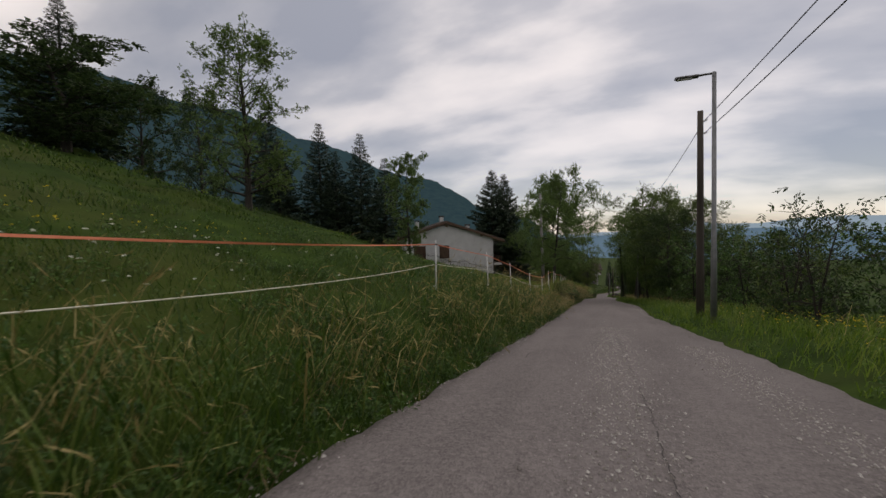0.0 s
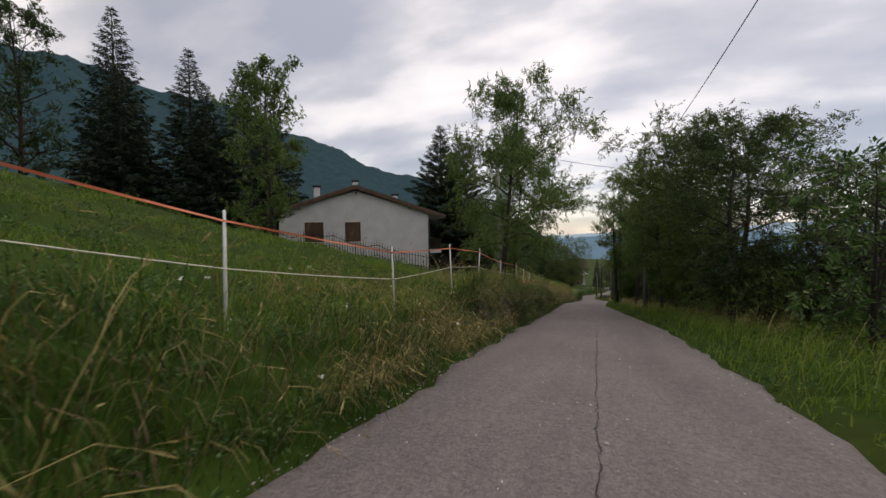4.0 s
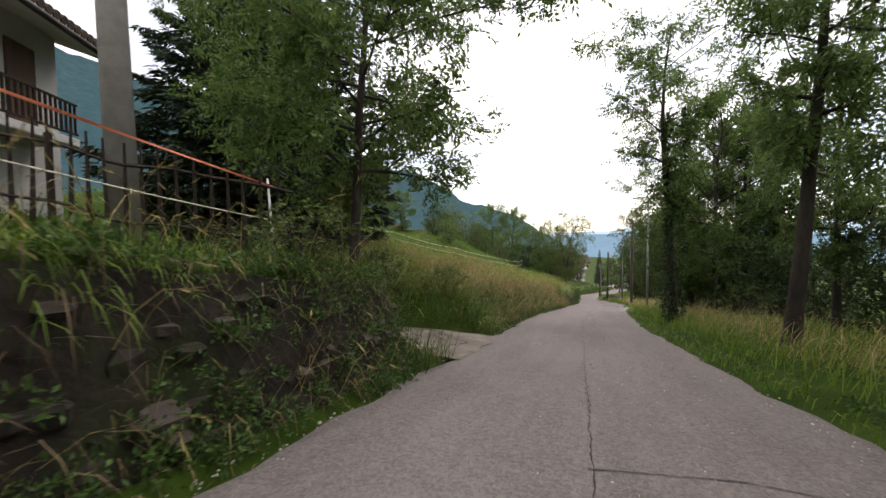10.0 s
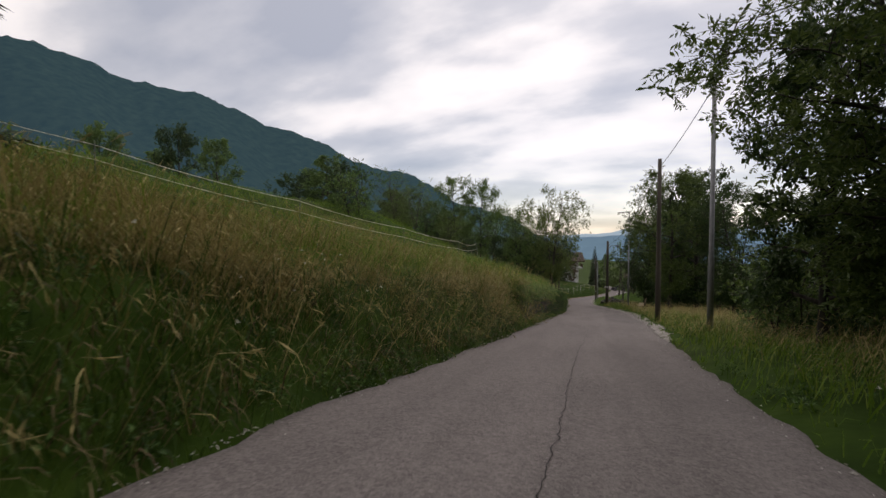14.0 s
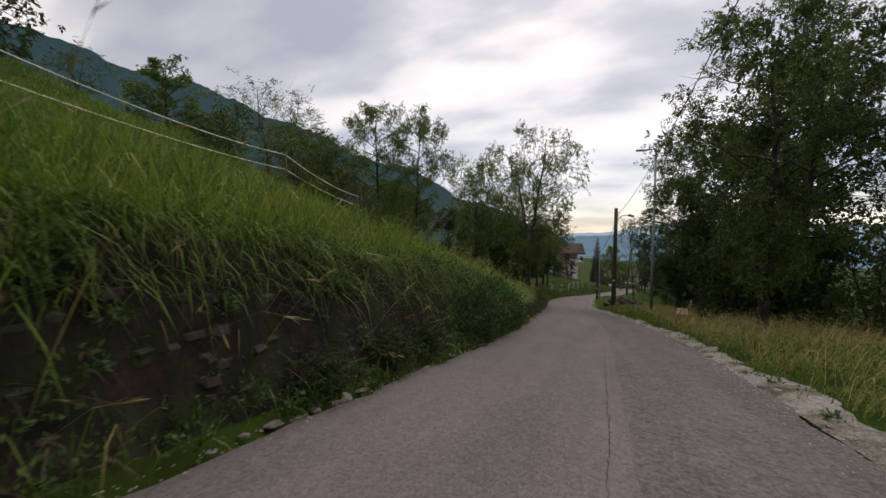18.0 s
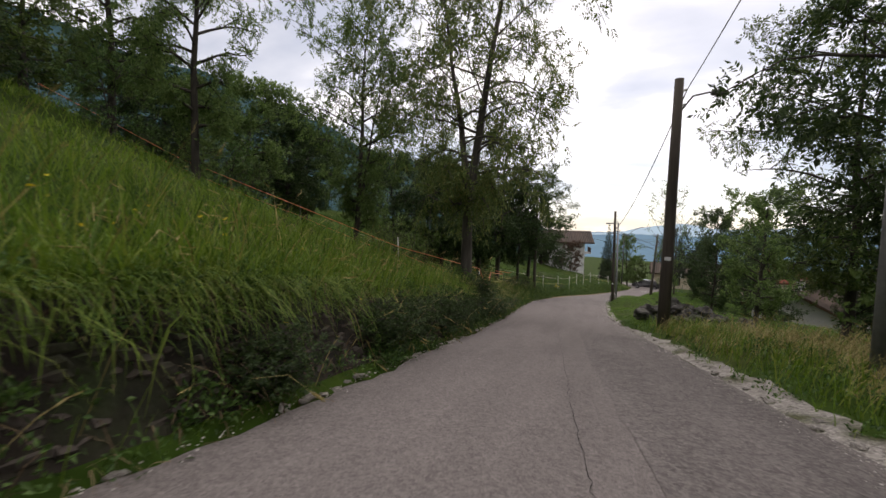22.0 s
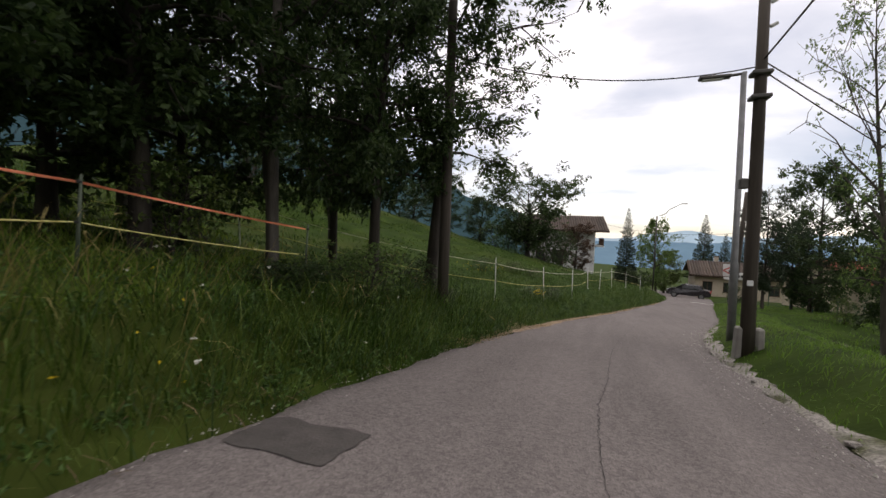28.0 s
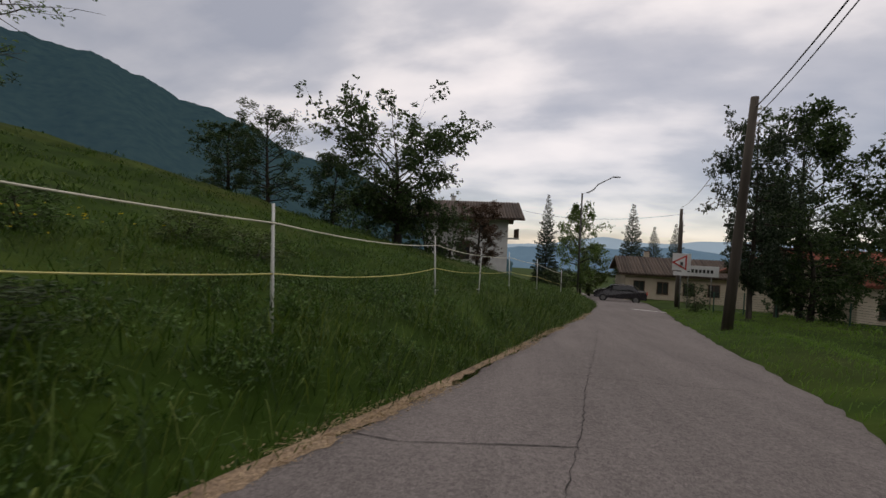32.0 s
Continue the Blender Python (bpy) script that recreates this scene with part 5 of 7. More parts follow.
def street_lamp(x, y, top, reach=0.9, toward=180, lean=(0, 0), style="flat"):
    z = stand(x, y, 0.1)
    h = top - z
    p = thing("street_lamp", pose(x, y, z, lean[0], lean[1], 0), "grey steel street lamp with a flat head over the lane" if style == "flat" else "street lamp with a curved arm over the lane", "street lamp", "street lamps")
    c, s = math.cos(radians(toward)), math.sin(radians(toward))
    if style == "flat":
        tube("pole", [(0, 0, 0), (0, 0, h * 0.3), (0, 0, h * 0.31), (0, 0, h)], [0.085, 0.08, 0.065, 0.055], M_GALV, p, 10)
        tube("arm", [(0, 0, h - 0.03), (c * reach * 0.5, s * reach * 0.5, h - 0.05)], [0.03, 0.03], M_DARKSTEEL, p, 6)
        hd = part("lamp_head", boxed(0.62, 0.2, 0.07, pose(c * reach * 0.72, s * reach * 0.72, h - 0.06, 0, 0, toward), 0.02), M_DARKSTEEL, p)
        part("lens", boxed(0.4, 0.14, 0.02, pose(c * reach * 0.78, s * reach * 0.78, h - 0.105, 0, 0, toward)), M_SIGN, hd)
    else:
        pts = [(0, 0, 0), (0, 0, h * 0.86)] + [(c * reach * math.sin(a) * (0.55 if a < 1.5 else 1), s * reach * math.sin(a) * (0.55 if a < 1.5 else 1), h * 0.86 + h * 0.12 * (1 - math.cos(a))) for a in (0.4, 0.8, 1.2)] + [(c * reach, s * reach, h)]
        tube("pole", pts, [0.08, 0.06, 0.05, 0.045, 0.04, 0.035], M_DARKSTEEL, p, 8)
        part("lamp_head", boxed(0.6, 0.18, 0.09, pose(c * (reach + 0.25), s * (reach + 0.25), h, 0, 0, toward), 0.03), M_DARKSTEEL, p)
    return p


pole(3.0, 16.4, 4.75, 0.11)
street_lamp(2.94, 14.2, 5.3, 0.95, 180)
pole(-6.2, 46.4, 4.9, 0.16, M_CONCRETE_POLE, "thick grey concrete utility pole behind the fence", lean=(0, -1.2))
street_lamp(2.9, 43.9, 2.6, 0.95, 180)
street_lamp(3.05, 73.3, -3.2, 0.95, 180)
pole(2.65, 80.1, -4.5, 0.10)
street_lamp(3.35, 102.6, -6.0, 0.95, 180)
P22 = pole(1.75, 109.3, -8.9, 0.15, lean=(0, 0.3))
tube("lamp_bracket", [(0.1, 0, 6.4), (0.35, -0.1, 6.75), (0.75, -0.2, 6.8)], [0.025, 0.025, 0.025], M_DARKSTEEL, P22, 6)
part("lamp_head", boxed(0.4, 0.2, 0.14, pose(0.95, -0.25, 6.75, 0, 10, 0), 0.03), M_DARKSTEEL, P22)
part("plate", boxed(0.16, 0.02, 0.1, pose(-0.02, -0.17, 2.2)), M_SIGN, P22, "small white plate")
P28 = pole(0.97, 127.7, -12.0, 0.1, lean=(0, -1.0), label="grey wooden utility pole clamped between two concrete stubs")
part("box", boxed(0.14, 0.12, 0.18, pose(-0.17, 0, 3.1), 0.02), M_DARKSTEEL, P28, "small dark metal junction box")
part("plate", boxed(0.09, 0.015, 0.09, pose(-0.03, -0.12, 1.4)), M_SIGN, P28)
for dz in (4.55, 4.95):
    part("clamp", boxed(0.3, 0.26, 0.07, pose(0, 0, dz), 0.015), M_DARKSTEEL, P28)
for k, dx in enumerate((-0.13, 0.17)):
    tagged(part("pole_stub", boxed(0.14, 0.17, 0.8, pose(0, 0, 0.08, 0, 2 - 4 * k), 0.03), M_CONCRETE_POLE, at=pose(0.97 + dx, 127.72, stand(0.95, 127.7), 0, 0, 10)), "grey concrete stub at the foot of the pole", "post")
street_lamp(1.27, 129.9, -12.75, 0.75, 180, lean=(0, -1.0))
pole(5.5, 147.2, -13.7, 0.13, lean=(0, 3.0))
pole(-4.45, 127.0, -10.6, 0.10, label="dark slim wooden pole on the grass bank")
street_lamp(3.55, 168, -13.0, 2.2, 0, style="bent")
pole(9.3, 163.5, -16.4, 0.12)
pole(10.2, 166.5, -15.4, 0.12)


def cable(a, b, sag, r=0.012, label="black overhead cable strung between the poles"):
    t = np.linspace(0, 1, 18)
    P = np.array(a)[None, :] * (1 - t)[:, None] + np.array(b)[None, :] * t[:, None]
    P[:, 2] -= sag * 4 * t * (1 - t)
    o = P[0].copy()
    ob = tube("cable", P - o, [r] * len(t), M_CABLE, None, 5, at=pose(*o))
    tagged(ob, label, "cable", "overhead cables")


A0, A1, A2, A3, A4 = (3.1, 16.4, 4.4), (2.7, 80.1, -4.8), (2.0, 109.3, -9.2), (0.9, 127.7, -13.3), (5.9, 147.2, -14.0)
cable((5.0, -28, 9.6), A0, 0.9)
cable((5.1, -28, 9.2), (3.1, 16.4, 4.0), 1.0)
cable(A0, (2.9, 43.9, 2.4), 0.5)
cable((2.9, 43.9, 2.3), (3.05, 73.3, -3.5), 0.6)
cable((3.05, 73.3, -3.5), A1, 0.1)
cable((-6.1, 46.5, 4.4), (2.9, 43.9, 2.0), 0.15)
cable(A1, A2, 0.7)
cable(A2, A3, 0.5, 0.016)
cable(A3, A4, 0.5, 0.016)
cable((0.9, 127.7, -13.05), (5.9, 147.2, -14.3), 0.6)
cable((0.8, 127.7, -13.4), (-4.45, 127.0, -12.9), 0.35)
cable(A3, (17.2, 139.2, -17.6), 0.5)
cable((0.95, 127.7, -13.5), (17.0, 139.0, -18.2), 0.6)
cable(A4, (10.2, 166.5, -15.3), 0.5)
cable((-3, 178, -14.6), (10.2, 166.5, -15.8), 0.8)

# ---- electric fences ----
def fence_line(posts, tapes, post_mat, label, back=None, height=1.12, spread=0.0):
    pts = []
    for x, y in posts:
        z = stand(x, y)
        p = thing("fence_post", pose(x, y, z, random.uniform(-3, 3), random.uniform(-3, 3), random.uniform(0, 360)), label, "fence post", "electric fence posts")
        tube("stake", [(0, 0, -0.12), (0, 0, height * 0.5), (0, 0, height)], [0.018, 0.017, 0.013], post_mat, p, 6)
        for _, hh, *_r in tapes:
            part("clip", boxed(0.03, 0.045, 0.03, pose(0, 0.012, hh), 0.006), M_INK, p)
        part("step", boxed(0.09, 0.02, 0.02, pose(0.045, 0, 0.1), 0.004), post_mat, p)
        pts.append((x, y, z))
    for mat, hh, wide, sag, lab in tapes:
        V, F, o = [], [], 0
        path = []
        for a, b in zip(pts[:-1], pts[1:]):
            t = np.linspace(0, 1, 12)[:-1] if b is not pts[-1] else np.linspace(0, 1, 12)
            P = np.array(a)[None] * (1 - t)[:, None] + np.array(b)[None] * t[:, None]
            P[:, 2] += hh - sag * min((math.dist(a, b) / 4) ** 2, 11) * 4 * t * (1 - t)
            path.append(P)
        P = np.concatenate(path)
        o = P[0].copy()
        n = len(P)
        if mat is M_ORANGE and wide > 0.02:
            th = np.array([0.0, 0.002])
            up = np.array([0, 0, wide / 2])
            tw = 0.25 * np.sin(np.arange(n) * 0.9)[:, None]
            side = np.concatenate([np.full((n, 1), 1.0), np.zeros((n, 2))], 1)
            offs = [up + side * tw * wide, -up - side * tw * wide]
            q = np.stack([P - o + offs[0], P - o + offs[1], P - o + offs[1] + side * 0.003, P - o + offs[0] + side * 0.003], 1).reshape(-1, 3)
            i = np.arange(n - 1)[:, None] * 4
            j = np.arange(4)[None]
            k = (j + 1) % 4
            Fq = np.stack([i + j, i + k, i + 4 + k, i + 4 + j], -1).reshape(-1, 4)
            me = np_mesh("fence_tape", q, Fq)
        else:
            V, Fq = tube_np(P - o, [wide / 2] * n, 5)
            me = np_mesh("fence_tape", V, Fq, True)
        tagged(part("fence_tape", me, mat, at=pose(*o)), lab, "fence tape")


ORANGE = (M_ORANGE, 1.02, 0.021, 0.012, "faded orange electric fence tape strung between posts")
WHITE = (M_ROPE, 0.58, 0.013, 0.022, "white electric fence rope strung between posts")
fence_line([(-2.9, -8.0), (-3.3, 0.0), (-3.5, 8.7), (-3.4, 12.8), (-3.3, 15.8), (-3.2, 19.5), (-3.12, 22.85), (-3.15, 26), (-3.2, 28.6), (-3.6, 34.0), (-3.55, 37.2), (-3.64, 40.3), (-3.84, 43.9), (-4.3, 47.0)],
           [ORANGE, WHITE], M_PLASTIC, "white plastic electric fence post on the bank")
fence_line([(-16.5, 55), (-14, 61), (-12, 66.5), (-9.4, 71), (-7.6, 75.5), (-6.6, 80), (-7.2, 86), (-8.6, 92)],
           [(M_ROPE, 0.95, 0.019, 0.06, "yellowish electric fence rope strung between posts"), (M_ROPE, 0.58, 0.018, 0.04, "yellowish electric fence rope strung between posts")], M_GREENSTAKE, "thin dark green fence stake on the hillside", height=1.05)
SLACK = [(M_ORANGE, 0.88, 0.024, 0.03, "faded orange electric fence tape strung between posts"), (M_YROPE, 0.5, 0.016, 0.06, "yellowish electric fence rope strung between posts")]
fence_line([(-18.0, 104.5), (-13.5, 106.0), (-9.5, 107.2), (-6.4, 108.4)], [(M_ORANGE, 0.3, 0.012, 0.03, SLACK[0][4])], M_GREENSTAKE, "thin dark green fence stake in tall grass", height=0.66)
fence_line([(-4.35, 111.2), (-6.4, 108.4)], [(M_ORANGE, 0.42, 0.012, 0.03, SLACK[0][4])], M_PLASTIC, "white plastic electric fence post leaning in tall grass", height=0.95)
fence_line([(-4.75, 114.7), (-4.82, 117.9), (-6.1, 121.5), (-5.55, 124.1)], SLACK, M_GREENSTAKE, "thin dark green fence stake in tall grass", height=0.95)
# the tape dips to a tuft between two posts
for mat, wide, lab, pts in ((M_ORANGE, 0.022, SLACK[0][4], [(-18.0, 104.5, 0.7), (-13.5, 106.0, 0.62), (-9.5, 107.2, 0.6), (-6.4, 108.4, 0.62), (-4.35, 111.2, 0.95), (-4.22, 111.8, 0.36), (-4.4, 112.9, 0.52), (-4.75, 114.7, 0.88)]), (M_YROPE, 0.012, SLACK[1][4], [(-4.35, 111.2, 0.5), (-4.2, 111.9, 0.12), (-4.4, 113.0, 0.2), (-4.75, 114.7, 0.5)])):
    P = np.array([(x, y, stand(x, y) + h) for x, y, h in pts])
    V, F = tube_np(P - P[0], [wide / 2] * len(P), 5)
    tagged(part("fence_tape", np_mesh("fence_tape", V, F, True), mat, at=pose(*P[0])), lab, "fence tape")
fence_line([(-16, 121), (-9.2, 126.4), (-4.2, 130.5), (-3.3, 133.9), (-2.55, 136.95), (-2.1, 141.9), (-1.55, 145), (-0.85, 147.7), (0.1, 150.2), (1.2, 153)],
           [(M_ROPE, 1.02, 0.016, 0.05, "white electric fence rope strung between posts"), (M_YROPE, 0.55, 0.014, 0.06, "yellowish electric fence rope strung between posts")], M_PLASTIC, "white plastic electric fence post on the mown bank", height=1.2)


# ---- stones ----
def stone_mesh(seed, sx, sy, sz, rough=0.12, bevel=0.22):
    rng = random.Random(seed)
    bm = bmesh.new()
    bmesh.ops.create_cube(bm, size=1)
    bmesh.ops.bevel(bm, geom=list(bm.edges), offset=bevel, segments=1, affect="EDGES")
    for v in bm.verts:
        v.co = Vector((v.co.x * sx, v.co.y * sy, v.co.z * sz)) * (1 + rng.uniform(-rough, rough))
    me = bpy.data.meshes.new("stone")
    bm.to_mesh(me)
    bm.free()
    return me


STONES = [stone_mesh(k, 0.18, 0.19 + 0.03 * (k % 4), 0.12 + 0.03 * (k % 3), 0.28, 0.24) for k in range(8)]
for me in STONES:
    me.materials.append(M_STONE)
RISE_U = np.linspace(0, 1, 40)
RISE_H = smooth(RISE_U)


def stone_wall(y0, y1, label, rows, step, seed, s0, s1, size, bare):
    """Rough backing with small flat stones set in it; those between s0 and s1 stand as parts, the others are joined."""
    rng = random.Random(seed)
    ys = np.arange(y0, y1, 0.16)
    V = []
    hs = np.linspace(0.0, 0.97, 9)
    for y in ys:
        b = float(np.interp(y, BANK_Y, BANK_H))
        for h in hs:
            dd = 0.22 + 0.5 * float(np.interp(h, RISE_H, RISE_U)) - 0.06 - 0.035 * noise.noise(Vector((y * 2.2, h * 3, seed))) - 0.02 * noise.noise(Vector((y * 6, h * 8, seed)))
            V.append((float(edge_l(y)) - dd, y, float(road_z(y)) + h * b))
    n, m = len(ys), len(hs)
    i = np.arange(n - 1)[:, None] * m + np.arange(m - 1)[None, :]
    F = np.stack([i, i + m, i + m + 1, i + 1], -1).reshape(-1, 4)
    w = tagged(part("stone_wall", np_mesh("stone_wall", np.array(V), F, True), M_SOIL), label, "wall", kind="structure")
    tv = [np.array([v.co for v in me.vertices]) for me in STONES]
    tf = [[list(p.vertices) for p in me.polygons] for me in STONES]
    Vs, Q, T, H6, o = [], [], [], {}, 0
    y = y0
    while y < y1 - 0.2:
        b = float(np.interp(y, BANK_Y, BANK_H))
        for r in range(rows):
            h = (r + 0.5) / rows * 0.86
            yy = y + (r % 2) * step * 0.5 + rng.uniform(-0.08, 0.08)
            if rng.random() < (0.12 if bare < yy else 0.62) - 0.4 * noise.noise(Vector((yy * 0.35, h * 2.0, seed))):
                continue
            dd = 0.22 + 0.5 * float(np.interp(h, RISE_H, RISE_U)) - 0.03 * size + rng.uniform(-0.02, 0.03)
            s = rng.uniform(0.6, 1.3) * size
            q = rng.randrange(8)
            m4 = pose(float(edge_l(yy)) - dd, yy, float(road_z(yy)) + h * b + rng.uniform(-0.03, 0.03), rng.uniform(-9, 9), rng.uniform(-12, 22), rng.uniform(-16, 16)) @ Matrix.Diagonal((s, s * rng.uniform(0.8, 1.35), s * rng.uniform(0.8, 1.3), 1))
            if s0 < yy < s1:
                part("stone", STONES[q], None, w, at=m4)
            else:
                M3 = np.array(m4)
                Vs.append(tv[q] @ M3[:3, :3].T + M3[:3, 3])
                for f in tf[q]:
                    H6.setdefault(len(f), []).append([k + o for k in f])
                o += len(tv[q])
        y += step
    c = part("stones", np_mesh("stones", np.concatenate(Vs), [np.array(H6[k]) for k in sorted(H6)]), M_STONE, w)
    c["kind"] = "stuff"


def boulders():
    for k, (x, y, s) in enumerate([(1.75, 112.0, 0.75), (2.5, 112.6, 1.0), (3.3, 112.3, 0.85), (2.7, 111.3, 0.6), (4.0, 113.0, 0.6), (4.8, 112.8, 0.5)]):
        bm = bmesh.new()
        bmesh.ops.create_icosphere(bm, subdivisions=4, radius=0.55)
        for v in bm.verts:
            n = noise.noise(v.co * 2.6 + Vector((k * 7, 0, 0))) * 0.8 + noise.noise(v.co * 7 + Vector((k * 3, 5, 0))) * 0.3 + abs(noise.noise(v.co * 11)) * 0.16 + noise.noise(v.co * 24) * 0.05
            v.co *= 1 + n
            v.co.z *= 0.75
        tagged(part("boulder", bm, M_ROCK, at=pose(x, y, stand(x, y) + 0.2 * s, 0, 0, k * 70) @ Matrix.Scale(s, 4)), "large dark mossy boulder on the grass by the pole", "boulder", "boulders by the pole")


boulders()


# ---- roadside bench ----
def bench(x, y, turn):
    b = thing("bench", pose(x, y, stand(x, y), 0, 0, turn), "weathered wooden bench facing the lane", "bench")
    for k in range(3):
        part("seat_plank", boxed(1.55, 0.13, 0.045, pose(0, -0.15 + k * 0.15, 0.45), 0.008), M_BENCH, b)
    for k in range(2):
        part("back_plank", boxed(1.55, 0.035, 0.13, pose(0, 0.28 + 0.04 * k, 0.66 + k * 0.18, -10), 0.008), M_BENCH, b)
    for s in (-1, 1):
        part("leg", boxed(0.08, 0.42, 0.43, pose(s * 0.55, 0, 0.21), 0.01), M_CONCRETE_POLE, b)
        part("back_support", boxed(0.06, 0.05, 0.6, pose(s * 0.55, 0.27, 0.65, -10), 0.006), M_BROWNWOOD, b)


bench(3.9, 97.4, -100)


# ---- low garden wall on the lawn ----
def low_wall():
    w = thing("low_wall", pose(5, 133.5, stand(5, 133.5)), "low dark dry-stone edging across the lawn", "wall")
    inv = w.matrix_basis.inverted()
    rng = random.Random(8)
    for k in range(26):
        t = k / 25
        x, y = 4.5 + t * 7.0, 133.4 + t * 2.2
        part("stone", STONES[k % 8], None, w, at=inv @ pose(x, y, stand(x, y) + 0.12, rng.uniform(-10, 10), rng.uniform(-10, 10), 60 + rng.uniform(-20, 20)) @ Matrix.Scale(rng.uniform(0.8, 1.1), 4))


low_wall()


# ---- grass and weeds ----
def scatter(rng, y0, y1, d0, d1, density, side, keep=None, patchy=False, even=False):
    """Random places in a strip beside the lane, by distance from its edge."""
    n = int((y1 - y0) * (d1 - d0) * density)
    y, d = rng.uniform(y0, y1, n), rng.uniform(d0, d1, n)
    x = edge_l(y) - d if side < 0 else edge_r(y) + d
    # clumps: thin out by a slow wave
    c = lumps(x * 1.7 + 3, y * 1.7) * 0.35 + 0.62
    if patchy:
        c = (lumps(x * 1.9, y * 1.5 + 7) + 0.6 * lumps(x * 0.5, y * 0.4 + 2) + 0.3) * 1.1
    ok = rng.uniform(0, 1, n) < np.clip(c, 0.9 if even else 0.06 if patchy else 0.15, 1)
    # the driveway stays clear
    if side < 0:
        ok &= ~((y > 48.45 + 0.2 * np.sin(x * 7)) & (y < 51.7) & (d < 7.5))
    if keep is not None:
        ok &= keep(y, d)
    return x[ok], y[ok], d[ok]


def blades(rng, x, y, h, w, lean, wind=(0.25, -0.1), lift=0.0):
    """Curved tapering blades: five corners each."""
    n = len(x)
    h = h * rng.uniform(0.55, 1.35, n)
    w = w * rng.uniform(0.7, 1.3, n)
    a = rng.uniform(0, 2 * np.pi, n)
    ln = lean * rng.uniform(0.4, 1.7, n) * h
    dx, dy = np.cos(a) * ln + wind[0] * h, np.sin(a) * ln + wind[1] * h
    b = rng.uniform(0, 2 * np.pi, n)
    sx, sy = np.cos(b) * w / 2, np.sin(b) * w / 2
    z = land(x, y) - 0.02 + lift
    V = np.empty((n, 5, 3))
    V[:, 0] = np.stack([x - sx, y - sy, z], -1)
    V[:, 1] = np.stack([x + sx, y + sy, z], -1)
    V[:, 2] = np.stack([x + dx * 0.35 - sx * 0.8, y + dy * 0.35 - sy * 0.8, z + h * 0.62], -1)
    V[:, 3] = np.stack([x + dx * 0.35 + sx * 0.8, y + dy * 0.35 + sy * 0.8, z + h * 0.62], -1)
    V[:, 4] = np.stack([x + dx, y + dy, z + h * (1.05 - 0.45 * np.clip(np.hypot(dx, dy) / h, 0, 1.6))], -1)
    i = np.arange(n)[:, None] * 5
    return V.reshape(-1, 3), i + np.array([[0, 1, 3, 2]]), i + np.array([[2, 3, 4]])


def hanging(rng, x, y, ln, w, spread=0.35, rise=0.9, reach=0.8):
    """Arching stems: seven corners each, out and then down."""
    n = len(x)
    ln = ln * rng.uniform(0.4, 1.4, n)
    a = rng.normal(0, spread, n)
    fall = rng.uniform(0.3, 1.5, n)
    w = w * rng.uniform(0.6, 1.4, n)
    sx, sy = -np.sin(a) * w / 2, np.cos(a) * w / 2
    z = land(x, y)
    V = np.empty((n, 7, 3))
    for k, t in enumerate((0.0, 0.38, 0.72, 1.0)):
        ox, oy = np.cos(a) * ln * t * reach, np.sin(a) * ln * t * reach
        oz = ln * (rise * t - fall * t * t)
        if k < 3:
            V[:, 2 * k] = np.stack([x + ox - sx, y + oy - sy, z + oz], -1)
            V[:, 2 * k + 1] = np.stack([x + ox + sx, y + oy + sy, z + oz], -1)
        else:
            V[:, 6] = np.stack([x + ox, y + oy, z + oz], -1)
    i = np.arange(n)[:, None] * 7
    return V.reshape(-1, 3), np.concatenate([i + np.array([[0, 1, 3, 2]]), i + np.array([[2, 3, 5, 4]])]), i + np.array([[4, 5, 6]])


def leafy(rng, x, y, rad, n, out=0.0):
    """Low rounded clumps of small leaves at the given places."""
    m = len(x)
    r = rad * rng.uniform(0.5, 1.5, m)
    D = rng.normal(0, 1, (m, n, 3))
    D[..., 2] = np.abs(D[..., 2]) * 0.9 - 0.25
    D /= np.linalg.norm(D, axis=2)[..., None]
    c = np.stack([x + out, y, land(x, y) + r * 0.15], -1)
    P = c[:, None] + D * (r[:, None] * rng.uniform(0.25, 1.0, (m, n)) ** 0.6)[..., None]
    return P.reshape(-1, 3), (D + rng.normal(0, 0.6, D.shape)).reshape(-1, 3)


def stuff(name, label, mat, pieces, category):
    Vs, Qs, Ts, o = [], [], [], 0
    for V, Q, T in pieces:
        Vs.append(V)
        Qs.append(Q + o)
        Ts.append(T + o)
        o += len(V)
    ob = part(name, np_mesh(name, np.concatenate(Vs), [np.concatenate(Qs), np.concatenate(Ts)]), mat)
    return tagged(ob, label, category, kind="stuff")


def walled(y):
    return (y > 25.5) & (y < 47.7) | (y > 74) & (y < 109)


def mown(y):
    return y > 127.8


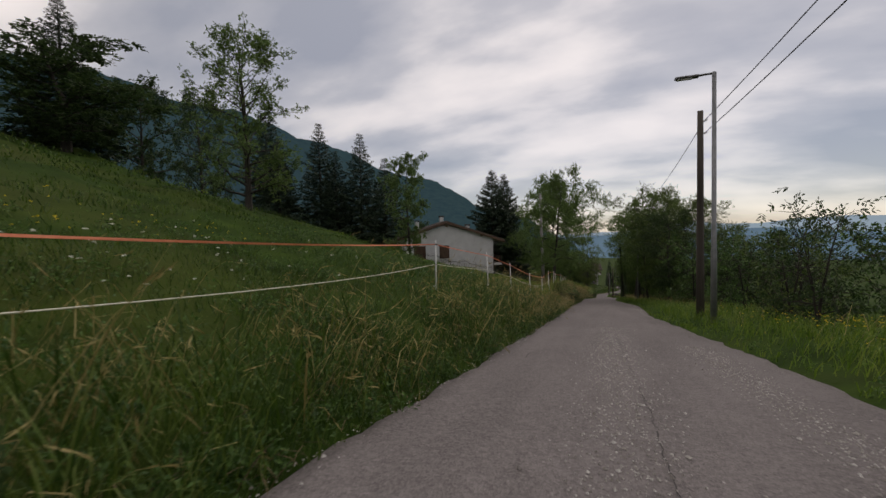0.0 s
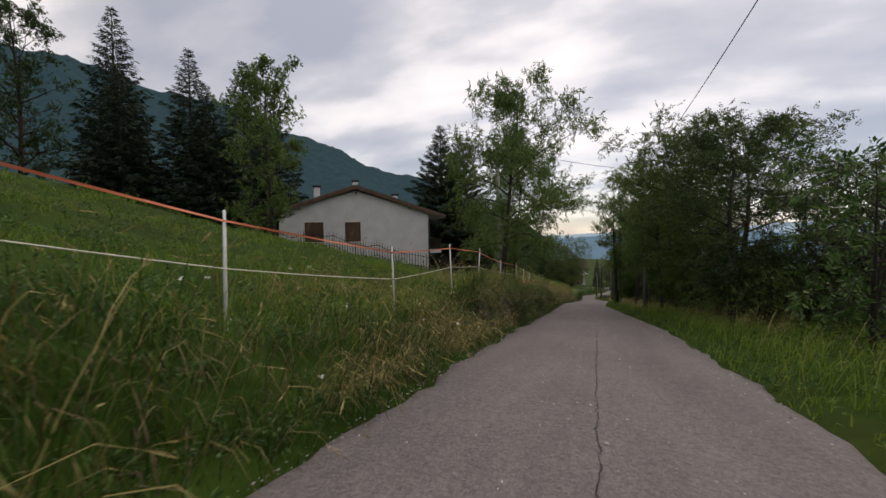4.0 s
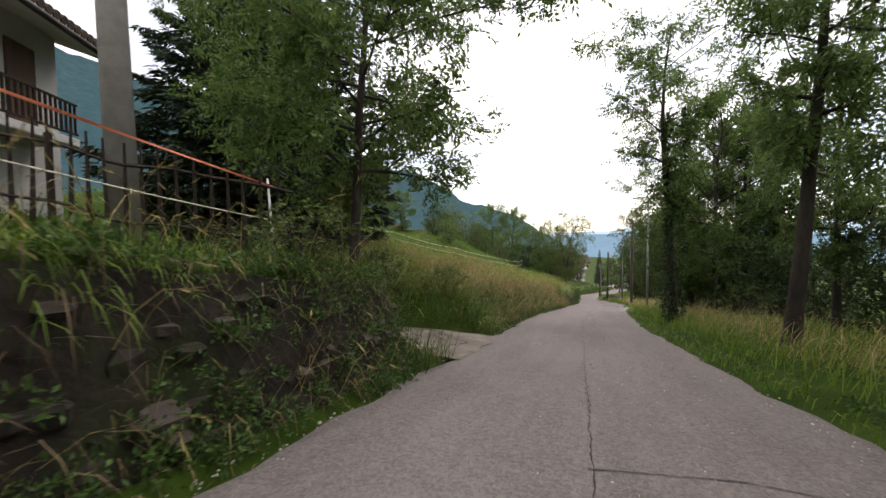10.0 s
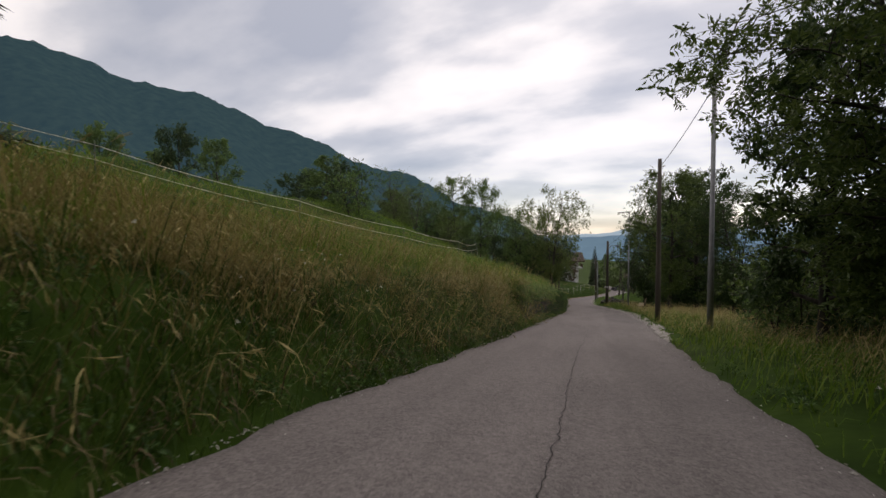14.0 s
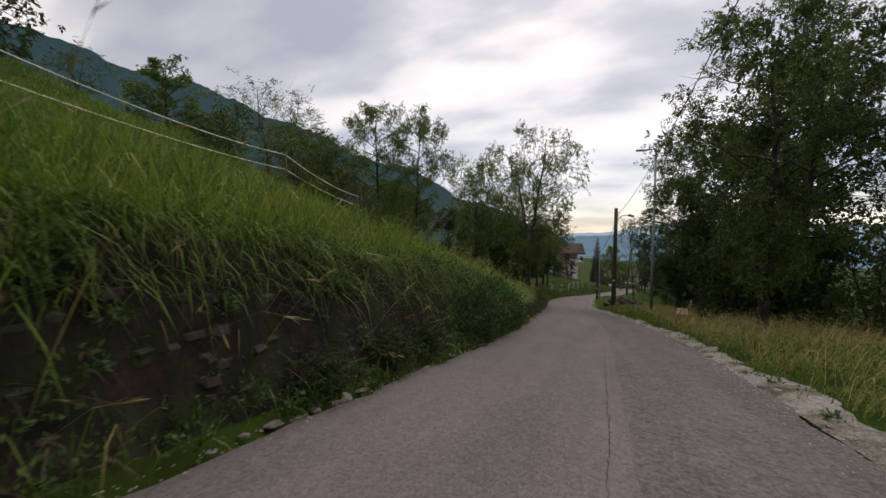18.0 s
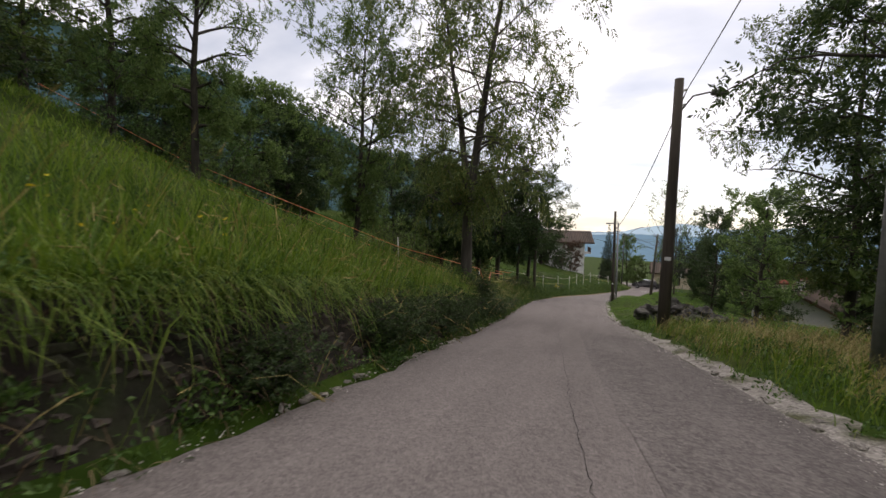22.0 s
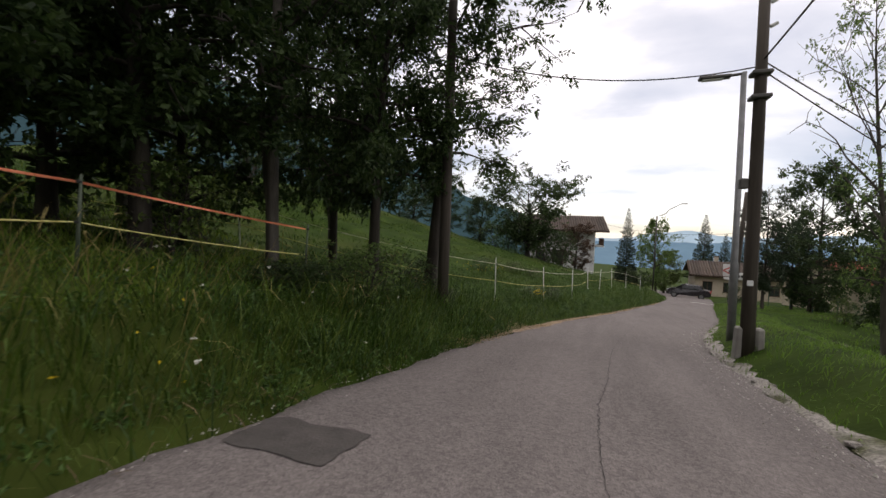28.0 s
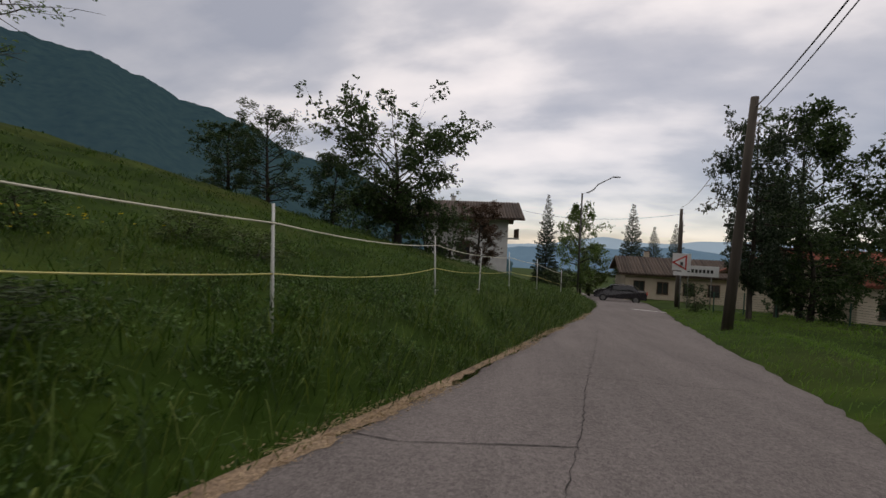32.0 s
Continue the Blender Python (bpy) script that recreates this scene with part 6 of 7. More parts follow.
def build_grass():
    rng = np.random.default_rng(99)
    S = lambda *a, **k: scatter(rng, *a, **k)
    left, tall = [], []
    lush = lambda y, d: (y > 56) & (y < 127.8) & ~((y < 72) & (d < 1.9)) & ~((y > 107.5) & (d < 1.3)) | (y > 19) & (y < 47.5) & (d > 1.05)
    for y0, y1, d0, d1, dens, h, w, lean, keep in [
        (-4, 128, -0.08, 0.3, 230, 0.20, 0.008, 1.0, lambda y, d: ~walled(y) | (np.sin(y * 37.0) > 0.75)),
        (-4, 26, -0.08, 0.7, 240, 0.32, 0.008, 0.9, None),
        (47, 76, -0.08, 0.6, 90, 0.30, 0.008, 0.9, None),
        (108, 128, -0.08, 0.7, 240, 0.28, 0.008, 0.9, None),
        (-4, 128, 0.25, 1.4, 250, 0.36, 0.010, 0.8, lambda y, d: ~(walled(y) & (d < 0.7)) & ~((y > 53) & (y < 75) & (np.sin(y * 41 + d * 77) > -0.4))),
        (25, 109, 0.62, 1.3, 320, 0.34, 0.011, 0.9, lambda y, d: walled(y)),
        (-4, 128, 1.4, 5.0, 270, 0.21, 0.009, 0.8, None),
        (-4, 128, 5.0, 15, 80, 0.17, 0.020, 0.8, None),
        (-4, 150, 15, 40, 12, 0.2, 0.06, 0.8, None),
        (66, 108, 0.8, 4.0, 60, 0.55, 0.014, 0.7, None),
    ]:
        x, y, d = S(y0, y1, d0, d1, dens, -1, keep=keep)
        m = lush(y, d)
        for m, bunch in ((m, tall), (~m, left)):
            if d1 < 1.5:
                bunch.append(hanging(rng, x[m], y[m], h * np.where((y[m] > 33) & (y[m] < 48) & (d[m] > 0.5), 0.6, 1.1), w * 0.85, 1.3, 1.7, 0.65))
            else:
                bunch.append(blades(rng, x[m], y[m], h * np.where((y[m] > 56) & (bunch is tall), 1.35, np.where((y[m] > 33) & (y[m] < 48), 0.5, 0.9)), w, lean, (0.25, -0.12)))
    # grass hanging over the top of the walls
    x, y, d = S(25, 109, 0.5, 0.95, 620, -1, keep=lambda y, d: walled(y))
    tall.append(hanging(rng, x, y, 0.38, 0.007, 0.6))
    x, y, d = S(74, 100, 0.5, 1.0, 1100, -1)
    tall.append(hanging(rng, x, y, 0.56, 0.006, 0.8, 0.9, 0.9))
    x, y, d = S(25, 109, 0.28, 0.6, 110, -1, keep=lambda y, d: walled(y))
    left.append(hanging(rng, x, y, 0.28, 0.006, 0.8))
    x, y, d = S(52.5, 77, 1.6, 5.5, 110, -1)
    tall.append(hanging(rng, x, y, 0.55, 0.007, 0.9, 1.5, 0.75))
    x, y, d = S(52.5, 77, 0.2, 1.9, 130, -1)
    left.append(hanging(rng, x, y, 0.5, 0.007, 0.9, 1.5, 0.75))
    # long grass round the foot of the wall's end
    x, y, d = S(47.2, 48.42, -0.1, 0.8, 700, -1)
    left.append(hanging(rng, x, y, 0.34, 0.008, 1.3, 1.7, 0.65))
    # long grass on the bank above the driveway
    x, y, d = S(51.6, 54.5, 0.05, 8, 260, -1)
    tall.append(hanging(rng, x, y, 0.42, 0.007, 1.2, 1.4, 0.7))
    stuff("lush_grass", "long lush yellow-green grass hanging over the bank", M_LUSH, tall, "grass")
    stuff("meadow_grass", "short green meadow grass on the bank and slope", M_GRASS, left, "grass")
    x, y, d = S(127.8, 165, -0.05, 5, 330, -1)
    x2, y2, d2 = S(127.8, 170, 5, 22, 60, -1)
    x3, y3, d3 = S(122, 158, -0.05, 1.3, 260, -1)
    x4, y4, d4 = S(127.8, 150, 1.3, 5, 45, -1)
    stuff("mown_bank_grass", "short green grass on the fenced bank", M_GRASS, [blades(rng, x, y, 0.17, 0.008, 1.0), blades(rng, x2, y2, 0.17, 0.022, 0.9), hanging(rng, x3, y3, 0.34, 0.009, 1.3, 1.6, 0.65), hanging(rng, x4, y4, 0.3, 0.010, 1.3, 1.5, 0.6)], "grass")
    right = []
    for y0, y1, d0, d1, dens, h in [(-4, 72, 0.02, 0.4, 130, 0.16), (72, 111, 0.1, 0.5, 60, 0.16), (-4, 111, 0.45, 4.6, 135, 0.38), (-4, 111, 4.6, 12, 14, 0.5)]:
        x, y, d = S(y0, y1, d0, d1, dens, 1)
        right.append(blades(rng, x, y, h, 0.013 if d0 < 4 else 0.04, 0.6))
    stuff("verge_grass", "green grass on the verge beside the lane", M_LUSH, right, "grass")
    x, y, d = S(109, 160, 0.02, 5, 150, 1)
    x2, y2, d2 = S(109, 165, 5, 18, 18, 1)
    stuff("lawn_grass", "bright green mown lawn beside the lane", M_LAWN, [blades(rng, x, y, 0.12, 0.010, 0.7), blades(rng, x2, y2, 0.18, 0.05, 0.8)], "grass")
    dry = []
    for y0, y1, d0, d1, dens, h, side in [(14, 33, 0.2, 2.4, 65, 0.38, -1), (3, 14, 0.2, 2.2, 54, 0.36, -1), (-3, 8, 0.3, 2.4, 40, 0.38, -1), (20, 48, 0.05, 1.2, 40, 0.4, -1), (52.5, 76, 0.15, 4.5, 230, 0.52, -1), (52.5, 76, 4.0, 9, 75, 0.42, -1), (52.5, 76, 0.1, 2.2, 120, 0.42, -1), (53.5, 66, 0.3, 4.5, 80, 0.46, -1), (12, 33, 0.1, 1.2, 70, 0.38, -1), (18, 32, 0.15, 1.6, 120, 0.42, -1), (76, 109, 0.6, 3, 8, 0.7, -1), (109, 127, 0.4, 4, 12, 0.7, -1), (28, 72, 0.9, 4.4, 50, 0.55, 1), (72, 109, 0.45, 5, 120, 0.48, 1), (4, 28, 1.2, 4, 10, 0.5, 1)]:
        x, y, d = S(y0, y1, d0, d1, dens * 1.7, side, patchy=True)
        V, Q, T = hanging(rng, x, y, h, 0.005 if h < 0.5 else 0.006, 0.8, 1.5, 0.85)
        dry.append((V, Q, T))
        # drooping seed heads
        m = rng.uniform(0, 1, len(x)) < 0.4
        tip = V.reshape(-1, 7, 3)[m, 6]
        nn = len(tip)
        dr = np.stack([rng.normal(0.06, 0.03, nn), rng.normal(-0.02, 0.04, nn), rng.normal(-0.04, 0.02, nn)], -1)
        sd = np.stack([rng.normal(0, 0.003, nn), rng.normal(0, 0.003, nn), np.full(nn, 0.003)], -1)
        W = np.stack([tip - dr * 0.4, tip + dr * 0.3 + sd, tip + dr * 0.3 - sd, tip + dr, tip + dr * 1.15 - np.array([0, 0, 0.02])], 1)
        i = np.arange(nn)[:, None] * 5
        dry.append((W.reshape(-1, 3), i + np.array([[0, 1, 3, 2]]), i + np.array([[1, 3, 4]])))
    # single long straws with feathery heads, arching out of the bank
    x, y, d = S(-4, 118, 0.05, 2.6, 15, -1)
    V, Q, T = hanging(rng, x, y, 0.62, 0.0075, 1.1, 1.55, 0.95)
    dry.append((V, Q, T))
    tip, back = V.reshape(-1, 7, 3)[:, 6], V.reshape(-1, 7, 3)[:, 4:6].mean(1)
    ax = (tip - back) / (np.linalg.norm(tip - back, axis=1)[:, None] + 1e-9)
    for k in range(5):
        ln = rng.uniform(0.05, 0.11, len(tip))[:, None]
        o = tip - ax * (k * 0.022)
        dr = ax * ln + rng.normal(0, 0.012, o.shape)
        sd = np.cross(dr, rng.normal(0, 1, o.shape))
        sd *= 0.0045 / (np.linalg.norm(sd, axis=1)[:, None] + 1e-9)
        W = np.stack([o, o + dr * 0.5 + sd, o + dr * 0.5 - sd, o + dr, o + dr * 1.1], 1)
        i = np.arange(len(o))[:, None] * 5
        dry.append((W.reshape(-1, 3), i + np.array([[0, 1, 3, 2]]), i + np.array([[1, 3, 4]])))
    stuff("dry_grass", "straw-coloured dry seeding grass on the bank", M_DRY, dry, "grass")
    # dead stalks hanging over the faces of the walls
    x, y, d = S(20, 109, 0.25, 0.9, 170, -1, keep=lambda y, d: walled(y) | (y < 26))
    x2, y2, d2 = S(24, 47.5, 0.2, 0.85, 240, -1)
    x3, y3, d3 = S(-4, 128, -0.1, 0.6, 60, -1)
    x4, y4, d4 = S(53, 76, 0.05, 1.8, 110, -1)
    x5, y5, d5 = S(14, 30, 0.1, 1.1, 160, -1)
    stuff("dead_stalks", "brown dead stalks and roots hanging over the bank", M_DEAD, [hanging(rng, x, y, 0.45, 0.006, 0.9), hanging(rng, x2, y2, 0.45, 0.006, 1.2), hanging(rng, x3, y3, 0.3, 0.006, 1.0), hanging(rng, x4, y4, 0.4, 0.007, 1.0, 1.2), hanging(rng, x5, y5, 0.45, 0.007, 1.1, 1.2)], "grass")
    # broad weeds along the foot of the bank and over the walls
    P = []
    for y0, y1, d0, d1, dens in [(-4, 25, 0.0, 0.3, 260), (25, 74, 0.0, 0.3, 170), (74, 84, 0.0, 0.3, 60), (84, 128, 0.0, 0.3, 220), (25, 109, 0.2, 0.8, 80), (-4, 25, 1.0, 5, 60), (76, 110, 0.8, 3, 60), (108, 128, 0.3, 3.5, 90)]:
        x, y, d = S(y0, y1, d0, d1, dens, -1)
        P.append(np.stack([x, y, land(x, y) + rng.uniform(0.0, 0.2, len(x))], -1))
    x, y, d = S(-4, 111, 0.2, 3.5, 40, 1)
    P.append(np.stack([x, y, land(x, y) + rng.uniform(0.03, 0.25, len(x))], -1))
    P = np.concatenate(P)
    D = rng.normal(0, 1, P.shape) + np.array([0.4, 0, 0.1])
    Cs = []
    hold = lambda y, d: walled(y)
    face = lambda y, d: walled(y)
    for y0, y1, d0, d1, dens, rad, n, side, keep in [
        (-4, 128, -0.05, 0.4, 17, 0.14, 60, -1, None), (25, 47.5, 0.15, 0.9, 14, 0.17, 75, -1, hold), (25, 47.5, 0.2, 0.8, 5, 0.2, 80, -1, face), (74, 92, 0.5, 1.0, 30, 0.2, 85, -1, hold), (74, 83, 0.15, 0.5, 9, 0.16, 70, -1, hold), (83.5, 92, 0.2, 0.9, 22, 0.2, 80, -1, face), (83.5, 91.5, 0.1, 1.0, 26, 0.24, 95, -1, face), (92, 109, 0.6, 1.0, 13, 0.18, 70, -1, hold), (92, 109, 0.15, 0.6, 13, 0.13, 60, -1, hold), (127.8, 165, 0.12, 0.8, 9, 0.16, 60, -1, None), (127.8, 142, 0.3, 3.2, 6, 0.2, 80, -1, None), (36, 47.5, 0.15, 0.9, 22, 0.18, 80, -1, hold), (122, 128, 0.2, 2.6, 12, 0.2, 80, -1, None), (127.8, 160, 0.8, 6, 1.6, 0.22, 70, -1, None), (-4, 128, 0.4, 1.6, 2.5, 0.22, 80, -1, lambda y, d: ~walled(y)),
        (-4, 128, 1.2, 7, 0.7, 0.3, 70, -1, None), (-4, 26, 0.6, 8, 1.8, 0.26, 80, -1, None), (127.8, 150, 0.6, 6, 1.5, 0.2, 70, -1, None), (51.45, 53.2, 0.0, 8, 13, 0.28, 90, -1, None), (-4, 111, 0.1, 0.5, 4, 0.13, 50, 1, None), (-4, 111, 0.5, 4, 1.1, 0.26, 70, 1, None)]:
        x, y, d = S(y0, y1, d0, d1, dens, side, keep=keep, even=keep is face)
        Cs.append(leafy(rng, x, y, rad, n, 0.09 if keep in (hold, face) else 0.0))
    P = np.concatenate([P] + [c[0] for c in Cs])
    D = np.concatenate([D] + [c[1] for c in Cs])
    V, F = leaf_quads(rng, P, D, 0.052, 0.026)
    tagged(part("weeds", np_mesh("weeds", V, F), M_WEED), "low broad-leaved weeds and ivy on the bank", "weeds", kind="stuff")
    # flowers
    for nm, mat, lab, spots, size in [
        ("yellow_flowers", M_YELLOW, "small yellow flowers in the grass", [(84.2, 0.4, 0.35, 70, -1, 0.3), (85.6, 1.0, 0.6, 25, -1, 0.35), (87.5, 0.9, 0.8, 10, -1, 0.3), (40.6, 0.4, 0.25, 60, -1, 0.3), (38.3, 1.4, 0.4, 40, -1, 0.5), (10, 2.2, 4.5, 150, 1, 0.4), (6, 3.5, 4, 120, 1, 0.45), (91, 0.9, 3, 18, -1, 0.35),
          (75, 0.9, 2.5, 40, -1, 0.6), (109.4, 0.75, 0.5, 34, -1, 0.7), (121, 1.2, 1.5, 8, -1, 0.3), (4, 6, 5, 80, -1, 0.3), (137, 5, 1.5, 60, -1, 0.3), (133.2, 1.2, 0.3, 45, -1, 0.38), (97, 1.2, 3, 30, -1, 0.5)], 0.026),
        ("white_flowers", M_WHITE_FLOWER, "small white flower heads in the grass", [(120, 1.0, 2.5, 16, -1, 0.45), (123, 0.8, 1.5, 8, -1, 0.4), (3, 3.0, 4, 60, -1, 0.5), (60, 1.5, 8, 40, -1, 0.4), (20, 1.2, 8, 30, -1, 0.5), (62, 1.2, 3, 15, 1, 0.4)], 0.03)]:
        P = []
        for yc, dc, rad, n, side, hh in spots:
            y = rng.normal(yc, rad * 0.5, n)
            d = np.abs(rng.normal(dc, min(rad, 1.5) * 0.4, n))
            x = edge_l(y) - d if side < 0 else edge_r(y) + d
            P.append(np.stack([x, y, land(x, y) + hh * rng.uniform(0.6, 1.2, n)], -1))
        P = np.repeat(np.concatenate(P), 4, 0)
        D = rng.normal(0, 1, P.shape) * np.array([1, 1, 0.35])
        V, F = leaf_quads(rng, P, D, size, size * 0.8)
        tagged(part(nm, np_mesh(nm, V, F), mat), lab, "flowers", kind="stuff")
    # cut straw lying along the edge of the mown bank
    y = rng.uniform(125.5, 152, 24000)
    d = np.abs(rng.normal(0.0, 0.08, 24000)) + np.where(y < 129.5, rng.uniform(0, 0.35, 24000), 0)
    ok = rng.uniform(0, 1, 24000) < np.where(y < 130, 1, np.clip(0.3 + 0.7 * np.sin(y * 1.3) * np.sin(y * 0.37 + 1), 0.08, 1))
    y, d = y[ok], d[ok]
    x = edge_l(y) - d + 0.14 + 0.06 * np.sin(y * 1.7) + rng.normal(0, 0.05, len(y))
    P = np.stack([x, y, np.maximum(land(x, y), road_top(x, y)) + rng.uniform(0.004, 0.02, len(y))], -1)
    V, F = leaf_quads(rng, P, rng.normal(0, 1, P.shape) * np.array([1, 1, 0.12]), 0.038, 0.007)
    tagged(part("cut_straw", np_mesh("cut_straw", V, F), M_STRAW), "tan cut straw lying along the lane's edge", "straw", kind="stuff")


build_grass()


def build_gravel():
    rng = np.random.default_rng(17)
    X, Y = [], []
    for y0, y1, n, fx in [(-2, 12, 5200, lambda y: rng.normal(0.12, 0.22, len(y))), (-2, 9, 3500, lambda y: rng.normal(1.55, 0.16, len(y))), (12, 60, 1500, lambda y: rng.normal(0.1, 0.5, len(y))), (72, 135, 9000, lambda y: edge_r(y) + 0.12 - np.abs(rng.normal(0.0, 0.27, len(y)))),
                          (-2, 130, 4200, lambda y: edge_l(y) + np.abs(rng.normal(0.0, 0.10, len(y)))), (20, 72, 1300, lambda y: edge_r(y) - np.abs(rng.normal(0.0, 0.16, len(y))))]:
        y = rng.uniform(y0, y1, n)
        X.append(fx(y))
        Y.append(y)
    x, y = np.concatenate(X), np.concatenate(Y)
    n = len(x)
    s = rng.uniform(0.003, 0.011, n) * np.where(rng.uniform(0, 1, n) < 0.04, 1.9, 1)
    c = np.stack([x, y, road_top(x, y) + s * 0.35], -1)
    T = np.array([[1, 0, 0], [-1, 0.2, 0], [0, 1, 0.1], [0.1, -1, 0], [0, 0, 0.9], [0, 0.1, -0.7]])
    V = c[:, None, :] + T[None] * s[:, None, None] * rng.uniform(0.6, 1.3, (n, 6, 1))
    F = np.array([[0, 2, 4], [2, 1, 4], [1, 3, 4], [3, 0, 4]])
    F = (np.arange(n)[:, None, None] * 6 + F[None]).reshape(-1, 3)
    tagged(part("gravel", np_mesh("gravel", V.reshape(-1, 3), F), M_GRAVEL), "loose pale gravel on the lane", "gravel", kind="stuff")


build_gravel()


# ---- wear of the lane ----
def strip(name, pts, width, mat, label, parent, seed, jitter=0.02, lift=0.005):
    """A thin ragged band on the asphalt along plan points."""
    rng = np.random.default_rng(seed)
    P = np.array(pts, float)
    seg = np.concatenate([[0], np.cumsum(np.linalg.norm(np.diff(P, axis=0), axis=1))])
    t = np.arange(0, seg[-1], 0.06)
    x, y = np.interp(t, seg, P[:, 0]), np.interp(t, seg, P[:, 1])
    x = x + np.cumsum(rng.normal(0, jitter * 0.35, len(t))) * 0.5 + rng.normal(0, jitter * 0.4, len(t))
    tx, ty = np.gradient(x), np.gradient(y)
    ln = np.hypot(tx, ty) + 1e-9
    nx, ny = -ty / ln, tx / ln
    w = width * rng.uniform(0.25, 1.3, len(t)) / 2
    a = np.stack([x + nx * w, y + ny * w], -1)
    b = np.stack([x - nx * w, y - ny * w], -1)
    V = np.empty((len(t), 2, 3))
    for k, q in enumerate((a, b)):
        V[:, k] = np.stack([q[:, 0], q[:, 1], road_top(q[:, 0], q[:, 1]) + lift], -1)
    i = np.arange(len(t) - 1)[:, None] * 2
    F = i + np.array([[0, 1, 3, 2]])
    ob = part(name, np_mesh(name, V.reshape(-1, 3), F), mat, parent)
    return ob


def build_wear():
    centre = [(0.0, 17), (0.05, 22), (0.13, 27), (0.16, 31), (0.0, 36), (-0.2, 42), (-0.38, 48), (-0.5, 52), (-0.58, 57), (-0.4, 62), (-0.28, 68), (-0.1, 74)]
    strip("crack", centre, 0.010, M_CRACK, "", road, 1)
    strip("crack", [(0.35, 0), (0.3, 6), (0.18, 12), (0.1, 17)], 0.005, M_CRACK, "", road, 2)
    strip("crack", [(0.1, 27.9), (0.6, 27.7), (1.2, 27.6), (1.9, 27.2)], 0.03, M_CRACK, "", road, 3)
    strip("crack", [(0.12, 23.2), (0.9, 22.9)], 0.016, M_CRACK, "", road, 4)
    strip("crack", [(0.1, 31.4), (0.9, 31.2), (1.9, 30.9)], 0.02, M_CRACK, "", road, 5)
    strip("crack", [(-0.4, 45), (0.4, 45.2), (1.5, 45.1)], 0.012, M_CRACK, "", road, 6)
    strip("crack", [(0.1, 75), (0.35, 80), (0.52, 85), (0.6, 90), (0.35, 95), (-0.2, 100), (-0.7, 106), (-1.1, 112), (-1.3, 118)], 0.006, M_CRACK, "", road, 7)
    strip("crack", [(-1.3, 119), (-1.4, 123), (-1.2, 127), (-0.7, 131), (-0.1, 135), (0.8, 140), (1.6, 145)], 0.007, M_CRACK, "", road, 8)
    strip("crack", [(-2.2, 136.2), (-1.0, 136.0), (0.2, 136.3)], 0.012, M_CRACK, "", road, 9)
    strip("crack", [(0.1, 138.8), (1.2, 138.7), (2.6, 138.9)], 0.012, M_CRACK, "", road, 10)
    strip("crack", [(-1.4, 113.6), (-0.4, 113.3), (0.3, 113.2)], 0.012, M_CRACK, "", road, 11)
    for x0, y0, x1, y1 in ((-1.6, 6.25, -1.1, 6.3), (-1.1, 6.2, -1.12, 6.8), (-1.12, 6.8, -1.62, 6.75), (-1.62, 6.75, -1.6, 6.15)):
        strip("crack", [(x0, y0), (x1, y1)], 0.012, M_CRACK, "", road, 40, 0.01)
    rng = random.Random(4)
    # crazed areas
    for cx, cy, rx, ry, n in [(0.35, 58.8, 0.55, 2.2, 26), (0.3, 50, 0.5, 1.6, 16), (0.45, 102.5, 0.45, 2.0, 22), (0.2, 43, 0.5, 1.0, 10), (0.6, 128.5, 0.5, 1.5, 8), (0.4, 41.0, 0.4, 1.2, 8)]:
        for k in range(n):
            x, y = cx + rng.uniform(-rx, rx), cy + rng.uniform(-ry, ry)
            a = rng.uniform(0, 6.28)
            l = rng.uniform(0.2, 0.6)
            strip("crack", [(x, y), (x + math.cos(a) * l * 0.5, y + math.sin(a) * l), (x + math.cos(a + 0.6) * l, y + math.sin(a + 0.6) * l * 1.6)], 0.007, M_CRACK, "", road, 100 + k, 0.03)
    # mended patches
    for x, y, w, l, s in [(-3.12, 121.05, 0.7, 0.5, 1)]:
        xs, ys = np.linspace(-w / 2, w / 2, 6), np.linspace(-l / 2, l / 2, 6)
        r2 = np.random.default_rng(s)
        XX, YY = np.meshgrid(xs, ys)
        XX = XX + x + r2.normal(0, 0.02, XX.shape)
        YY = YY + y + r2.normal(0, 0.02, XX.shape)
        i = np.arange(5)[:, None] * 6 + np.arange(5)[None]
        F = np.stack([i, i + 1, i + 7, i + 6], -1).reshape(-1, 4)
        part("patch", np_mesh("patch", np.stack([XX, YY, road_top(XX, YY) + 0.006], -1).reshape(-1, 3), F), M_PATCH, road, "darker mended asphalt patch")
    # the coarser half laid later, and the painted stop line
    ys = np.arange(78, 107, 0.25)
    r2 = np.random.default_rng(12)
    a = np.interp(ys, [78, 84, 90, 96, 102, 107], [0.4, 0.55, 0.65, 0.45, -0.15, -0.5]) + r2.normal(0, 0.012, len(ys))
    b = edge_r(ys) - 0.08 + r2.normal(0, 0.03, len(ys))
    U = np.linspace(0, 1, 6)
    XX = a[:, None] + (b - a)[:, None] * U[None]
    YY = np.repeat(ys[:, None], 6, 1)
    i = np.arange(len(ys) - 1)[:, None] * 6 + np.arange(5)[None]
    F = np.stack([i, i + 1, i + 7, i + 6], -1).reshape(-1, 4)
    part("resurfaced_strip", np_mesh("resurfaced_strip", np.stack([XX, YY, road_top(XX, YY) + 0.005], -1).reshape(-1, 3), F, True), M_ASPHALT2, road, "coarser darker asphalt strip")
    # sawdust blown along the foot of the mown bank
    ys = np.arange(127.2, 145, 0.06)
    wob = 0.5 + 0.5 * np.interp(ys, np.arange(125, 148, 0.3), r2.uniform(-1, 1, 77))
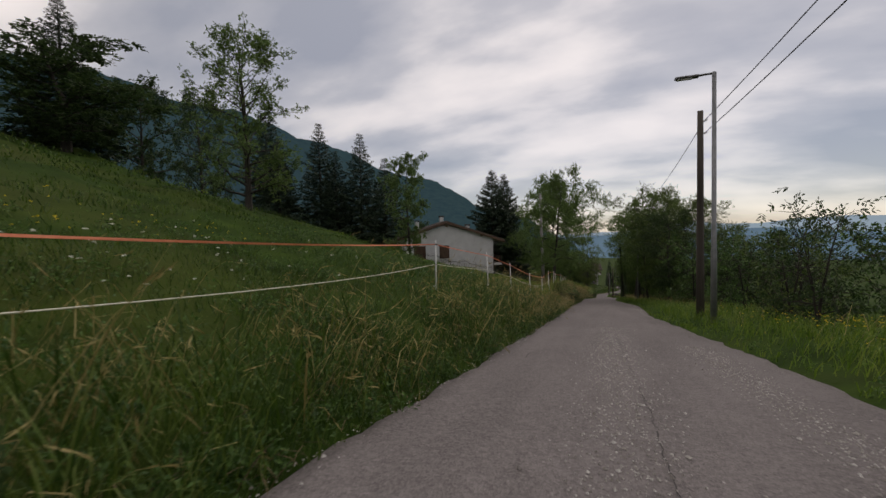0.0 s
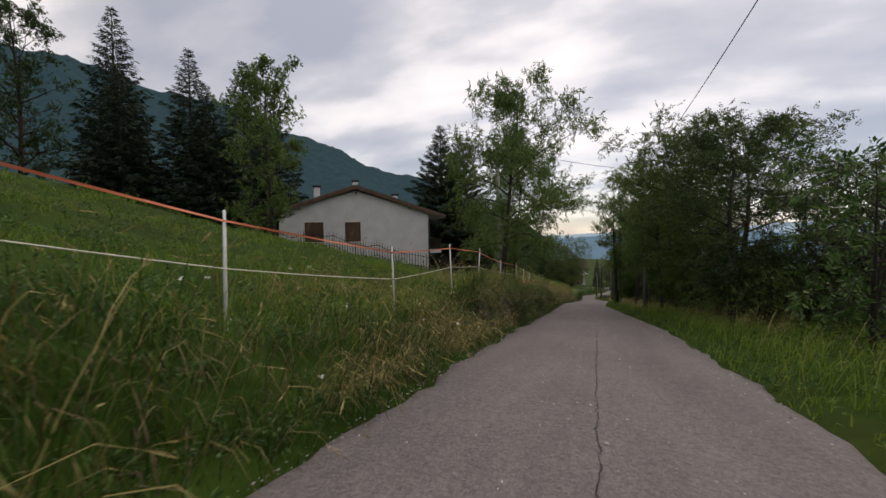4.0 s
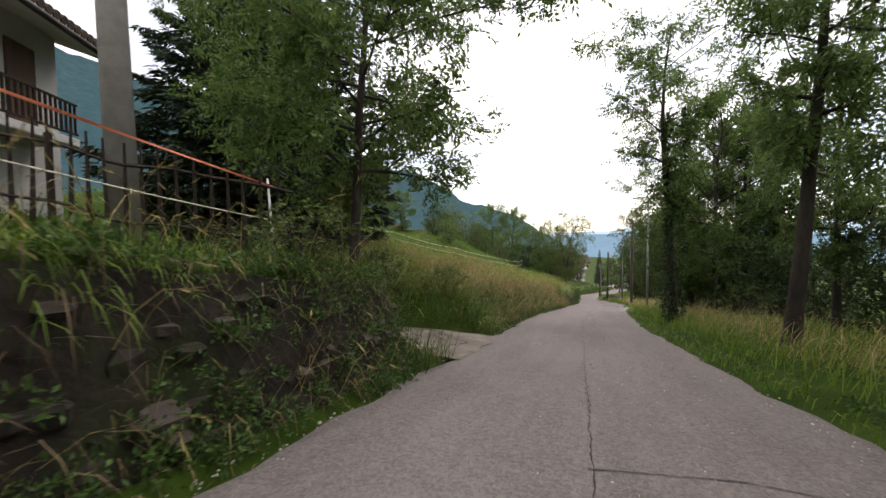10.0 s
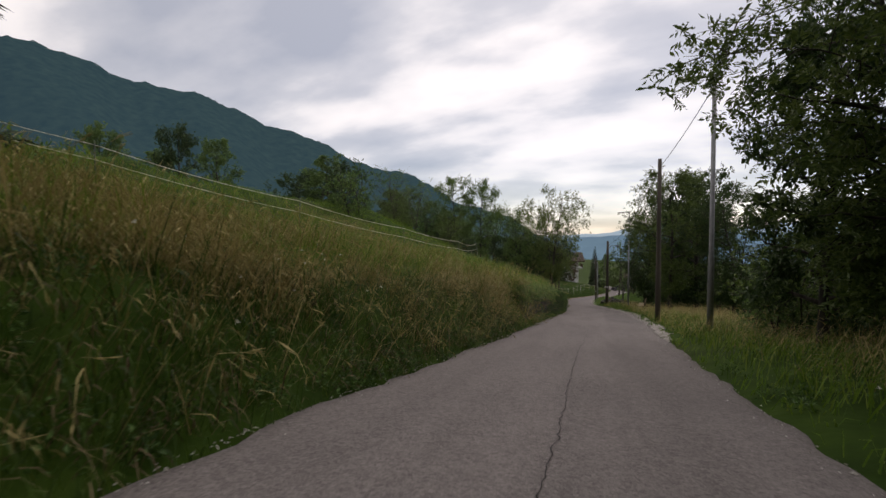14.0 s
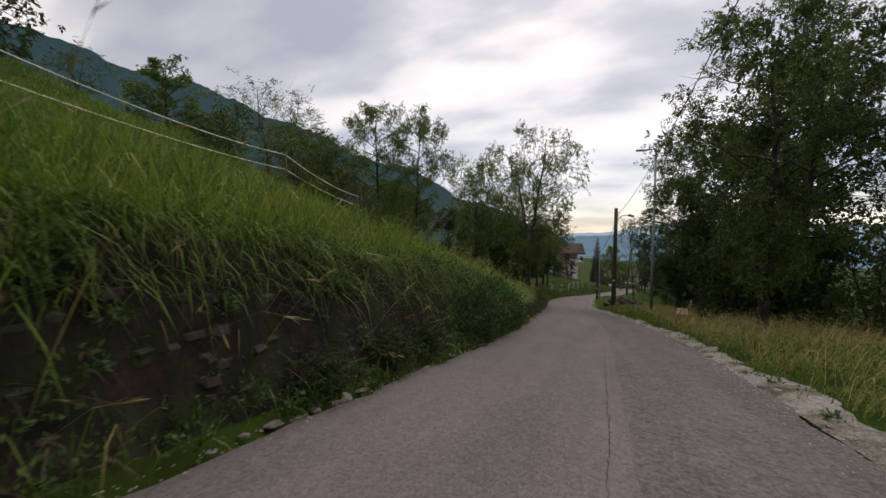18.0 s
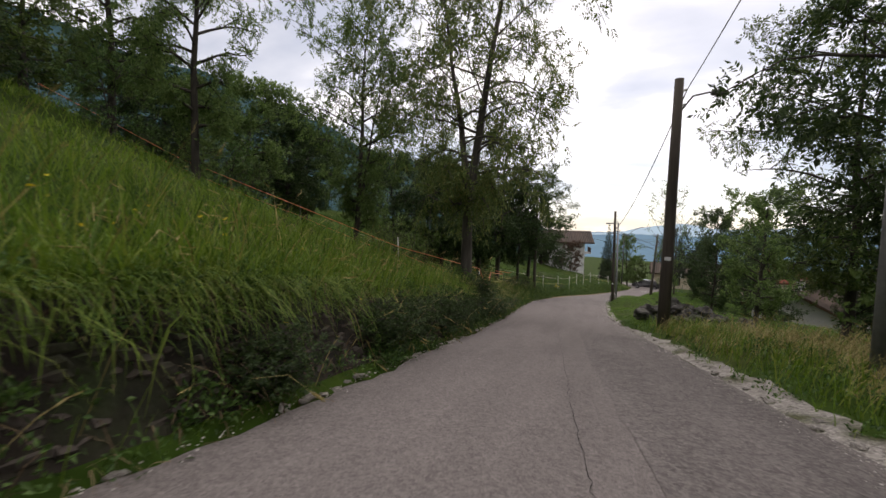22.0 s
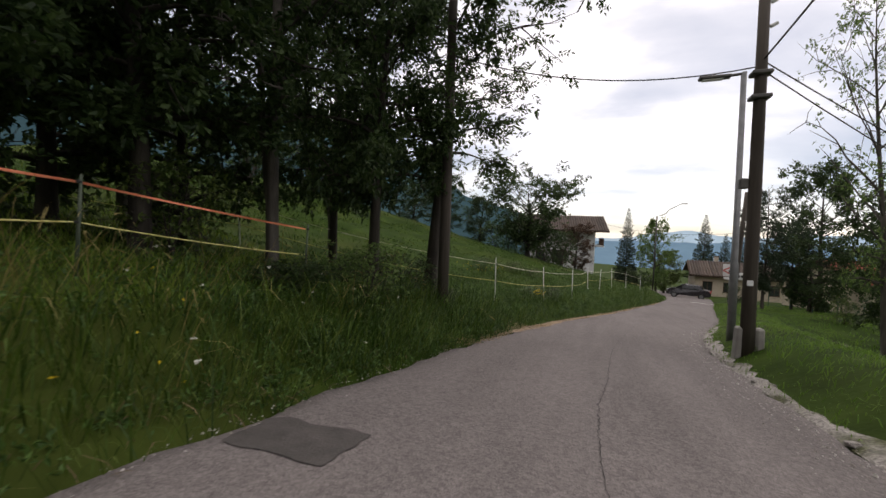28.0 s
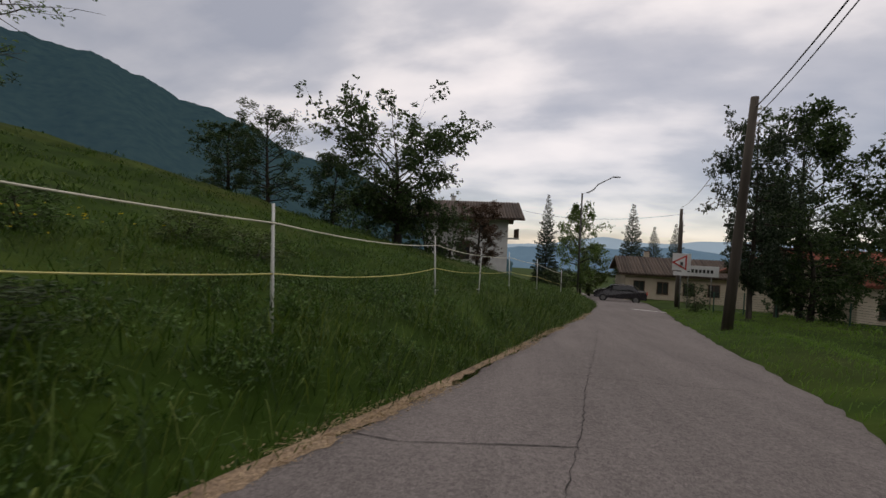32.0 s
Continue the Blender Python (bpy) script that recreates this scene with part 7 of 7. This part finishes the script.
    fade = np.clip((ys - 127.2) / 2, 0, 1) * np.clip((145 - ys) / 8, 0, 1)
    a, b = edge_l(ys) - 0.01, edge_l(ys) + 0.03 + (0.03 + 0.12 * wob ** 1.5 + 0.14 * np.clip((133 - ys) / 3, 0, 1) + r2.normal(0, 0.025, len(ys))) * fade
    U = np.linspace(0, 1, 4)
    XX = a[:, None] + (b - a)[:, None] * U[None]
    YY = np.repeat(ys[:, None], 4, 1)
    i = np.arange(len(ys) - 1)[:, None] * 4 + np.arange(3)[None]
    F = np.stack([i, i + 1, i + 5, i + 4], -1).reshape(-1, 4)
    ZZ = np.maximum(road_top(XX, YY), land(XX, YY)) + np.array([0.006, 0.01, 0.008, 0.003])[None]
    part("sawdust", np_mesh("sawdust", np.stack([XX, YY, ZZ], -1).reshape(-1, 3), F, True), M_SAWDUST, road, "tan sawdust along the lane's edge")
    strip("stop_line", [(5.4, 158.4), (8.0, 157.6)], 0.55, M_LINE, "", road, 30, 0.0)


build_wear()


# ---- the concrete driveway ----
def driveway():
    ys = np.linspace(48.3, 51.55, 20)
    U = np.linspace(0, 1, 18)
    x0 = edge_l(ys) + 0.24 + 0.05 * np.sin(ys * 5.0)
    x1 = -9.4 + 0 * ys
    XX = x0[:, None] + (x1 - x0)[:, None] * U[None]
    YY = np.repeat(ys[:, None], 18, 1)
    ZZ = np.maximum(land(XX, YY) + 0.03, road_top(XX, YY) + 0.01 * (U[None] < 0.08)) + 0.008 * lumps(XX * 2, YY * 2)
    i = np.arange(19)[:, None] * 18 + np.arange(17)[None]
    F = np.stack([i, i + 18, i + 19, i + 1], -1).reshape(-1, 4)
    d = tagged(part("driveway", np_mesh("driveway", np.stack([XX, YY, ZZ], -1).reshape(-1, 3), F, True), M_CONCRETE), "weathered concrete driveway with dark chevron grooves", "driveway", kind="structure")
    rng = np.random.default_rng(61)
    for k in range(14):
        c = -2.55 - k * 0.44
        for reach, turn in ((1.3, -1.2), (-1.65, -0.45)):
            t = np.linspace(0, 1, 12)
            x = c + t * turn + rng.normal(0, 0.008, 12)
            y = 50.0 + t * reach
            w = 0.022 * rng.uniform(0.5, 1.4, 12)
            z = land(x, y) + 0.036 + 0.008 * lumps(x * 2, y * 2)
            V = np.concatenate([np.stack([x - w, y, z], -1), np.stack([x + w, y, z], -1)])
            j = np.arange(11)[:, None]
            part("groove", np_mesh("groove", V, j + np.array([[0, 12, 13, 1]])), M_CRACK, d)
    # small round valve cover in the lane
    cap = thing("valve_cover", pose(-1.4, 50.85, float(road_top(-1.4, 50.85)) + 0.004), "small round rusty valve cover set in the lane", "cover")
    for nm, r0, h in (("ring", 0.085, 0.008), ("lid", 0.06, 0.014)):
        bm = bmesh.new()
        bmesh.ops.create_cone(bm, cap_ends=True, segments=20, radius1=r0, radius2=r0 * 0.95, depth=h)
        part(nm, bm, M_GALV if nm == "ring" else M_DARKSTEEL, cap)


driveway()

# ---- the houses below ----
def simple_house(name, x, y, z, turn, W, D, E, rise, wall_mat, roof_mat, label, windows, ov=0.9, balcony=None, doors=()):
    """A house with four walls, a gable roof whose ridge runs along local x, windows with frames, and an optional balcony. Front faces local -y."""
    h = thing(name, pose(x, y, z, 0, 0, turn), label, "house", "houses of the hamlet")
    for nm, sx, sy, px, py in (("wall", W, 0.3, 0, -D / 2 + 0.15), ("wall", W, 0.3, 0, D / 2 - 0.15), ("wall", 0.3, D - 0.6, -W / 2 + 0.15, 0), ("wall", 0.3, D - 0.6, W / 2 - 0.15, 0)):
        part(nm, boxed(sx, sy, E + 1.0, pose(px, py, (E - 1.0) / 2)), wall_mat, h)
    for s in (-1, 1):
        g = bmesh.new()
        xg = s * (W / 2 - 0.15)
        vs = [g.verts.new((xg + o, yy, zz)) for o in (-0.15, 0.15) for yy, zz in ((-D / 2, E), (D / 2, E), (0, E + rise))]
        for f in ((0, 1, 2), (5, 4, 3), (0, 3, 4, 1), (1, 4, 5, 2), (2, 5, 3, 0)):
            g.faces.new([vs[i] for i in f])
        part("gable", g, wall_mat, h)
    for s in (-1, 1):
        run = D / 2 + ov
        rr = rise * run / (D / 2)
        ln, ang = math.hypot(run, rr), math.atan2(rr, run)
        base = Matrix.Translation((0, s * run / 2, E + rise - rr / 2 + 0.1)) @ Matrix.Rotation(-s * ang, 4, "X")
        rf = part("roof", boxed(W + 2 * ov, ln, 0.16, base), M_BROWNWOOD, h)
        n = int((W + 2 * ov) / 0.3)
        for k in range(n):
            xx = -(W + 2 * ov) / 2 + (k + 0.5) * (W + 2 * ov) / n
            if k == 0:
                t = bmesh.new()
                bmesh.ops.create_cone(t, cap_ends=True, segments=5, radius1=0.155, radius2=0.145, depth=ln + 0.05)
                row = bpy.data.meshes.new("roof_tile")
                t.to_mesh(row)
                t.free()
                row.materials.append(roof_mat)
            part("roof_tile", row, None, rf, at=base @ pose(xx, 0, 0.08, 90, 0, 0))
    for wx, wz, ww, wh, side in windows:
        yy = -D / 2 if side == "front" else None
        at = pose(wx, -D / 2, wz) if side == "front" else pose((W / 2 if side == "right" else -W / 2), wx, wz, 0, 0, 90)
        w = part("window", boxed(ww, 0.05, wh, at @ pose(0, -0.01, 0)), M_GLASS, h)
        for sx, sz, px, pz in ((ww + 0.12, 0.07, 0, wh / 2), (ww + 0.12, 0.07, 0, -wh / 2), (0.07, wh, -ww / 2, 0), (0.07, wh, ww / 2, 0), (0.05, wh, 0, 0)):
            part("frame", boxed(sx, 0.1, sz, at @ pose(px, -0.03, pz)), M_BROWNWOOD, w)
    for dx, dw, dh in doors:
        part("door", boxed(dw, 0.1, dh, pose(dx, -D / 2 - 0.02, dh / 2)), M_BROWNWOOD, h)
    if balcony:
        bx, bw, bz, bside = balcony
        at = pose(W / 2 + 0.6, bx, bz, 0, 0, 90) if bside == "right" else pose(bx, -D / 2 - 0.6, bz)
        b = part("balcony", boxed(bw, 1.2, 0.18, at), M_PLASTER, h)
        part("rail", boxed(bw, 0.06, 0.08, at @ pose(0, -0.55, 1.0)), M_BROWNWOOD, b)
        for k in range(int(bw / 0.22)):
            part("baluster", boxed(0.08, 0.04, 0.95, at @ pose(-bw / 2 + 0.1 + k * 0.22, -0.55, 0.55)), M_BROWNWOOD, b)
    c = part("chimney", boxed(0.5, 0.5, 1.3, pose(-W / 5, D / 6, E + rise + 0.2), 0.02), wall_mat, h)
    part("cap", boxed(0.7, 0.7, 0.1, pose(-W / 5, D / 6, E + rise + 0.9), 0.02), roof_mat, c)
    return h


simple_house("house", -7.4, 181.5, -20.9, 8, 8.6, 9.0, 5.2, 1.5, M_PLASTER, M_TILE, "white two-storey house with wide dark eaves and a side balcony",
             [(-2.6, 1.4, 1.1, 1.4, "front"), (-0.3, 1.4, 1.4, 1.6, "front"), (1.8, 4.0, 1.0, 1.3, "front"), (-2.4, 4.0, 1.0, 1.3, "front"), (-1.0, 3.9, 1.0, 2.0, "right")], ov=1.5, balcony=(-1.5, 5.0, 2.9, "right"))
simple_house("house", 14.6, 184.0, -25.0, -4, 9.5, 8.0, 4.0, 1.3, M_BEIGE, M_TILE, "low beige house with brown shutters beside the lane",
             [(-3.4, 2.6, 1.0, 1.2, "front"), (-1.2, 2.6, 1.0, 1.2, "front"), (1.2, 2.6, 1.0, 1.2, "front"), (3.4, 2.6, 1.0, 1.2, "front")], ov=0.7)
simple_house("house", 21.0, 168.0, -23.4, 25, 9.0, 8.0, 3.6, 1.6, M_BEIGE, M_REDTILE, "house with a reddish tiled roof half hidden by trees",
             [(-2.2, 2.0, 1.0, 1.2, "front"), (1.8, 2.0, 1.0, 1.2, "front")], ov=0.7)
simple_house("house", 18.5, 141.0, -22.6, 40, 8.0, 7.0, 3.0, 1.4, M_PLASTER, M_TILE, "pale house below the lane behind shrubs",
             [(-2.2, 1.8, 1.0, 1.2, "front"), (1.8, 1.8, 1.0, 1.2, "front")], ov=0.6)


# ---- parked car ----
def car(x, y, turn):
    c = thing("car", pose(x, y, float(road_z(y)), 0, 0, turn), "black hatchback parked beside the lane", "car")
    bm = bmesh.new()
    prof = [(-2.1, 0.35), (-2.15, 0.75), (-1.95, 0.98), (-1.5, 1.02), (-1.0, 1.42), (0.5, 1.48), (1.15, 1.05), (1.95, 0.88), (2.1, 0.6), (2.05, 0.32)]
    ring = []
    for s, k in ((-0.86, 1), (-0.80, 0.0), (0.80, 0.0), (0.86, 1)):
        ring.append([bm.verts.new((px, s * (1 if pz < 1.03 else 0.82), pz)) for px, pz in prof])
    for a, b in ((0, 3),):
        for k in range(len(prof) - 1):
            bm.faces.new([ring[a][k], ring[a][k + 1], ring[b][k + 1], ring[b][k]])
    bm.faces.new(ring[0][::-1])
    bm.faces.new(ring[3])
    for r in (1, 2):
        for v in ring[r]:
            bm.verts.remove(v)
    bmesh.ops.recalc_face_normals(bm, faces=bm.faces)
    bmesh.ops.bevel(bm, geom=list(bm.edges), offset=0.05, segments=2, affect="EDGES")
    body = part("body", bm, M_CAR, c)
    part("windscreen", boxed(0.04, 1.2, 0.5, pose(0.86, 0, 1.27, 0, -56)), M_GLASS, c)
    part("rear_window", boxed(0.04, 1.15, 0.42, pose(-1.28, 0, 1.25, 0, 48)), M_GLASS, c)
    for s in (-1, 1):
        part("side_window", boxed(1.5, 0.02, 0.3, pose(-0.2, s * 0.775, 1.22, s * 12)), M_GLASS, c)
        part("headlight", boxed(0.1, 0.3, 0.14, pose(2.04, s * 0.6, 0.72), 0.03), M_SIGN, c)
        part("tail_light", boxed(0.08, 0.2, 0.25, pose(-2.1, s * 0.66, 0.82), 0.03), M_SIGNRED, c)
        part("mirror", boxed(0.14, 0.18, 0.12, pose(0.75, s * 0.93, 1.05), 0.03), M_CAR, c)
        for px in (-1.3, 1.3):
            w = bmesh.new()
            bmesh.ops.create_cone(w, cap_ends=True, segments=20, radius1=0.31, radius2=0.31, depth=0.2, matrix=pose(px, s * 0.78, 0.31, 90))
            wh = part("wheel", w, M_TYRE, c)
            w = bmesh.new()
            bmesh.ops.create_cone(w, cap_ends=True, segments=16, radius1=0.2, radius2=0.17, depth=0.04, matrix=pose(px, s * 0.89, 0.31, 90 * s))
            part("rim", w, M_GALV, wh)


car(7.6, 172.5, 165)


# ---- road signs ----
def sign_post(x, y, label, kind):
    z = stand(x, y)
    p = thing("road_sign", pose(x, y, z, 0, 0, -12), label, "road sign")
    if kind == "triangle":
        tube("post", [(0, 0, -0.1), (0, 0, 3.0)], [0.035, 0.035], M_GALV, p, 8)
        b = bmesh.new()
        bmesh.ops.create_cone(b, cap_ends=True, segments=3, radius1=0.52, radius2=0.52, depth=0.02, matrix=pose(0, -0.05, 2.75, 90, 0, 0) @ pose(0, 0, 0, 0, 0, 90))
        part("border", b, M_SIGNRED, p, "red triangular border")
        b = bmesh.new()
        bmesh.ops.create_cone(b, cap_ends=True, segments=3, radius1=0.36, radius2=0.36, depth=0.02, matrix=pose(0, -0.068, 2.75, 90, 0, 0) @ pose(0, 0, 0, 0, 0, 90))
        part("face", b, M_SIGN, p)
        part("symbol", boxed(0.14, 0.012, 0.2, pose(0, -0.085, 2.68)), M_INK, p)
        part("backing", boxed(0.95, 0.015, 1.0, pose(0, -0.03, 2.78), 0.004), M_SIGN, p)
        part("lower_plate", boxed(0.8, 0.02, 0.22, pose(0, -0.045, 2.1)), M_SIGN, p)
    else:
        for s in (-1, 1):
            tube("post", [(s * 0.6, 0, -0.1), (s * 0.6, 0, 2.6)], [0.03, 0.03], M_GALV, p, 8)
        part("board", boxed(1.9, 0.025, 0.62, pose(0, -0.045, 2.28), 0.006), M_SIGN, p)
        for k in range(7):
            part("bar", boxed(0.13, 0.012, 0.2, pose(-0.6 + k * 0.2, -0.064, 2.28)), M_INK, p)


sign_post(8.5, 160.6, "triangular warning sign with a red border on a steel post", "triangle")
sign_post(9.8, 161.4, "white place-name board on two steel posts", "board")

# garden mesh fence and hedge by the village
def mesh_fence():
    f = thing("garden_fence", pose(9.6, 157, stand(9.6, 157)), "green wire garden fence beside the lane", "fence")
    inv = f.matrix_basis.inverted()
    g = material("green_wire", [(0.02, 0.07, 0.05), (0.04, 0.11, 0.08)], rough=0.6, bump=0)
    for k in range(9):
        x, y = 9.0 + k * 1.1, 157.2 - k * 0.6
        part("post", boxed(0.05, 0.05, 1.1, inv @ pose(x, y, stand(x, y) + 0.5), 0.006), g, f)
    for r in range(9):
        P = [(9.0 + k * 1.1 - 9.6, 157.2 - k * 0.6 - 157, stand(9.0 + k * 1.1, 157.2 - k * 0.6) + 0.12 + r * 0.11 - stand(9.6, 157)) for k in range(9)]
        V, F = tube_np(P, [0.006] * 9, 4)
        part("wire", np_mesh("wire", V, F), g, f)


mesh_fence()

# ---- walls of the bank, stone by stone ----
stone_wall(25.6, 47.6, "overgrown dry-stone retaining wall below the bank", 6, 0.27, 1, 37, 46.5, 0.8, 90)
stone_wall(74.2, 108.8, "dark rough stone retaining wall below the grassy bank", 10, 0.14, 2, 101.2, 105.2, 0.54, 91)


def wall_end():
    """The squared end of the dry wall beside the driveway, of larger blocks."""
    w = thing("wall_end", pose(-3.06, 47.98, float(road_z(48.1)) - 0.03), "rough stone end of the retaining wall beside the driveway", "wall")
    rng = random.Random(71)
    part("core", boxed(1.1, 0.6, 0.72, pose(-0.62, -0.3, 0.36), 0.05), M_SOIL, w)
    for r in range(5):
        for face, n in (("end", 6), ("lane", 3)):
            for k in range(n):
                s = rng.uniform(0.75, 1.2)
                u = 0.1 + k * 0.2 + rng.uniform(-0.03, 0.03)
                at = pose(0.03 - u, rng.uniform(-0.03, 0.03), 0.08 + r * 0.165, rng.uniform(-8, 8), rng.uniform(-8, 8), 90 + rng.uniform(-14, 14)) if face == "end" else pose(rng.uniform(-0.1, -0.04), -u, 0.08 + r * 0.165, rng.uniform(-8, 8), rng.uniform(-8, 8), rng.uniform(-14, 14))
                part("stone", STONES[rng.randrange(8)], None, w, at=at @ Matrix.Diagonal((s, s, s, 1)))


wall_end()


def edge_stones():
    rng = random.Random(33)
    ys = np.arange(71, 136, 0.25)
    wide = np.interp(ys, [71, 76, 104, 110, 136], [0.2, 0.42, 0.4, 0.2, 0.22]) + 0.08 * np.sin(ys * 1.3) * np.sin(ys * 0.47) + np.random.default_rng(3).normal(0, 0.05, len(ys))
    X = (edge_r(ys) - 0.02)[:, None] + wide[:, None] * np.array([0, 0.35, 0.7, 1.0])[None]
    Yk = np.repeat(ys[:, None], 4, 1)
    i = np.arange(len(ys) - 1)[:, None] * 4 + np.arange(3)[None]
    shoulder = np_mesh("kerb", np.stack([X, Yk, np.maximum(land(X, Yk) + 0.014, road_z(Yk) - 0.03)], -1).reshape(-1, 3), np.stack([i, i + 1, i + 5, i + 4], -1).reshape(-1, 4), True)
    pale = [me.copy() for me in STONES]
    for me in pale:
        me.materials.clear()
        me.materials.append(M_KERB)
    k = tagged(part("kerb", shoulder, M_KERB), "broken stone edging and grit along the lane", "kerb", kind="structure")
    y = 73.0
    while y < 136:
        s = rng.uniform(0.25, 0.6)
        part("stone", pale[rng.randrange(8)], None, k, at=pose(float(edge_r(y)) + rng.uniform(0.0, 0.2), y, float(road_z(y)) + 0.0, rng.uniform(-8, 8), rng.uniform(-8, 8), rng.uniform(0, 180)) @ Matrix.Diagonal((s, s, s * 0.6, 1)))
        y += rng.uniform(0.15, 0.5)
    # pale broken pieces along the foot of the bank
    y = 74.5
    while y < 109:
        s = rng.uniform(0.2, 0.5)
        part("stone", pale[rng.randrange(8)], None, k, at=pose(float(edge_l(y)) + rng.uniform(0.0, 0.1), y, float(road_z(y)) - 0.02, rng.uniform(-8, 8), rng.uniform(-8, 8), rng.uniform(0, 180)) @ Matrix.Diagonal((s, s * 1.3, s * 0.4, 1)))
        y += rng.choice((0.18, 0.25, 0.3, 1.2))


edge_stones()
